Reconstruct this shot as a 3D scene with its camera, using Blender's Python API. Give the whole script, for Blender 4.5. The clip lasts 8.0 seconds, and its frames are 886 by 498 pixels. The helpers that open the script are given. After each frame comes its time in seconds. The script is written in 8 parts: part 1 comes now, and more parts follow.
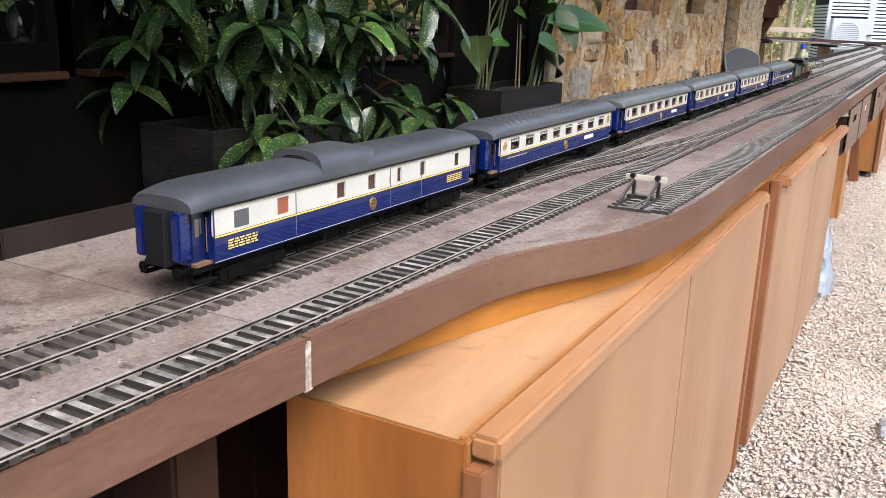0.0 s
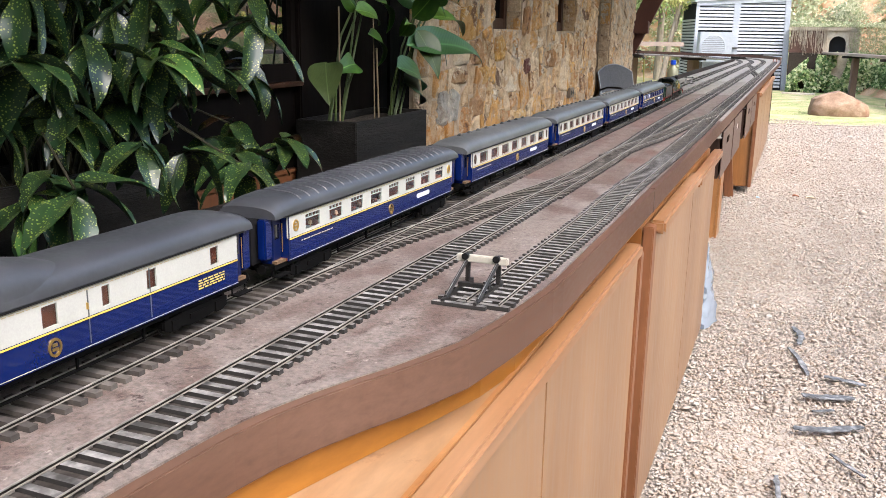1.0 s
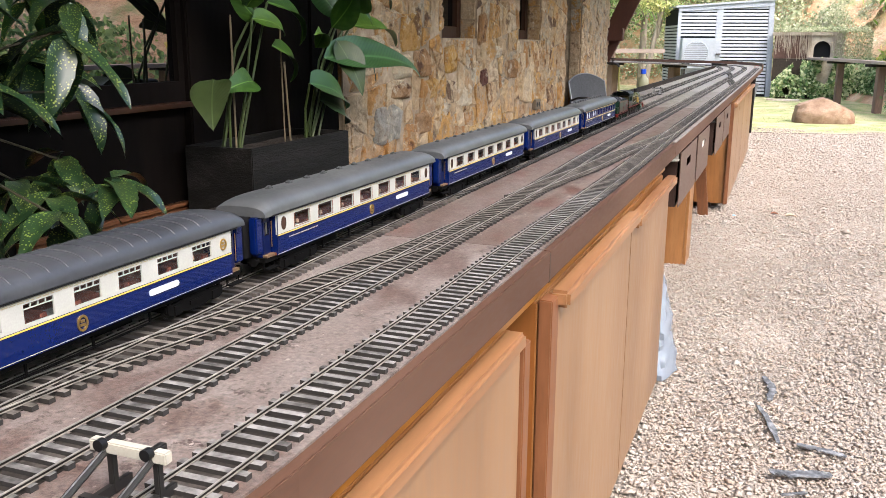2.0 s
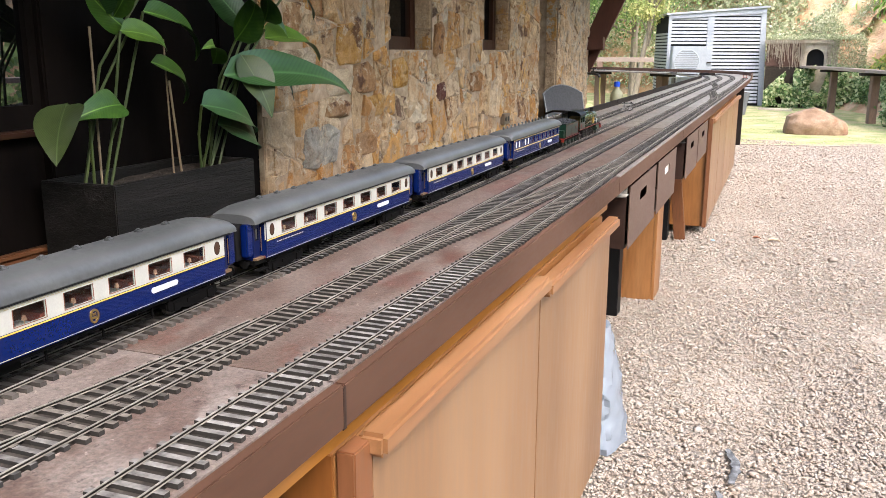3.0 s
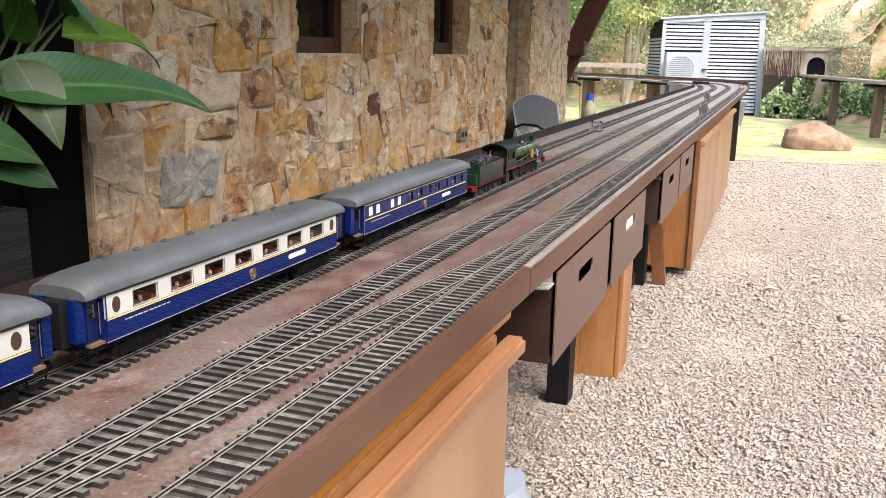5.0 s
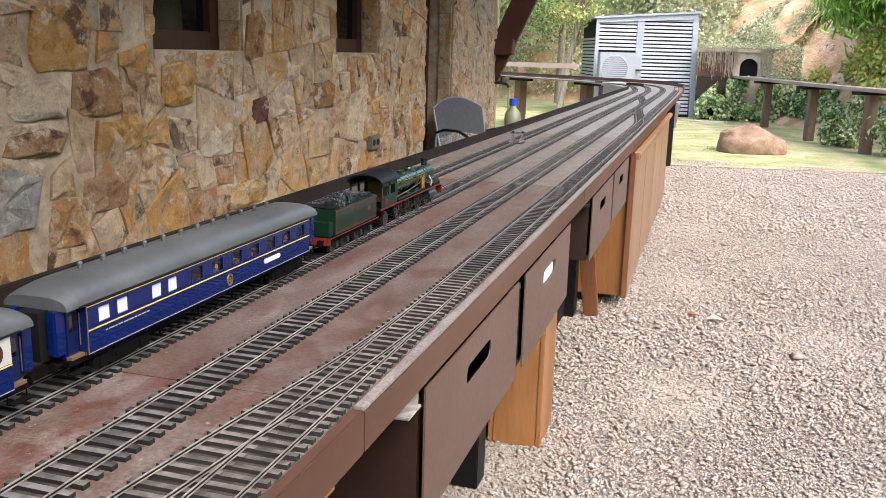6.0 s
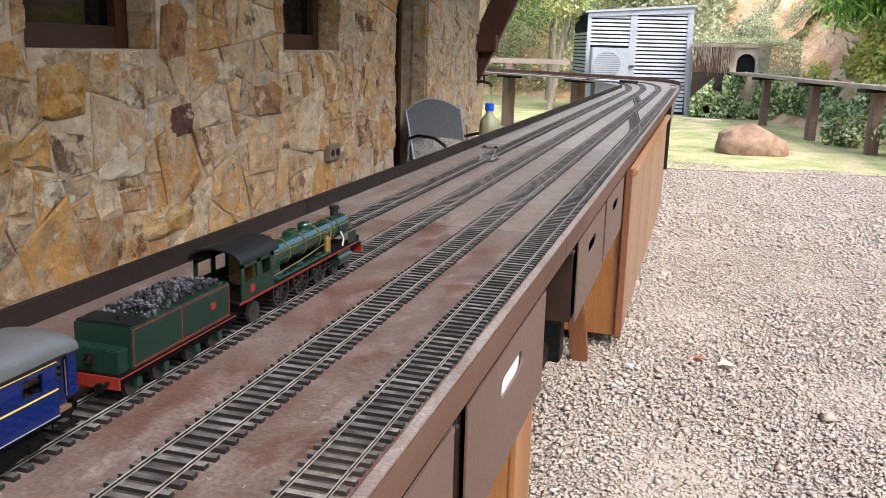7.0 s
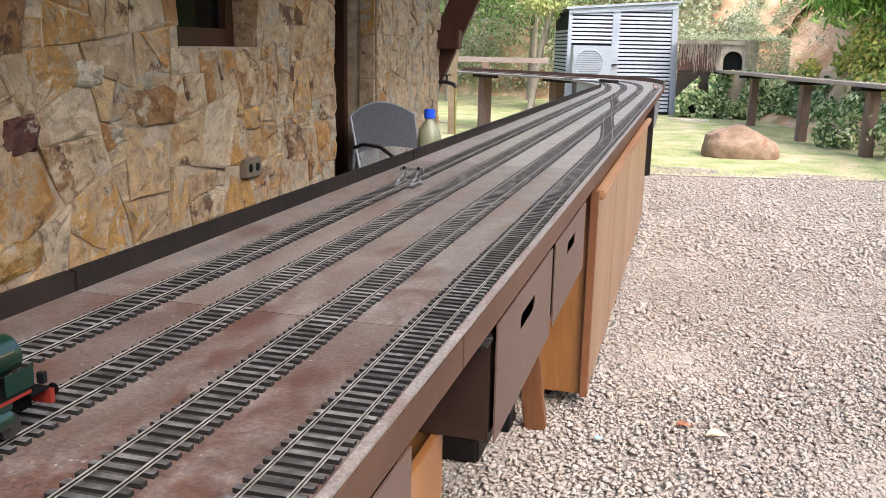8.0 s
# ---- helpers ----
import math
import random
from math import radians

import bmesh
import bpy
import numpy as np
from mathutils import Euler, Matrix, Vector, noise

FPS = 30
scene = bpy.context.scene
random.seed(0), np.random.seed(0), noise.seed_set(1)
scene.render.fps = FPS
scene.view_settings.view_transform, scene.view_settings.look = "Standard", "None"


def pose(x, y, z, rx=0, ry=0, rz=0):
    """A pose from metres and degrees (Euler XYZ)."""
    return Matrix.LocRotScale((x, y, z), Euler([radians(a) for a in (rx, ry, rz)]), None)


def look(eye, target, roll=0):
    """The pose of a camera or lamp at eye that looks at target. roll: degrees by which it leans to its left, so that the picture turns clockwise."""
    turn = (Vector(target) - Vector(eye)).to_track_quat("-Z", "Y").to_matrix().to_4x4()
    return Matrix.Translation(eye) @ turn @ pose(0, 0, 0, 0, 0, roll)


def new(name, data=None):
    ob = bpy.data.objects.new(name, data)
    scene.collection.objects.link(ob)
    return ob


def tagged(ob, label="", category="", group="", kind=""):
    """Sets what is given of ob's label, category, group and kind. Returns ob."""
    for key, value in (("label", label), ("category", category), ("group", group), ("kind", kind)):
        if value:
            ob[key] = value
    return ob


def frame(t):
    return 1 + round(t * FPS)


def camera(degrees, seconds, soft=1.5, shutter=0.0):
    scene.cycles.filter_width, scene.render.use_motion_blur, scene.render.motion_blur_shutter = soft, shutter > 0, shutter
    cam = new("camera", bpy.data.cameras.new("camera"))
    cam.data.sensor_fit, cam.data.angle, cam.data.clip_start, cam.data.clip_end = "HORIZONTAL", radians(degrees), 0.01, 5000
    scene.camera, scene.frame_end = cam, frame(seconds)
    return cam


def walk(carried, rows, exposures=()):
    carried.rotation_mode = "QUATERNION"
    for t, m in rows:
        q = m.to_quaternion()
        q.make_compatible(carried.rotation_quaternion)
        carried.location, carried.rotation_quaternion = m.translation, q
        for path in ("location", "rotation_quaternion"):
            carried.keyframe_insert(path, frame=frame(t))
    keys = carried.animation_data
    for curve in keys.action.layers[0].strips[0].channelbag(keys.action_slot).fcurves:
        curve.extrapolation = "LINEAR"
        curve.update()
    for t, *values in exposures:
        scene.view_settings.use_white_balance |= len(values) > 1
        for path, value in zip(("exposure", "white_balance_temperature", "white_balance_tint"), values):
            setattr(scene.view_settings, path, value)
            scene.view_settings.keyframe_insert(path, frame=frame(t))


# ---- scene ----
cam = camera(54.0, 8.0, soft=0.8)
PATH = [
    (0, (0.306, 0.056, 1.13), (-0.627, 1.746, 0.606), 1.8),
    (0.5, (0.265, 0.259, 1.144), (-0.568, 2.008, 0.648), 1.8),
    (1, (0.261, 0.44, 1.155), (-0.457, 2.243, 0.674), 0.9),
    (1.2, (0.281, 0.543, 1.148), (-0.414, 2.358, 0.676), 0.5),
    (2.3, (0.340, 1.162, 1.174), (-0.367, 2.976, 0.715), 0.2),
    (2.5, (0.354, 1.274, 1.18), (-0.351, 3.089, 0.725), 0.1),
    (3, (0.414, 1.539, 1.19), (-0.287, 3.358, 0.743), 0.2),
    (3.5, (0.432, 1.735, 1.197), (-0.286, 3.547, 0.748), 0.3),
    (4, (0.409, 1.971, 1.21), (-0.296, 3.79, 0.767), 0.5),
    (4.2, (0.401, 2.077, 1.204), (-0.298, 3.897, 0.757), 0.4),
    (5.3, (0.362, 2.745, 1.216), (-0.314, 4.574, 0.773), 1.7),
    (5.5, (0.336, 2.866, 1.229), (-0.298, 4.711, 0.785), 1.5),
    (6, (0.322, 3.208, 1.212), (-0.237, 5.076, 0.768), 1.6),
    (6.5, (0.301, 3.554, 1.22), (-0.254, 5.422, 0.769), 1.7),
    (7, (0.251, 3.876, 1.225), (-0.292, 5.746, 0.771), 1.5),
    (7.5, (0.264, 4.234, 1.225), (-0.257, 6.112, 0.773), 1.5),
    (8, (0.262, 4.617, 1.209), (-0.256, 6.495, 0.755), 1.2),
]
walk(cam, [(t, look(eye, target, roll)) for t, eye, target, roll in PATH],
     [(0, 2.12, 6050, 10), (0.5, 2.03, 6100, 10), (1, 2.02, 6150, 10), (2.5, 2.03, 6280, 10), (4, 2.02, 6300, 10), (5.3, 2.1, 6300, 10),
      (5.5, 2.08, 6250, 10), (6, 1.83, 6180, 10), (7, 1.78, 6120, 10), (8, 1.8, 6100, 10)])

# ---- world, sun and exposure ----
SUN_ELEV, SUN_ROT = 53.0, 130.0
world = bpy.data.worlds.new("sky")
scene.world = world
world.use_nodes = True
wn = world.node_tree.nodes
sky = wn.new("ShaderNodeTexSky")
sky.sky_type = "NISHITA"
sky.sun_disc = False
sky.sun_elevation, sky.sun_rotation = radians(SUN_ELEV), radians(SUN_ROT)
sky.air_density, sky.dust_density, sky.ozone_density = 1.0, 5.0, 1.0
wn["Background"].inputs["Strength"].default_value = 0.15
world.node_tree.links.new(sky.outputs["Color"], wn["Background"].inputs["Color"])
sun = new("sun", bpy.data.lights.new("sun", "SUN"))
sun.data.energy, sun.data.angle, sun.data.color = 0.85, radians(60), (1.0, 0.96, 0.91)
SUN_WAY = Vector((math.sin(radians(SUN_ROT)) * math.cos(radians(SUN_ELEV)), math.cos(radians(SUN_ROT)) * math.cos(radians(SUN_ELEV)), math.sin(radians(SUN_ELEV))))
sun.matrix_world = look(SUN_WAY * 12, (0, 0, 0))

# ---- levels and lines of the plan ----
TOP = 0.84            # top of the layout board
RAIL = 0.849          # top of the rails
WALL = -1.61          # face of the house wall
JOINTS = [-1.0, 0.65, 2.32, 4.01, 5.68, 7.35, 9.02, 10.69, 12.36, 13.6]


# ---- materials ----
def ramp(nt, stops):
    node = nt.nodes.new("ShaderNodeValToRGB")
    els = node.color_ramp.elements
    while len(els) < len(stops):
        els.new(0.5)
    for el, (pos, col) in zip(els, stops):
        el.position, el.color = pos, (*col, 1)
    return node


def noise_tex(nt, coord, scale, detail=4, rough=0.6, stretch=(1, 1, 1)):
    mp = nt.nodes.new("ShaderNodeMapping")
    mp.inputs["Scale"].default_value = stretch
    nt.links.new(coord, mp.inputs["Vector"])
    n = nt.nodes.new("ShaderNodeTexNoise")
    n.inputs["Scale"].default_value, n.inputs["Detail"].default_value = scale, detail
    n.inputs["Roughness"].default_value = rough
    nt.links.new(mp.outputs["Vector"], n.inputs["Vector"])
    return n.outputs["Fac"]


def mixed(nt, fac, a, b, mode="MIX"):
    m = nt.nodes.new("ShaderNodeMix")
    m.data_type, m.blend_type = "RGBA", mode
    for sock, val in ((m.inputs[0], fac), (m.inputs[6], a), (m.inputs[7], b)):
        if isinstance(val, (int, float)):
            sock.default_value = val
        elif isinstance(val, tuple):
            sock.default_value = (*val, 1)
        else:
            nt.links.new(val, sock)
    return m.outputs[2]


def mat(name, cols, scale=8.0, rough=0.6, metal=0.0, fine=60.0, bump=0.1, stretch=(1, 1, 1), island=0.0, obj=0.0,
        spots=None, spot_scale=3.0, spot_at=0.6, rough_var=0.15, depth=0.002, coat=0.0, trans=0.0, even=0.6, spec=0.4, thin=0.0, dusty=None):
    """A surface with a broad mottling over cols, fine grain, stains of the colour spots, and relief."""
    m = bpy.data.materials.new(name)
    m.use_nodes = True
    nt = m.node_tree
    b = nt.nodes["Principled BSDF"]
    tc = nt.nodes.new("ShaderNodeTexCoord").outputs["Object"]
    if obj:
        # every piece takes its own stretch of the pattern
        off = nt.nodes.new("ShaderNodeVectorMath")
        off.operation = "MULTIPLY_ADD"
        nt.links.new(nt.nodes.new("ShaderNodeObjectInfo").outputs["Random"], off.inputs[0])
        off.inputs[1].default_value = (37, 53, 29)
        nt.links.new(tc, off.inputs[2])
        tc = off.outputs[0]
    broad = noise_tex(nt, tc, scale, 5, 0.6, stretch)
    grain = noise_tex(nt, tc, fine, 4, 0.65, stretch)
    n = len(cols)
    r = ramp(nt, [(0.3 + 0.4 * i / max(n - 1, 1), c) for i, c in enumerate(cols)])
    fac = broad
    if island or obj:
        if obj:
            rnd = nt.nodes.new("ShaderNodeObjectInfo").outputs["Random"]
        else:
            rnd = nt.nodes.new("ShaderNodeNewGeometry").outputs["Random Per Island"]
        amt = obj or island
        ma = nt.nodes.new("ShaderNodeMath")
        ma.operation = "MULTIPLY_ADD"
        nt.links.new(rnd, ma.inputs[0])
        ma.inputs[1].default_value = amt
        mb = nt.nodes.new("ShaderNodeMath")
        mb.operation = "SUBTRACT"
        nt.links.new(broad, mb.inputs[0])
        mb.inputs[1].default_value = amt / 2
        nt.links.new(mb.outputs[0], ma.inputs[2])
        fac = ma.outputs[0]
    nt.links.new(fac, r.inputs["Fac"])
    g = ramp(nt, [(0.3, (0.72, 0.72, 0.72)), (0.7, (1.2, 1.2, 1.2))])
    nt.links.new(grain, g.inputs["Fac"])
    col = mixed(nt, even, r.outputs["Color"], g.outputs["Color"], "MULTIPLY")
    if spots:
        s = noise_tex(nt, tc, spot_scale, 6, 0.7)
        sr = ramp(nt, [(spot_at - 0.06, (0, 0, 0)), (spot_at + 0.06, (1, 1, 1))])
        nt.links.new(s, sr.inputs["Fac"])
        col = mixed(nt, sr.outputs["Color"], col, spots)
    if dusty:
        # dust pales the upper faces; the sides are darkened in place of shade
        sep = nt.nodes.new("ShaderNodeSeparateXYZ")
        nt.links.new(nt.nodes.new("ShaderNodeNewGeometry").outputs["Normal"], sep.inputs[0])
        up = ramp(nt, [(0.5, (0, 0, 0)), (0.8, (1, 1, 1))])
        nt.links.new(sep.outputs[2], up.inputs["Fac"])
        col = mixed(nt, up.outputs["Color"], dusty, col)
    nt.links.new(col, b.inputs["Base Color"])
    rr = nt.nodes.new("ShaderNodeMapRange")
    rr.inputs["To Min"].default_value, rr.inputs["To Max"].default_value = max(rough - rough_var, 0.05), min(rough + rough_var, 1)
    nt.links.new(grain, rr.inputs["Value"])
    nt.links.new(rr.outputs["Result"], b.inputs["Roughness"])
    b.inputs["Metallic"].default_value = metal
    b.inputs["Specular IOR Level"].default_value = spec
    b.inputs["Coat Weight"].default_value = coat
    if trans:
        b.inputs["Transmission Weight"].default_value = trans
    if thin:
        # light passing through a leaf
        tr = nt.nodes.new("ShaderNodeBsdfTranslucent")
        nt.links.new(col, tr.inputs["Color"])
        mx = nt.nodes.new("ShaderNodeMixShader")
        mx.inputs[0].default_value = thin
        nt.links.new(b.outputs[0], mx.inputs[1])
        nt.links.new(tr.outputs[0], mx.inputs[2])
        nt.links.new(mx.outputs[0], nt.nodes["Material Output"].inputs["Surface"])
    if bump:
        bp = nt.nodes.new("ShaderNodeBump")
        bp.inputs["Strength"].default_value, bp.inputs["Distance"].default_value = bump, depth
        nt.links.new(grain, bp.inputs["Height"])
        nt.links.new(bp.outputs["Normal"], b.inputs["Normal"])
    return m


def plain(name, col, rough=0.5, metal=0.0, scale=40.0, coat=0.0, spec=0.4):
    dark = tuple(c * 0.93 for c in col)
    lit = tuple(min(c * 1.06, 1) for c in col)
    return mat(name, [dark, col, lit], scale=scale * 0.5, rough=rough, metal=metal, fine=scale * 12, bump=0.03, coat=coat, depth=0.0003, rough_var=0.06, even=0.25, spec=spec)


def glow(name, col, strength):
    m = bpy.data.materials.new(name)
    m.use_nodes = True
    b = m.node_tree.nodes["Principled BSDF"]
    b.inputs["Base Color"].default_value = (*col, 1)
    b.inputs["Emission Color"].default_value = (*col, 1)
    b.inputs["Emission Strength"].default_value = strength
    return m


def glass(name, col=(0.8, 0.85, 0.85), rough=0.02):
    m = bpy.data.materials.new(name)
    m.use_nodes = True
    b = m.node_tree.nodes["Principled BSDF"]
    b.inputs["Base Color"].default_value = (*col, 1)
    b.inputs["Roughness"].default_value = rough
    b.inputs["Transmission Weight"].default_value = 1.0
    b.inputs["IOR"].default_value = 1.45
    return m


def board_mat(name, brown, red, pale, much, dark=0.5, gloss=(0.4, 0.85)):
    """Old painted board: brown paint worn through to pale dusty patches, with red paint left in places and dark specks."""
    m = bpy.data.materials.new(name)
    m.use_nodes = True
    nt = m.node_tree
    b = nt.nodes["Principled BSDF"]
    tc = nt.nodes.new("ShaderNodeTexCoord").outputs["Object"]
    fine = noise_tex(nt, tc, 170, 6, 0.7)
    f = ramp(nt, [(0.34, (0.5, 0.5, 0.5)), (0.52, (1, 1, 1)), (0.68, (1.45, 1.42, 1.38))])
    nt.links.new(fine, f.inputs["Fac"])
    rd = noise_tex(nt, tc, 9, 9, 0.72, (1, 0.6, 1))
    rr = ramp(nt, [(0.5, (0, 0, 0)), (0.57, (1, 1, 1))])
    nt.links.new(rd, rr.inputs["Fac"])
    col = mixed(nt, rr.outputs["Color"], brown, red)
    pn = noise_tex(nt, tc, 19, 12, 0.82, (1, 0.6, 1))
    pr = ramp(nt, [(0.57 - 0.16 * much, (0, 0, 0)), (0.67 - 0.13 * much, (0.42, 0.42, 0.42)), (0.8, (0.95, 0.95, 0.95))])
    nt.links.new(pn, pr.inputs["Fac"])
    col = mixed(nt, pr.outputs["Color"], col, pale)
    col = mixed(nt, 0.8, col, f.outputs["Color"], "MULTIPLY")
    sp = noise_tex(nt, tc, 42, 7, 0.75)
    sr = ramp(nt, [(0.575, (0, 0, 0)), (0.625, (1, 1, 1))])
    nt.links.new(sp, sr.inputs["Fac"])
    sm = nt.nodes.new("ShaderNodeMath")
    sm.operation = "MULTIPLY"
    nt.links.new(sr.outputs["Color"], sm.inputs[0])
    sm.inputs[1].default_value = dark
    col = mixed(nt, sm.outputs[0], col, (0.042, 0.025, 0.021))
    wp = noise_tex(nt, tc, 70, 5, 0.65)
    wr = ramp(nt, [(0.66, (0, 0, 0)), (0.7, (0.6, 0.6, 0.6))])
    nt.links.new(wp, wr.inputs["Fac"])
    col = mixed(nt, wr.outputs["Color"], col, (0.42, 0.37, 0.33))
    nt.links.new(col, b.inputs["Base Color"])
    mr = nt.nodes.new("ShaderNodeMapRange")
    mr.inputs["To Min"].default_value, mr.inputs["To Max"].default_value = gloss
    nt.links.new(pr.outputs["Color"], mr.inputs["Value"])
    nt.links.new(mr.outputs["Result"], b.inputs["Roughness"])
    b.inputs["Specular IOR Level"].default_value = 0.35
    bp = nt.nodes.new("ShaderNodeBump")
    bp.inputs["Strength"].default_value, bp.inputs["Distance"].default_value = 0.5, 0.0015
    nt.links.new(fine, bp.inputs["Height"])
    nt.links.new(bp.outputs["Normal"], b.inputs["Normal"])
    return m


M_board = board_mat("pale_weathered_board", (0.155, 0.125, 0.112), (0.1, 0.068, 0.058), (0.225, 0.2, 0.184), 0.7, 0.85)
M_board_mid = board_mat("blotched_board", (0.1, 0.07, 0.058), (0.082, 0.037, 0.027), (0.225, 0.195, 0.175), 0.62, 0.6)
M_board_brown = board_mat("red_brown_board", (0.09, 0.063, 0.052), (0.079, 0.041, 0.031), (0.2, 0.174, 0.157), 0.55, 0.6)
# paler with distance: the sky's grazing sheen put into the board colours
M_board_fade = board_mat("sheen_brown_board", (0.122, 0.098, 0.086), (0.098, 0.062, 0.05), (0.25, 0.224, 0.206), 0.66, 0.45, (0.32, 0.7))
M_board_far = board_mat("sheen_grey_board", (0.18, 0.155, 0.142), (0.14, 0.1, 0.086), (0.295, 0.27, 0.25), 0.75, 0.3, (0.28, 0.6))
M_fascia = mat("brown_painted_timber", [(0.055, 0.026, 0.016), (0.085, 0.044, 0.029), (0.11, 0.062, 0.043)], scale=4, fine=130, rough=0.55, spec=0.18,
               stretch=(1, 0.25, 1), bump=0.12, depth=0.0006)
M_drawer = mat("brown_painted_ply", [(0.075, 0.043, 0.032), (0.094, 0.056, 0.042), (0.108, 0.066, 0.051)], scale=3, fine=90, rough=0.5, bump=0.1, depth=0.0006)
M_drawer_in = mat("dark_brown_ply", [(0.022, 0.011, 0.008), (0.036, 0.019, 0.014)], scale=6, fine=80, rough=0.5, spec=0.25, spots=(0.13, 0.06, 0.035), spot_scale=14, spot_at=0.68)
M_ply = mat("varnished_ply", [(0.165, 0.086, 0.041), (0.225, 0.126, 0.064), (0.28, 0.168, 0.092)], scale=2.2, fine=55, rough=0.38, stretch=(1, 1, 0.16), bump=0.06, depth=0.0005)
M_pine = mat("orange_pine", [(0.19, 0.076, 0.022), (0.25, 0.108, 0.034), (0.31, 0.147, 0.056)], scale=4, fine=60, rough=0.4, stretch=(1, 1, 0.12), bump=0.08, depth=0.0006)
M_top = mat("scuffed_tan_ply_top", [(0.185, 0.095, 0.042), (0.25, 0.14, 0.07), (0.31, 0.19, 0.106)], scale=6, fine=70, rough=0.42, stretch=(1, 0.25, 1), bump=0.08, depth=0.0006, spots=(0.16, 0.085, 0.045), spot_scale=14, spot_at=0.66)
M_amber = mat("amber_varnished_joist", [(0.22, 0.082, 0.011), (0.285, 0.115, 0.018), (0.33, 0.142, 0.028)], scale=4, fine=60, rough=0.36, stretch=(1, 0.15, 1), bump=0.08, depth=0.0006)
M_cap = mat("varnished_cap_timber", [(0.165, 0.072, 0.029), (0.23, 0.113, 0.05), (0.315, 0.182, 0.1)], scale=5, fine=70, rough=0.38, stretch=(1, 0.12, 1), bump=0.08, depth=0.0005)
# darker orange puts the shadow on the cabinet ends into the colour
M_endwood = mat("shaded_orange_end_panel", [(0.15, 0.05, 0.011), (0.2, 0.072, 0.017), (0.25, 0.098, 0.028)], scale=4, fine=60, rough=0.4, stretch=(1, 1, 0.12), bump=0.08, depth=0.0006)
M_redwood = mat("red_brown_timber", [(0.125, 0.047, 0.018), (0.175, 0.07, 0.029)], scale=5, fine=70, rough=0.5, stretch=(1, 1, 0.2))
M_dark = mat("dark_stained_timber", [(0.006, 0.004, 0.003), (0.0105, 0.007, 0.0053), (0.018, 0.0115, 0.009)], scale=4, fine=60, rough=0.65, spec=0.2, stretch=(1, 1, 0.2))
# blacker than the timber itself: deep porch shade put into the colour
M_blacktimber = mat("shade_darkened_timber", [(0.002, 0.0016, 0.0013), (0.004, 0.003, 0.0025), (0.009, 0.0062, 0.005)], scale=4, fine=60, rough=0.75, spec=0.05, stretch=(1, 1, 0.2))
M_frame_dark = mat("dark_brown_window_timber", [(0.03, 0.012, 0.006), (0.05, 0.02, 0.01)], scale=5, fine=70, rough=0.5, spec=0.25, stretch=(1, 1, 0.2))
M_roofwood = mat("red_stained_rafter", [(0.065, 0.022, 0.014), (0.095, 0.035, 0.022)], scale=5, fine=60, rough=0.55, stretch=(1, 1, 0.3))
M_mortar = mat("tan_mortar", [(0.22, 0.15, 0.09), (0.34, 0.25, 0.165), (0.46, 0.36, 0.25)], scale=12, fine=90, rough=0.95, bump=0.5, depth=0.004)
M_rail = mat("tarnished_rail_side", [(0.006, 0.0048, 0.004), (0.017, 0.014, 0.0115)], scale=30, fine=200, rough=0.7, metal=0.0, spec=0.12, bump=0.05, depth=0.0002)
M_railhead = mat("worn_steel_rail_head", [(0.17, 0.155, 0.135), (0.33, 0.305, 0.27)], scale=30, fine=200, rough=0.42, metal=0.4, bump=0.05, depth=0.0002)
M_railfoot = mat("dusty_rail_foot", [(0.06, 0.051, 0.043), (0.18, 0.158, 0.135)], scale=30, fine=200, rough=0.8, bump=0.05, depth=0.0002)
# dusty= sets the sleepers' side colour, darkened to stand for shade
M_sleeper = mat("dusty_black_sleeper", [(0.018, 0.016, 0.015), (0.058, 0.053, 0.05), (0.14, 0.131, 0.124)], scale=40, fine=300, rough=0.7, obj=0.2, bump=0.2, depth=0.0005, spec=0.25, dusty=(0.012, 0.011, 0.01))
# dark strip colour that stands in for shade between the sleepers
M_bed = mat("track_gap_shade", [(0.013, 0.011, 0.0095), (0.032, 0.027, 0.024), (0.085, 0.074, 0.065)], scale=22, fine=200, rough=0.9, bump=0.4, depth=0.001, spec=0.1)
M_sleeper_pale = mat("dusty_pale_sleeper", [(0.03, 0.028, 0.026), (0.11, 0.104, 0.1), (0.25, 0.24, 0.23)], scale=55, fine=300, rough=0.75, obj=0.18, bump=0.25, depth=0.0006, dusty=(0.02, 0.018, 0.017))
M_sleeper_lit = mat("palest_sleeper", [(0.05, 0.046, 0.043), (0.15, 0.142, 0.135), (0.26, 0.248, 0.237)], scale=55, fine=300, rough=0.75, obj=0.18, bump=0.25, depth=0.0006, dusty=(0.022, 0.019, 0.017))
# lighter copy for the far runs; distant brightness put into the colour
M_sleeper_far = mat("far_paled_sleeper", [(0.03, 0.027, 0.025), (0.085, 0.078, 0.072), (0.17, 0.158, 0.148)], scale=12, fine=300, rough=0.75, island=0.2, bump=0.2, depth=0.0005, dusty=(0.016, 0.014, 0.013))
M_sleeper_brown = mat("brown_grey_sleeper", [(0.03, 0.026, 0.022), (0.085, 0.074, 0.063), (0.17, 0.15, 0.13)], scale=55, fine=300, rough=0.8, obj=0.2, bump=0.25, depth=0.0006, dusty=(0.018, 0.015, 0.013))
M_sleeper_old = mat("grey_wooden_sleeper", [(0.022, 0.018, 0.016), (0.05, 0.042, 0.037), (0.1, 0.087, 0.076)], scale=24, fine=300, rough=0.85, obj=0.25, bump=0.3, depth=0.0006)
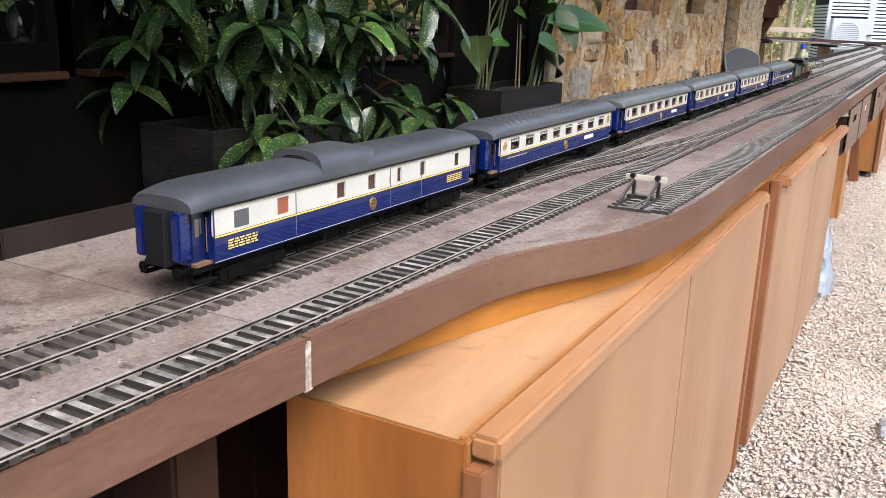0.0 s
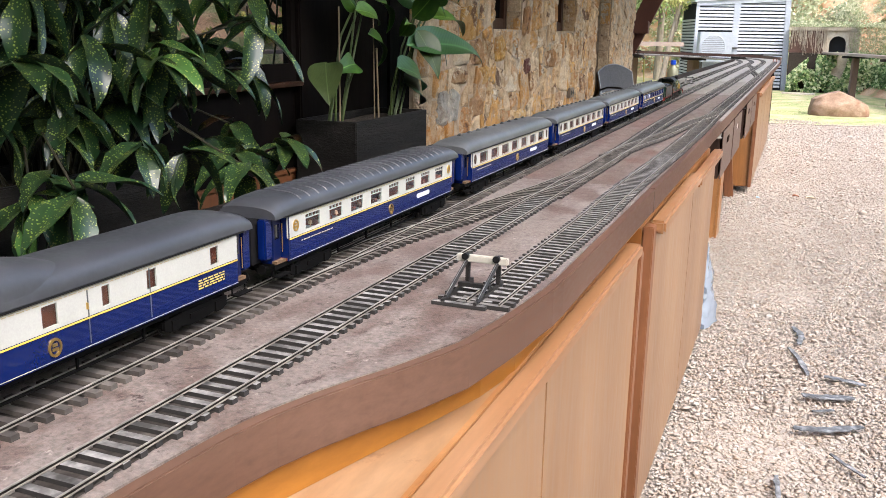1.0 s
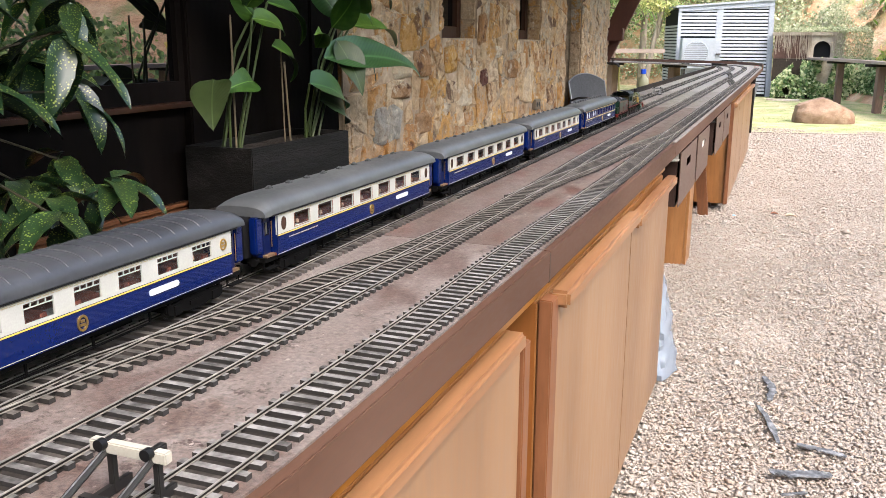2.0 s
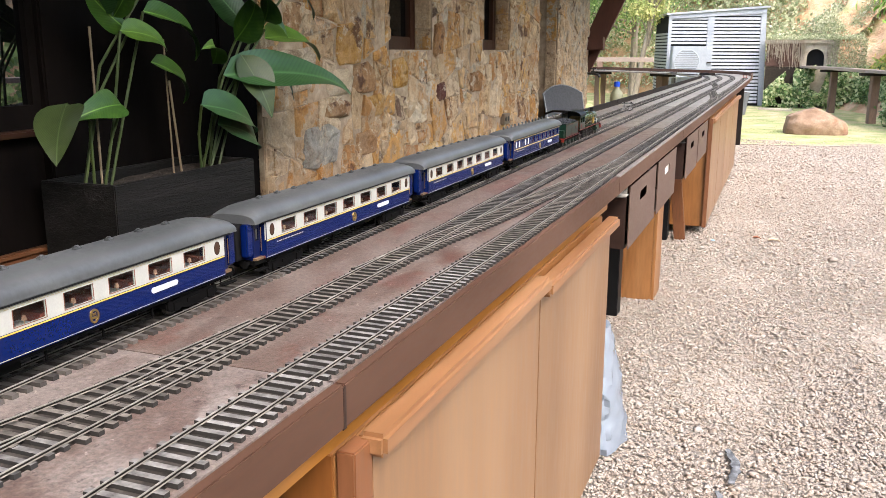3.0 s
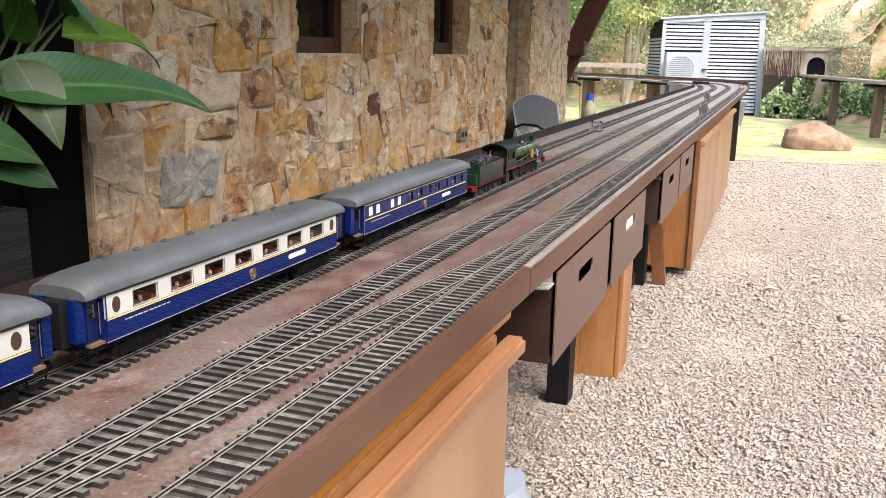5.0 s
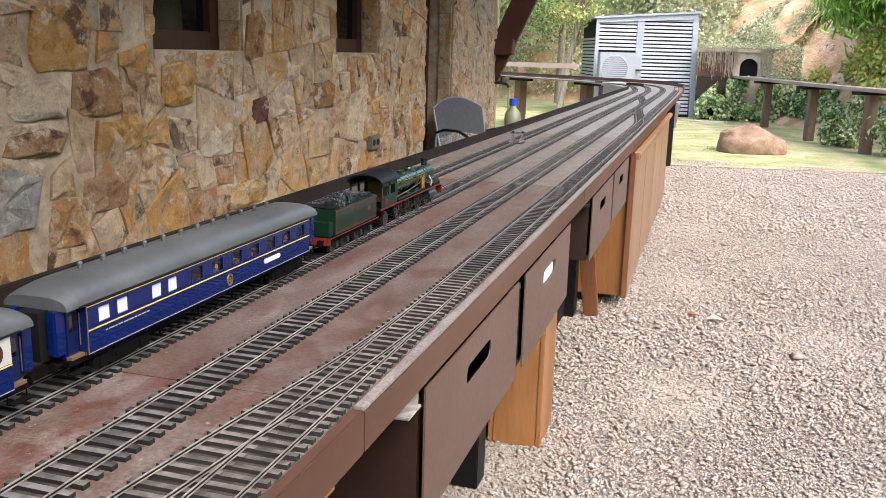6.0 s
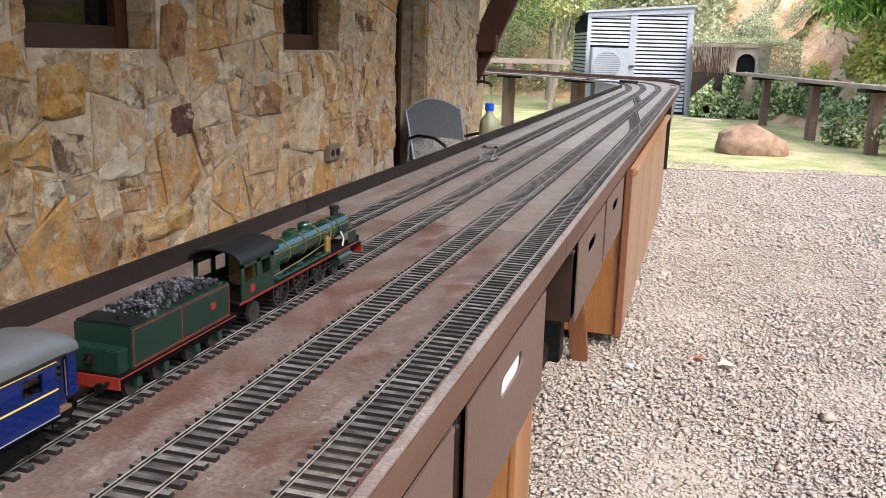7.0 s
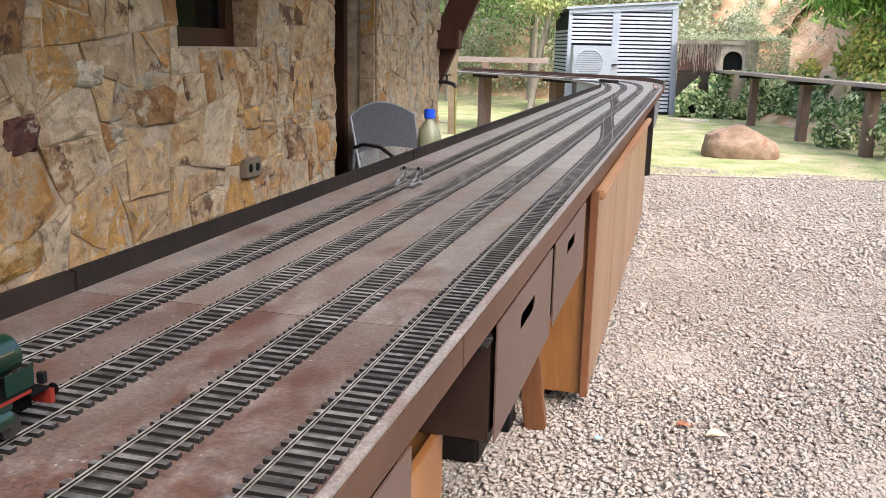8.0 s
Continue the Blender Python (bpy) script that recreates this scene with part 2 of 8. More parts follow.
M_gravel = mat("gravel_bed", [(0.22, 0.182, 0.15), (0.28, 0.242, 0.205), (0.325, 0.288, 0.25)], scale=45, fine=120, rough=0.95, bump=0.3, depth=0.003)
M_pebble = mat("pale_river_pebble", [(0.265, 0.212, 0.172), (0.315, 0.264, 0.222), (0.33, 0.285, 0.245), (0.365, 0.33, 0.295)], scale=20, fine=300, rough=0.95, spec=0.08, island=0.3, bump=0.2, depth=0.001)
M_lawn = mat("thin_lawn", [(0.172, 0.218, 0.069), (0.265, 0.299, 0.121), (0.38, 0.333, 0.19), (0.494, 0.402, 0.276)], scale=2.3, fine=30, rough=0.95, bump=0.8, depth=0.02)
M_earth = mat("bare_clay_bank", [(0.374, 0.187, 0.094), (0.572, 0.363, 0.22), (0.682, 0.528, 0.374)], scale=1.6, fine=14, rough=0.95, bump=1.0, depth=0.05,
              spots=(0.26, 0.28, 0.12), spot_scale=1.2, spot_at=0.57)
M_planter = mat("charcoal_fibre_planter", [(0.006, 0.005, 0.0045), (0.012, 0.011, 0.0095), (0.024, 0.021, 0.019)], scale=7, fine=70, rough=0.75, spec=0.15, stretch=(1, 0.14, 1.6), bump=1.0, depth=0.006)
M_soil = mat("dark_soil", [(0.02, 0.015, 0.01), (0.05, 0.035, 0.025)], scale=30, fine=120, rough=0.95, bump=1.0, depth=0.01)
M_black = plain("black_enamel", (0.006, 0.006, 0.0065), 0.5, spec=0.2)
M_glassdark = bpy.data.materials.new("dark_window_glass")
M_glassdark.use_nodes = True
_b = M_glassdark.node_tree.nodes["Principled BSDF"]
_b.inputs["Base Color"].default_value, _b.inputs["Roughness"].default_value = (0.003, 0.003, 0.003, 1), 0.01
_b.inputs["IOR"].default_value = 2.3
M_pane = bpy.data.materials.new("black_deep_window_glass")
M_pane.use_nodes = True
_b = M_pane.node_tree.nodes["Principled BSDF"]
_b.inputs["Base Color"].default_value, _b.inputs["Roughness"].default_value = (0.003, 0.003, 0.003, 1), 0.04
_b.inputs["IOR"].default_value = 1.3


# ---- geometry helpers ----
class Geo:
    """Vertices and faces of one mesh, put together from simple solids."""

    def __init__(self):
        self.v, self.f = [], []

    def add(self, verts, faces, m=None):
        k = len(self.v)
        self.v += [tuple(m @ Vector(p)) if m is not None else tuple(p) for p in verts]
        self.f += [tuple(i + k for i in fc) for fc in faces]
        return self

    def box(self, x0, y0, z0, x1, y1, z1, m=None):
        vs = [(x, y, z) for z in (z0, z1) for y in (y0, y1) for x in (x0, x1)]
        return self.add(vs, [(0, 2, 3, 1), (4, 5, 7, 6), (0, 1, 5, 4), (1, 3, 7, 5), (3, 2, 6, 7), (2, 0, 4, 6)], m)

    def cyl(self, p, q, r, r2=None, n=12, m=None):
        p, q = Vector(p), Vector(q)
        r2 = r if r2 is None else r2
        turn = (q - p).to_track_quat("Z", "Y").to_matrix()
        vs = []
        for c, rad in ((p, r), (q, r2)):
            vs += [c + turn @ Vector((rad * math.cos(2 * math.pi * i / n), rad * math.sin(2 * math.pi * i / n), 0)) for i in range(n)]
        fs = [(i, (i + 1) % n, n + (i + 1) % n, n + i) for i in range(n)]
        fs += [tuple(range(n - 1, -1, -1)), tuple(range(n, 2 * n))]
        return self.add(vs, fs, m)

    def tube(self, pts, r, n=8):
        for a, b in zip(pts, pts[1:]):
            self.cyl(a, b, r, n=n)
        for a in pts[1:-1]:
            self.ball(a, r, n, 4)
        return self

    def ball(self, c, r, n=10, rings=6, squash=(1, 1, 1)):
        vs, fs = [], []
        for j in range(rings + 1):
            a = math.pi * j / rings
            for i in range(n):
                b = 2 * math.pi * i / n
                vs.append((c[0] + squash[0] * r * math.sin(a) * math.cos(b), c[1] + squash[1] * r * math.sin(a) * math.sin(b), c[2] + squash[2] * r * math.cos(a)))
        for j in range(rings):
            for i in range(n):
                fs.append((j * n + i, (j + 1) * n + i, (j + 1) * n + (i + 1) % n, j * n + (i + 1) % n))
        return self.add(vs, fs)

    def prism(self, poly, axis, a, b, m=None):
        """poly: points in the plane across the axis ('x': (y, z), 'y': (x, z), 'z': (x, y)), drawn out from a to b."""
        n = len(poly)
        put = {"x": lambda u, w, d: (d, u, w), "y": lambda u, w, d: (u, d, w), "z": lambda u, w, d: (u, w, d)}[axis]
        vs = [put(u, w, d) for d in (a, b) for u, w in poly]
        fs = [(i, (i + 1) % n, n + (i + 1) % n, n + i) for i in range(n)] + [tuple(range(n - 1, -1, -1)), tuple(range(n, 2 * n))]
        return self.add(vs, fs, m)


def finish(name, g, material, bevel=0.0, smooth=False, segs=2):
    me = bpy.data.meshes.new(name)
    me.from_pydata(g.v, [], g.f)
    if bevel or smooth:
        bm = bmesh.new()
        bm.from_mesh(me)
        bmesh.ops.remove_doubles(bm, verts=bm.verts, dist=1e-6)
        bmesh.ops.recalc_face_normals(bm, faces=bm.faces)
        if bevel:
            es = [e for e in bm.edges if len(e.link_faces) == 2 and e.calc_face_angle(0) > 0.6]
            bmesh.ops.bevel(bm, geom=es, offset=bevel, segments=segs, affect="EDGES", clamp_overlap=True)
        bm.to_mesh(me)
        bm.free()
    else:
        bm = bmesh.new()
        bm.from_mesh(me)
        bmesh.ops.recalc_face_normals(bm, faces=bm.faces)
        bm.to_mesh(me)
        bm.free()
    if smooth:
        me.shade_smooth()
        me.set_sharp_from_angle(angle=radians(40))
    me.materials.append(material)
    return me


def part(name, g, material, parent, label="", bevel=0.0, smooth=False, at=None):
    ob = new(name, finish(name, g, material, bevel, smooth))
    ob.parent = parent
    if at is not None:
        ob.location = at
    if label:
        ob["label"] = label
    return ob


def thing(name, label, category, at=(0, 0, 0), group="", turn=0.0, kind=""):
    ob = new(name)
    ob.location = at
    ob.rotation_euler = (0, 0, radians(turn))
    ob.empty_display_size = 0.05
    return tagged(ob, label, category, group, kind)


def solid(name, g, material, label="", category="", kind="", bevel=0.0, smooth=False, group=""):
    return tagged(new(name, finish(name, g, material, bevel, smooth)), label, category, group, kind)


def lerp_line(pts, y):
    for (y0, x0), (y1, x1) in zip(pts, pts[1:]):
        if y <= y1:
            return x0 + (x1 - x0) * max(0, (y - y0) / (y1 - y0))
    return pts[-1][1]


def smooth_line(pts, n=14):
    """A finer line through (x, y) points, rounded as a Catmull-Rom curve."""
    out = []
    for i in range(len(pts) - 1):
        p0, p1, p2, p3 = (Vector(pts[max(0, min(len(pts) - 1, i + k))]) for k in (-1, 0, 1, 2))
        for j in range(n):
            t = j / n
            q = 0.5 * ((2 * p1) + (p2 - p0) * t + (2 * p0 - 5 * p1 + 4 * p2 - p3) * t * t + (3 * p1 - p0 - 3 * p2 + p3) * t ** 3)
            out.append((q.x, q.y))
    return out + [tuple(pts[-1])]

# ---- ground ----
M_post_dull = mat("grey_weathered_edging", [(0.2, 0.165, 0.13), (0.3, 0.26, 0.21)], scale=4, fine=50, rough=0.9)
g = Geo()
g.box(-60, -60, -0.3, 60, 90, -0.012)
solid("ground", g, M_gravel, "pale gravel yard running out to the garden", "ground", "structure")
g = Geo()
g.add([(-12, 13.55, 0.0), (0.25, 13.6, 0.0), (3.2, 14.3, 0.0), (9, 15.6, 0.0), (9, 30, 0.0), (-12, 30, 0.0)], [(0, 1, 2, 3, 4, 5)])
solid("lawn", g, M_lawn, "thin patchy green and straw-coloured lawn", "lawn", "structure")
g = Geo()
for (xa, ya), (xb, yb) in (((-0.4, 13.52), (0.25, 13.55)), ((0.25, 13.55), (3.2, 14.22)), ((3.2, 14.22), (6, 14.85))):
    m = look((xa, ya, 0), (xb, yb, 0))
    L = math.hypot(xb - xa, yb - ya)
    a = math.degrees(math.atan2(yb - ya, xb - xa))
    g.box(0, -0.012, -0.02, L, 0.012, 0.006, pose(xa, ya, 0, 0, 0, a))
solid("lawn_edging", g, M_post_dull, "low sunken timber edging strip between lawn and gravel", "edging", "structure")

# ---- house: stone wall with its openings, porch plinth, glazed bay, roof ----
Y_STONE, Y_END = 4.70, 11.2
OPENINGS = [(5.98, 6.62, 1.185, 1.95), (7.6, 8.24, 1.185, 1.95), (9.12, 9.80, 0.012, 2.2)]   # y0, y1, z0, z1
Z_HI = 2.55


def wall_core():
    g = Geo()
    x0, x1 = WALL - 0.42, WALL - 0.009
    y = Y_STONE
    for y0, y1, z0, z1 in OPENINGS:
        g.box(x0, y, 0, x1, y0, Z_HI)
        g.box(x0, y0, 0, x1, y1, z0)
        g.box(x0, y0, z1, x1, y1, Z_HI)
        y = y1
    g.box(x0, y, 0, x1, Y_END, Z_HI)
    return solid("wall_stone", g, M_mortar, "rubble stone house wall of ochre, tan and grey blocks", "wall", "structure")


wall_stone = wall_core()

g = Geo()
g.box(-6.5, -6, -0.05, -0.75, 12.6, 0.012)
solid("porch_floor", g, M_dark, "dark paved porch floor along the house", "floor", "structure")
g = Geo()
g.box(WALL - 0.02, 2.75, 0.012, WALL + 0.0, 3.5, 0.598)
g.box(WALL - 0.05, 2.75, 0.60, WALL + 0.012, 3.5, 0.615)
solid("wall_plinth", g, M_redwood, "red-brown timber plinth below the dark panelling", "plinth", "structure", bevel=0.003)
g = Geo()
g.box(WALL - 0.05, -3.0, 0.6155, WALL - 0.01, 3.518, 0.942).box(WALL - 0.05, -3.0, 0.012, WALL - 0.01, 2.748, 0.615)
solid("wall_dado", g, M_blacktimber, "timber panelling under the porch windows, darkened for shade", "panelling", "structure")
# glazed bay beside the stone
for i, (ya, yb) in enumerate(((-3.0, -0.55), (-0.5, 1.52), (1.6, 3.518))):
    w = thing("window_%d" % (i + 1), "tall dark fixed glass pane in a dark timber frame", "window", kind="structure")
    part("pane", Geo().box(WALL - 0.028, ya + 0.04, 1.03, WALL - 0.02, yb - 0.03, 2.4), M_glassdark, w)
    fr = Geo()
    fr.box(WALL - 0.05, ya, 0.962, WALL + 0.0, ya + 0.04, 2.45).box(WALL - 0.05, yb - 0.03, 0.962, WALL, yb, 2.45)
    fr.box(WALL - 0.05, ya + 0.04, 0.962, WALL, yb - 0.03, 1.03).box(WALL - 0.05, ya + 0.04, 2.4, WALL, yb - 0.03, 2.45)
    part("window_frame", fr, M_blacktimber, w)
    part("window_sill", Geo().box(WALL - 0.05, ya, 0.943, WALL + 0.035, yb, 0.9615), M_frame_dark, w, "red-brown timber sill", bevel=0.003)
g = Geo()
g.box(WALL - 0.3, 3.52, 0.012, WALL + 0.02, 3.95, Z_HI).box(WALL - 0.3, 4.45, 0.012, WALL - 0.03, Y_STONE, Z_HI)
solid("wall_timber_post", g, M_blacktimber, "timber posts between glazing and stone, darkened for shade", "post", "structure", bevel=0.006)
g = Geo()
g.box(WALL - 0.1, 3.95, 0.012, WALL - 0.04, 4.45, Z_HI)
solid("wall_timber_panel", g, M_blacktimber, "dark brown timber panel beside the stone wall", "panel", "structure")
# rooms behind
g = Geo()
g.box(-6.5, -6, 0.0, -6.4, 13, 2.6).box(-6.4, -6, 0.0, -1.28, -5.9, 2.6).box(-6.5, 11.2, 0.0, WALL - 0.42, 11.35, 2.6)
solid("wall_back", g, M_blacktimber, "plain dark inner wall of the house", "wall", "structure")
# unseen wall behind the camera, added to cut light from the rear
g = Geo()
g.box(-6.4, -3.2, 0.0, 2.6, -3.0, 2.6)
solid("wall_rear", g, M_blacktimber, "unseen plain wall behind the camera, added to block light", "wall", "structure")
# roof over the porch and house; unseen, its eave placed to shade the wall
g = Geo()
g.prism([(-6.6, 2.8), (-1.2, 2.62), (-0.06, 2.435), (-0.06, 2.525), (-1.2, 2.72), (-6.6, 2.95)], "y", -6, 11.35)
solid("ceiling", g, M_dark, "unseen dark timber-lined porch roof, its eave set to shade the wall", "ceiling", "structure")

# ---- deep window and door frames ----
for i, (y0, y1, z0, z1) in enumerate(OPENINGS[:2]):
    w = thing("window_%d" % (i + 5), "small deep-set window with a dark brown timber frame", "window", kind="structure")
    xg = WALL - 0.145
    fr = Geo()
    fr.box(xg - 0.04, y0, z0, xg + 0.02, y0 + 0.07, z1).box(xg - 0.04, y1 - 0.07, z0, xg + 0.02, y1, z1)
    fr.box(xg - 0.04, y0 + 0.07, z0, xg + 0.02, y1 - 0.07, z0 + 0.08).box(xg - 0.04, y0 + 0.07, z1 - 0.07, xg + 0.02, y1 - 0.07, z1)
    part("window_frame", fr, M_frame_dark, w, bevel=0.004)
    part("pane", Geo().box(xg - 0.02, y0 + 0.07, z0 + 0.08, xg - 0.012, y1 - 0.07, z1 - 0.07), M_pane, w)
    part("window_sill", Geo().box(WALL - 0.4, y0 - 0.0, z0 - 0.03, WALL - 0.005, y1, z0 + 0.004), M_mortar, w, "rough mortared stone sill")
y0, y1, z0, z1 = OPENINGS[2]
d = thing("door_1", "dark brown timber house door standing in a deep stone opening", "door", kind="structure")
part("door_leaf", Geo().box(WALL - 0.3, y0 + 0.06, z0, WALL - 0.26, y1 - 0.06, z1 - 0.06), M_blacktimber, d, bevel=0.004)
fr = Geo()
fr.box(WALL - 0.32, y0, z0, WALL - 0.1, y0 + 0.06, z1).box(WALL - 0.32, y1 - 0.06, z0, WALL - 0.2, y1, z1).box(WALL - 0.32, y0 + 0.06, z1 - 0.06, WALL - 0.2, y1 - 0.06, z1)
part("door_frame", fr, M_frame_dark, d, "red-brown timber door frame", bevel=0.004)

# raking barge timbers at the end of the house roof
g = Geo()
y = 11.22
g.prism([(-1.74, 0.86), (-1.64, 0.86), (-0.98, 2.30), (-1.22, 2.30), (-1.80, 1.0)], "y", y, y + 0.06)
solid("barge_board", g, M_roofwood, "dark red-stained raking barge board at the gable end", "barge board", "structure", bevel=0.004)
g = Geo()
g.box(WALL - 0.1, 11.1, 1.19, WALL + 0.17, 11.215, 1.33)
solid("beam_end", g, M_roofwood, "short dark red-brown beam end below the roof", "beam", "structure", bevel=0.006)

# ---- layout board ----
EDGE = [(-1.0, -0.25), (0.0, -0.202), (0.36, -0.179), (0.66, -0.158), (0.90, -0.140), (1.0, -0.128), (1.09, -0.098), (1.175, -0.058),
        (1.255, -0.030), (1.36, -0.014), (1.5, 0.0), (99, 0.0)]
LEFT = -0.60


def edge_x(y):
    return lerp_line(EDGE, y)


def outline(y0, y1, step=0.045):
    n = max(2, int((y1 - y0) / step)) if y0 < 1.5 else 2
    return [(edge_x(y0 + (y1 - y0) * i / (n - 1)), y0 + (y1 - y0) * i / (n - 1)) for i in range(n)]


M_edge = board_mat("dusty_pale_edge", (0.17, 0.145, 0.13), (0.14, 0.1, 0.085), (0.25, 0.225, 0.208), 0.85, 0.3)
layout = thing("layout_board", "long weathered brown-grey railway baseboard in bolted sections", "baseboard", kind="structure")
for k, (ya, yb) in enumerate(zip(JOINTS, JOINTS[1:])):
    gap = 0.0012
    ol = outline(ya + gap, yb - gap)
    g = Geo()
    g.prism([(LEFT, ya + gap), *[(x - 0.0135, y) for x, y in ol], (LEFT, yb - gap)], "z", TOP - 0.018, TOP)
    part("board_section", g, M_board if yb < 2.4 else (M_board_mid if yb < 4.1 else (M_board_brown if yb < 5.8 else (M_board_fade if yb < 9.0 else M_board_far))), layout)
    g = Geo()
    g.prism([*[(x - 0.0135, y) for x, y in ol], *[(x, y) for x, y in reversed(ol)]], "z", TOP - 0.052, TOP - (0.004 if ya > 4 else 0.001))
    part("edge_strip", g, M_fascia, layout, "smooth brown painted edging strip", bevel=0.0015)
    if ya > 4:
        g = Geo()
        g.prism([*[(x - 0.0133, y) for x, y in ol], *[(x - 0.0004, y) for x, y in reversed(ol)]], "z", TOP - 0.0038, TOP + 0.0004)
        part("edge_band", g, M_edge, layout, "pale dusty worn edge of the board", bevel=0.0008)
    g = Geo()
    g.box(LEFT - 0.016, ya + gap, TOP - 0.06, LEFT, yb - gap, TOP + 0.032)
    part("upstand", g, M_dark, layout, "dark timber upstand along the back edge", bevel=0.002)
M_jointplate = mat("scuffed_pale_filler", [(0.08, 0.06, 0.05), (0.24, 0.21, 0.19), (0.5, 0.47, 0.43)], scale=60, fine=300, rough=0.7, bump=0.4, depth=0.001)
for y, x in ((0.65, -0.159), (2.32, 0.0)):
    part("joint_plate", Geo().box(x - 0.006, y - (0.006 if y < 1 else 0.004), TOP - 0.053, x + 0.0004, y + (0.005 if y < 1 else 0.004), TOP - 0.004), M_jointplate if y < 1 else M_drawer_in, layout, "scuffed pale metal joint plate", bevel=0.0006)
g = Geo()
for y in (1.0, 3.1, 4.9, 6.5, 8.2, 10, 11.6, 13):
    g.box(LEFT, y, TOP - 0.085, -0.17, y + 0.04, TOP - 0.018)
g.box(LEFT + 0.01, 1.5, TOP - 0.10, LEFT + 0.05, 13.5, TOP - 0.018)
part("bearer", g, M_dark, layout)
g = Geo()
g.prism([(-0.262, 0.70), (-0.232, 0.70), (-0.044, 1.33), (-0.03, 1.42), (-0.03, 4.0), (-0.06, 4.0), (-0.06, 1.42), (-0.072, 1.34)], "z", 0.746, TOP - 0.02)
part("front_joist", g, M_amber, layout, "orange pine joist under the board")
# far curve and side shelf
g = Geo()
outer = smooth_line([(0.0, 13.6), (-0.012, 14.2), (-0.03, 14.7), (-0.16, 15.4), (-0.45, 16.1), (-1.2, 16.75), (-2.1, 17.55), (-3.3, 18.5)], 4)
inner = smooth_line([(-3.7, 18.1), (-2.5, 17.1), (-1.65, 16.3), (-1.2, 15.6), (-0.93, 14.9), (-0.72, 14.2), (LEFT, 13.6)], 4)
g.prism(outer + inner, "z", TOP - 0.02, TOP)
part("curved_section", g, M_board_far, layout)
g = Geo()
g.prism(outer + [(x + 0.012, y + 0.012) for x, y in reversed(outer)], "z", TOP - 0.03, TOP + 0.045)
part("edge_strip", g, M_fascia, layout)

# ---- tracks ----
GAUGE, PITCH = 0.041, 0.0183


def sleeper_mesh(half, w, m):
    return finish("sleeper", Geo().box(-half, -w, 0, half, w, 0.0048), m)


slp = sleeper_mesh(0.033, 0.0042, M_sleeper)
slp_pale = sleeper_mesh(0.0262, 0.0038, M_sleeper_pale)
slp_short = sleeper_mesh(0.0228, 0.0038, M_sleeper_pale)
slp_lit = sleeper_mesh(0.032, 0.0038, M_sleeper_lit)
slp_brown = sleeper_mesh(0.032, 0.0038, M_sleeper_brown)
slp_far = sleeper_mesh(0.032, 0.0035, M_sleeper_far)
slp_old = sleeper_mesh(0.034, 0.0043, M_sleeper_old)


WEB = [(-0.0004, -0.0003), (0.0004, -0.0003), (0.0004, 0.0019), (-0.0004, 0.0019)]
FOOT = [(-0.0017, -0.0009), (0.0017, -0.0009), (0.0017, -0.0005), (0.0004, -0.0001), (-0.0004, -0.0001), (-0.0017, -0.0005)]
HEAD = [(-0.0006, 0.0019), (0.0006, 0.0019), (0.0006, 0.0029), (0.0003, 0.0032), (-0.0003, 0.0032), (-0.0006, 0.0029)]


def rail_geo(pts, off, prof):
    """A flat-bottomed rail at a sideways offset along the line pts of (x, y)."""
    g = Geo()
    n = len(prof)
    vs, fs = [], []
    for i, (x, y) in enumerate(pts):
        a, b = pts[max(i - 1, 0)], pts[min(i + 1, len(pts) - 1)]
        d = Vector((b[0] - a[0], b[1] - a[1])).normalized()
        rx, ry = d.y, -d.x
        for u, w in prof:
            vs.append((x + rx * (off + u), y + ry * (off + u), w))
    for i in range(len(pts) - 1):
        for j in range(n):
            fs.append((i * n + j, i * n + (j + 1) % n, (i + 1) * n + (j + 1) % n, (i + 1) * n + j))
    fs += [tuple(range(n - 1, -1, -1)), tuple(range((len(pts) - 1) * n, len(pts) * n))]
    return g.add(vs, fs)


def along(pts, pitch):
    """Places and headings at even steps along a line of (x, y)."""
    out, left = [], 0.0
    for (xa, ya), (xb, yb) in zip(pts, pts[1:]):
        L = math.hypot(xb - xa, yb - ya)
        s = left
        while s < L:
            out.append((xa + (xb - xa) * s / L, ya + (yb - ya) * s / L, math.atan2(yb - ya, xb - xa)))
            s += pitch
        left = s - L
    return out


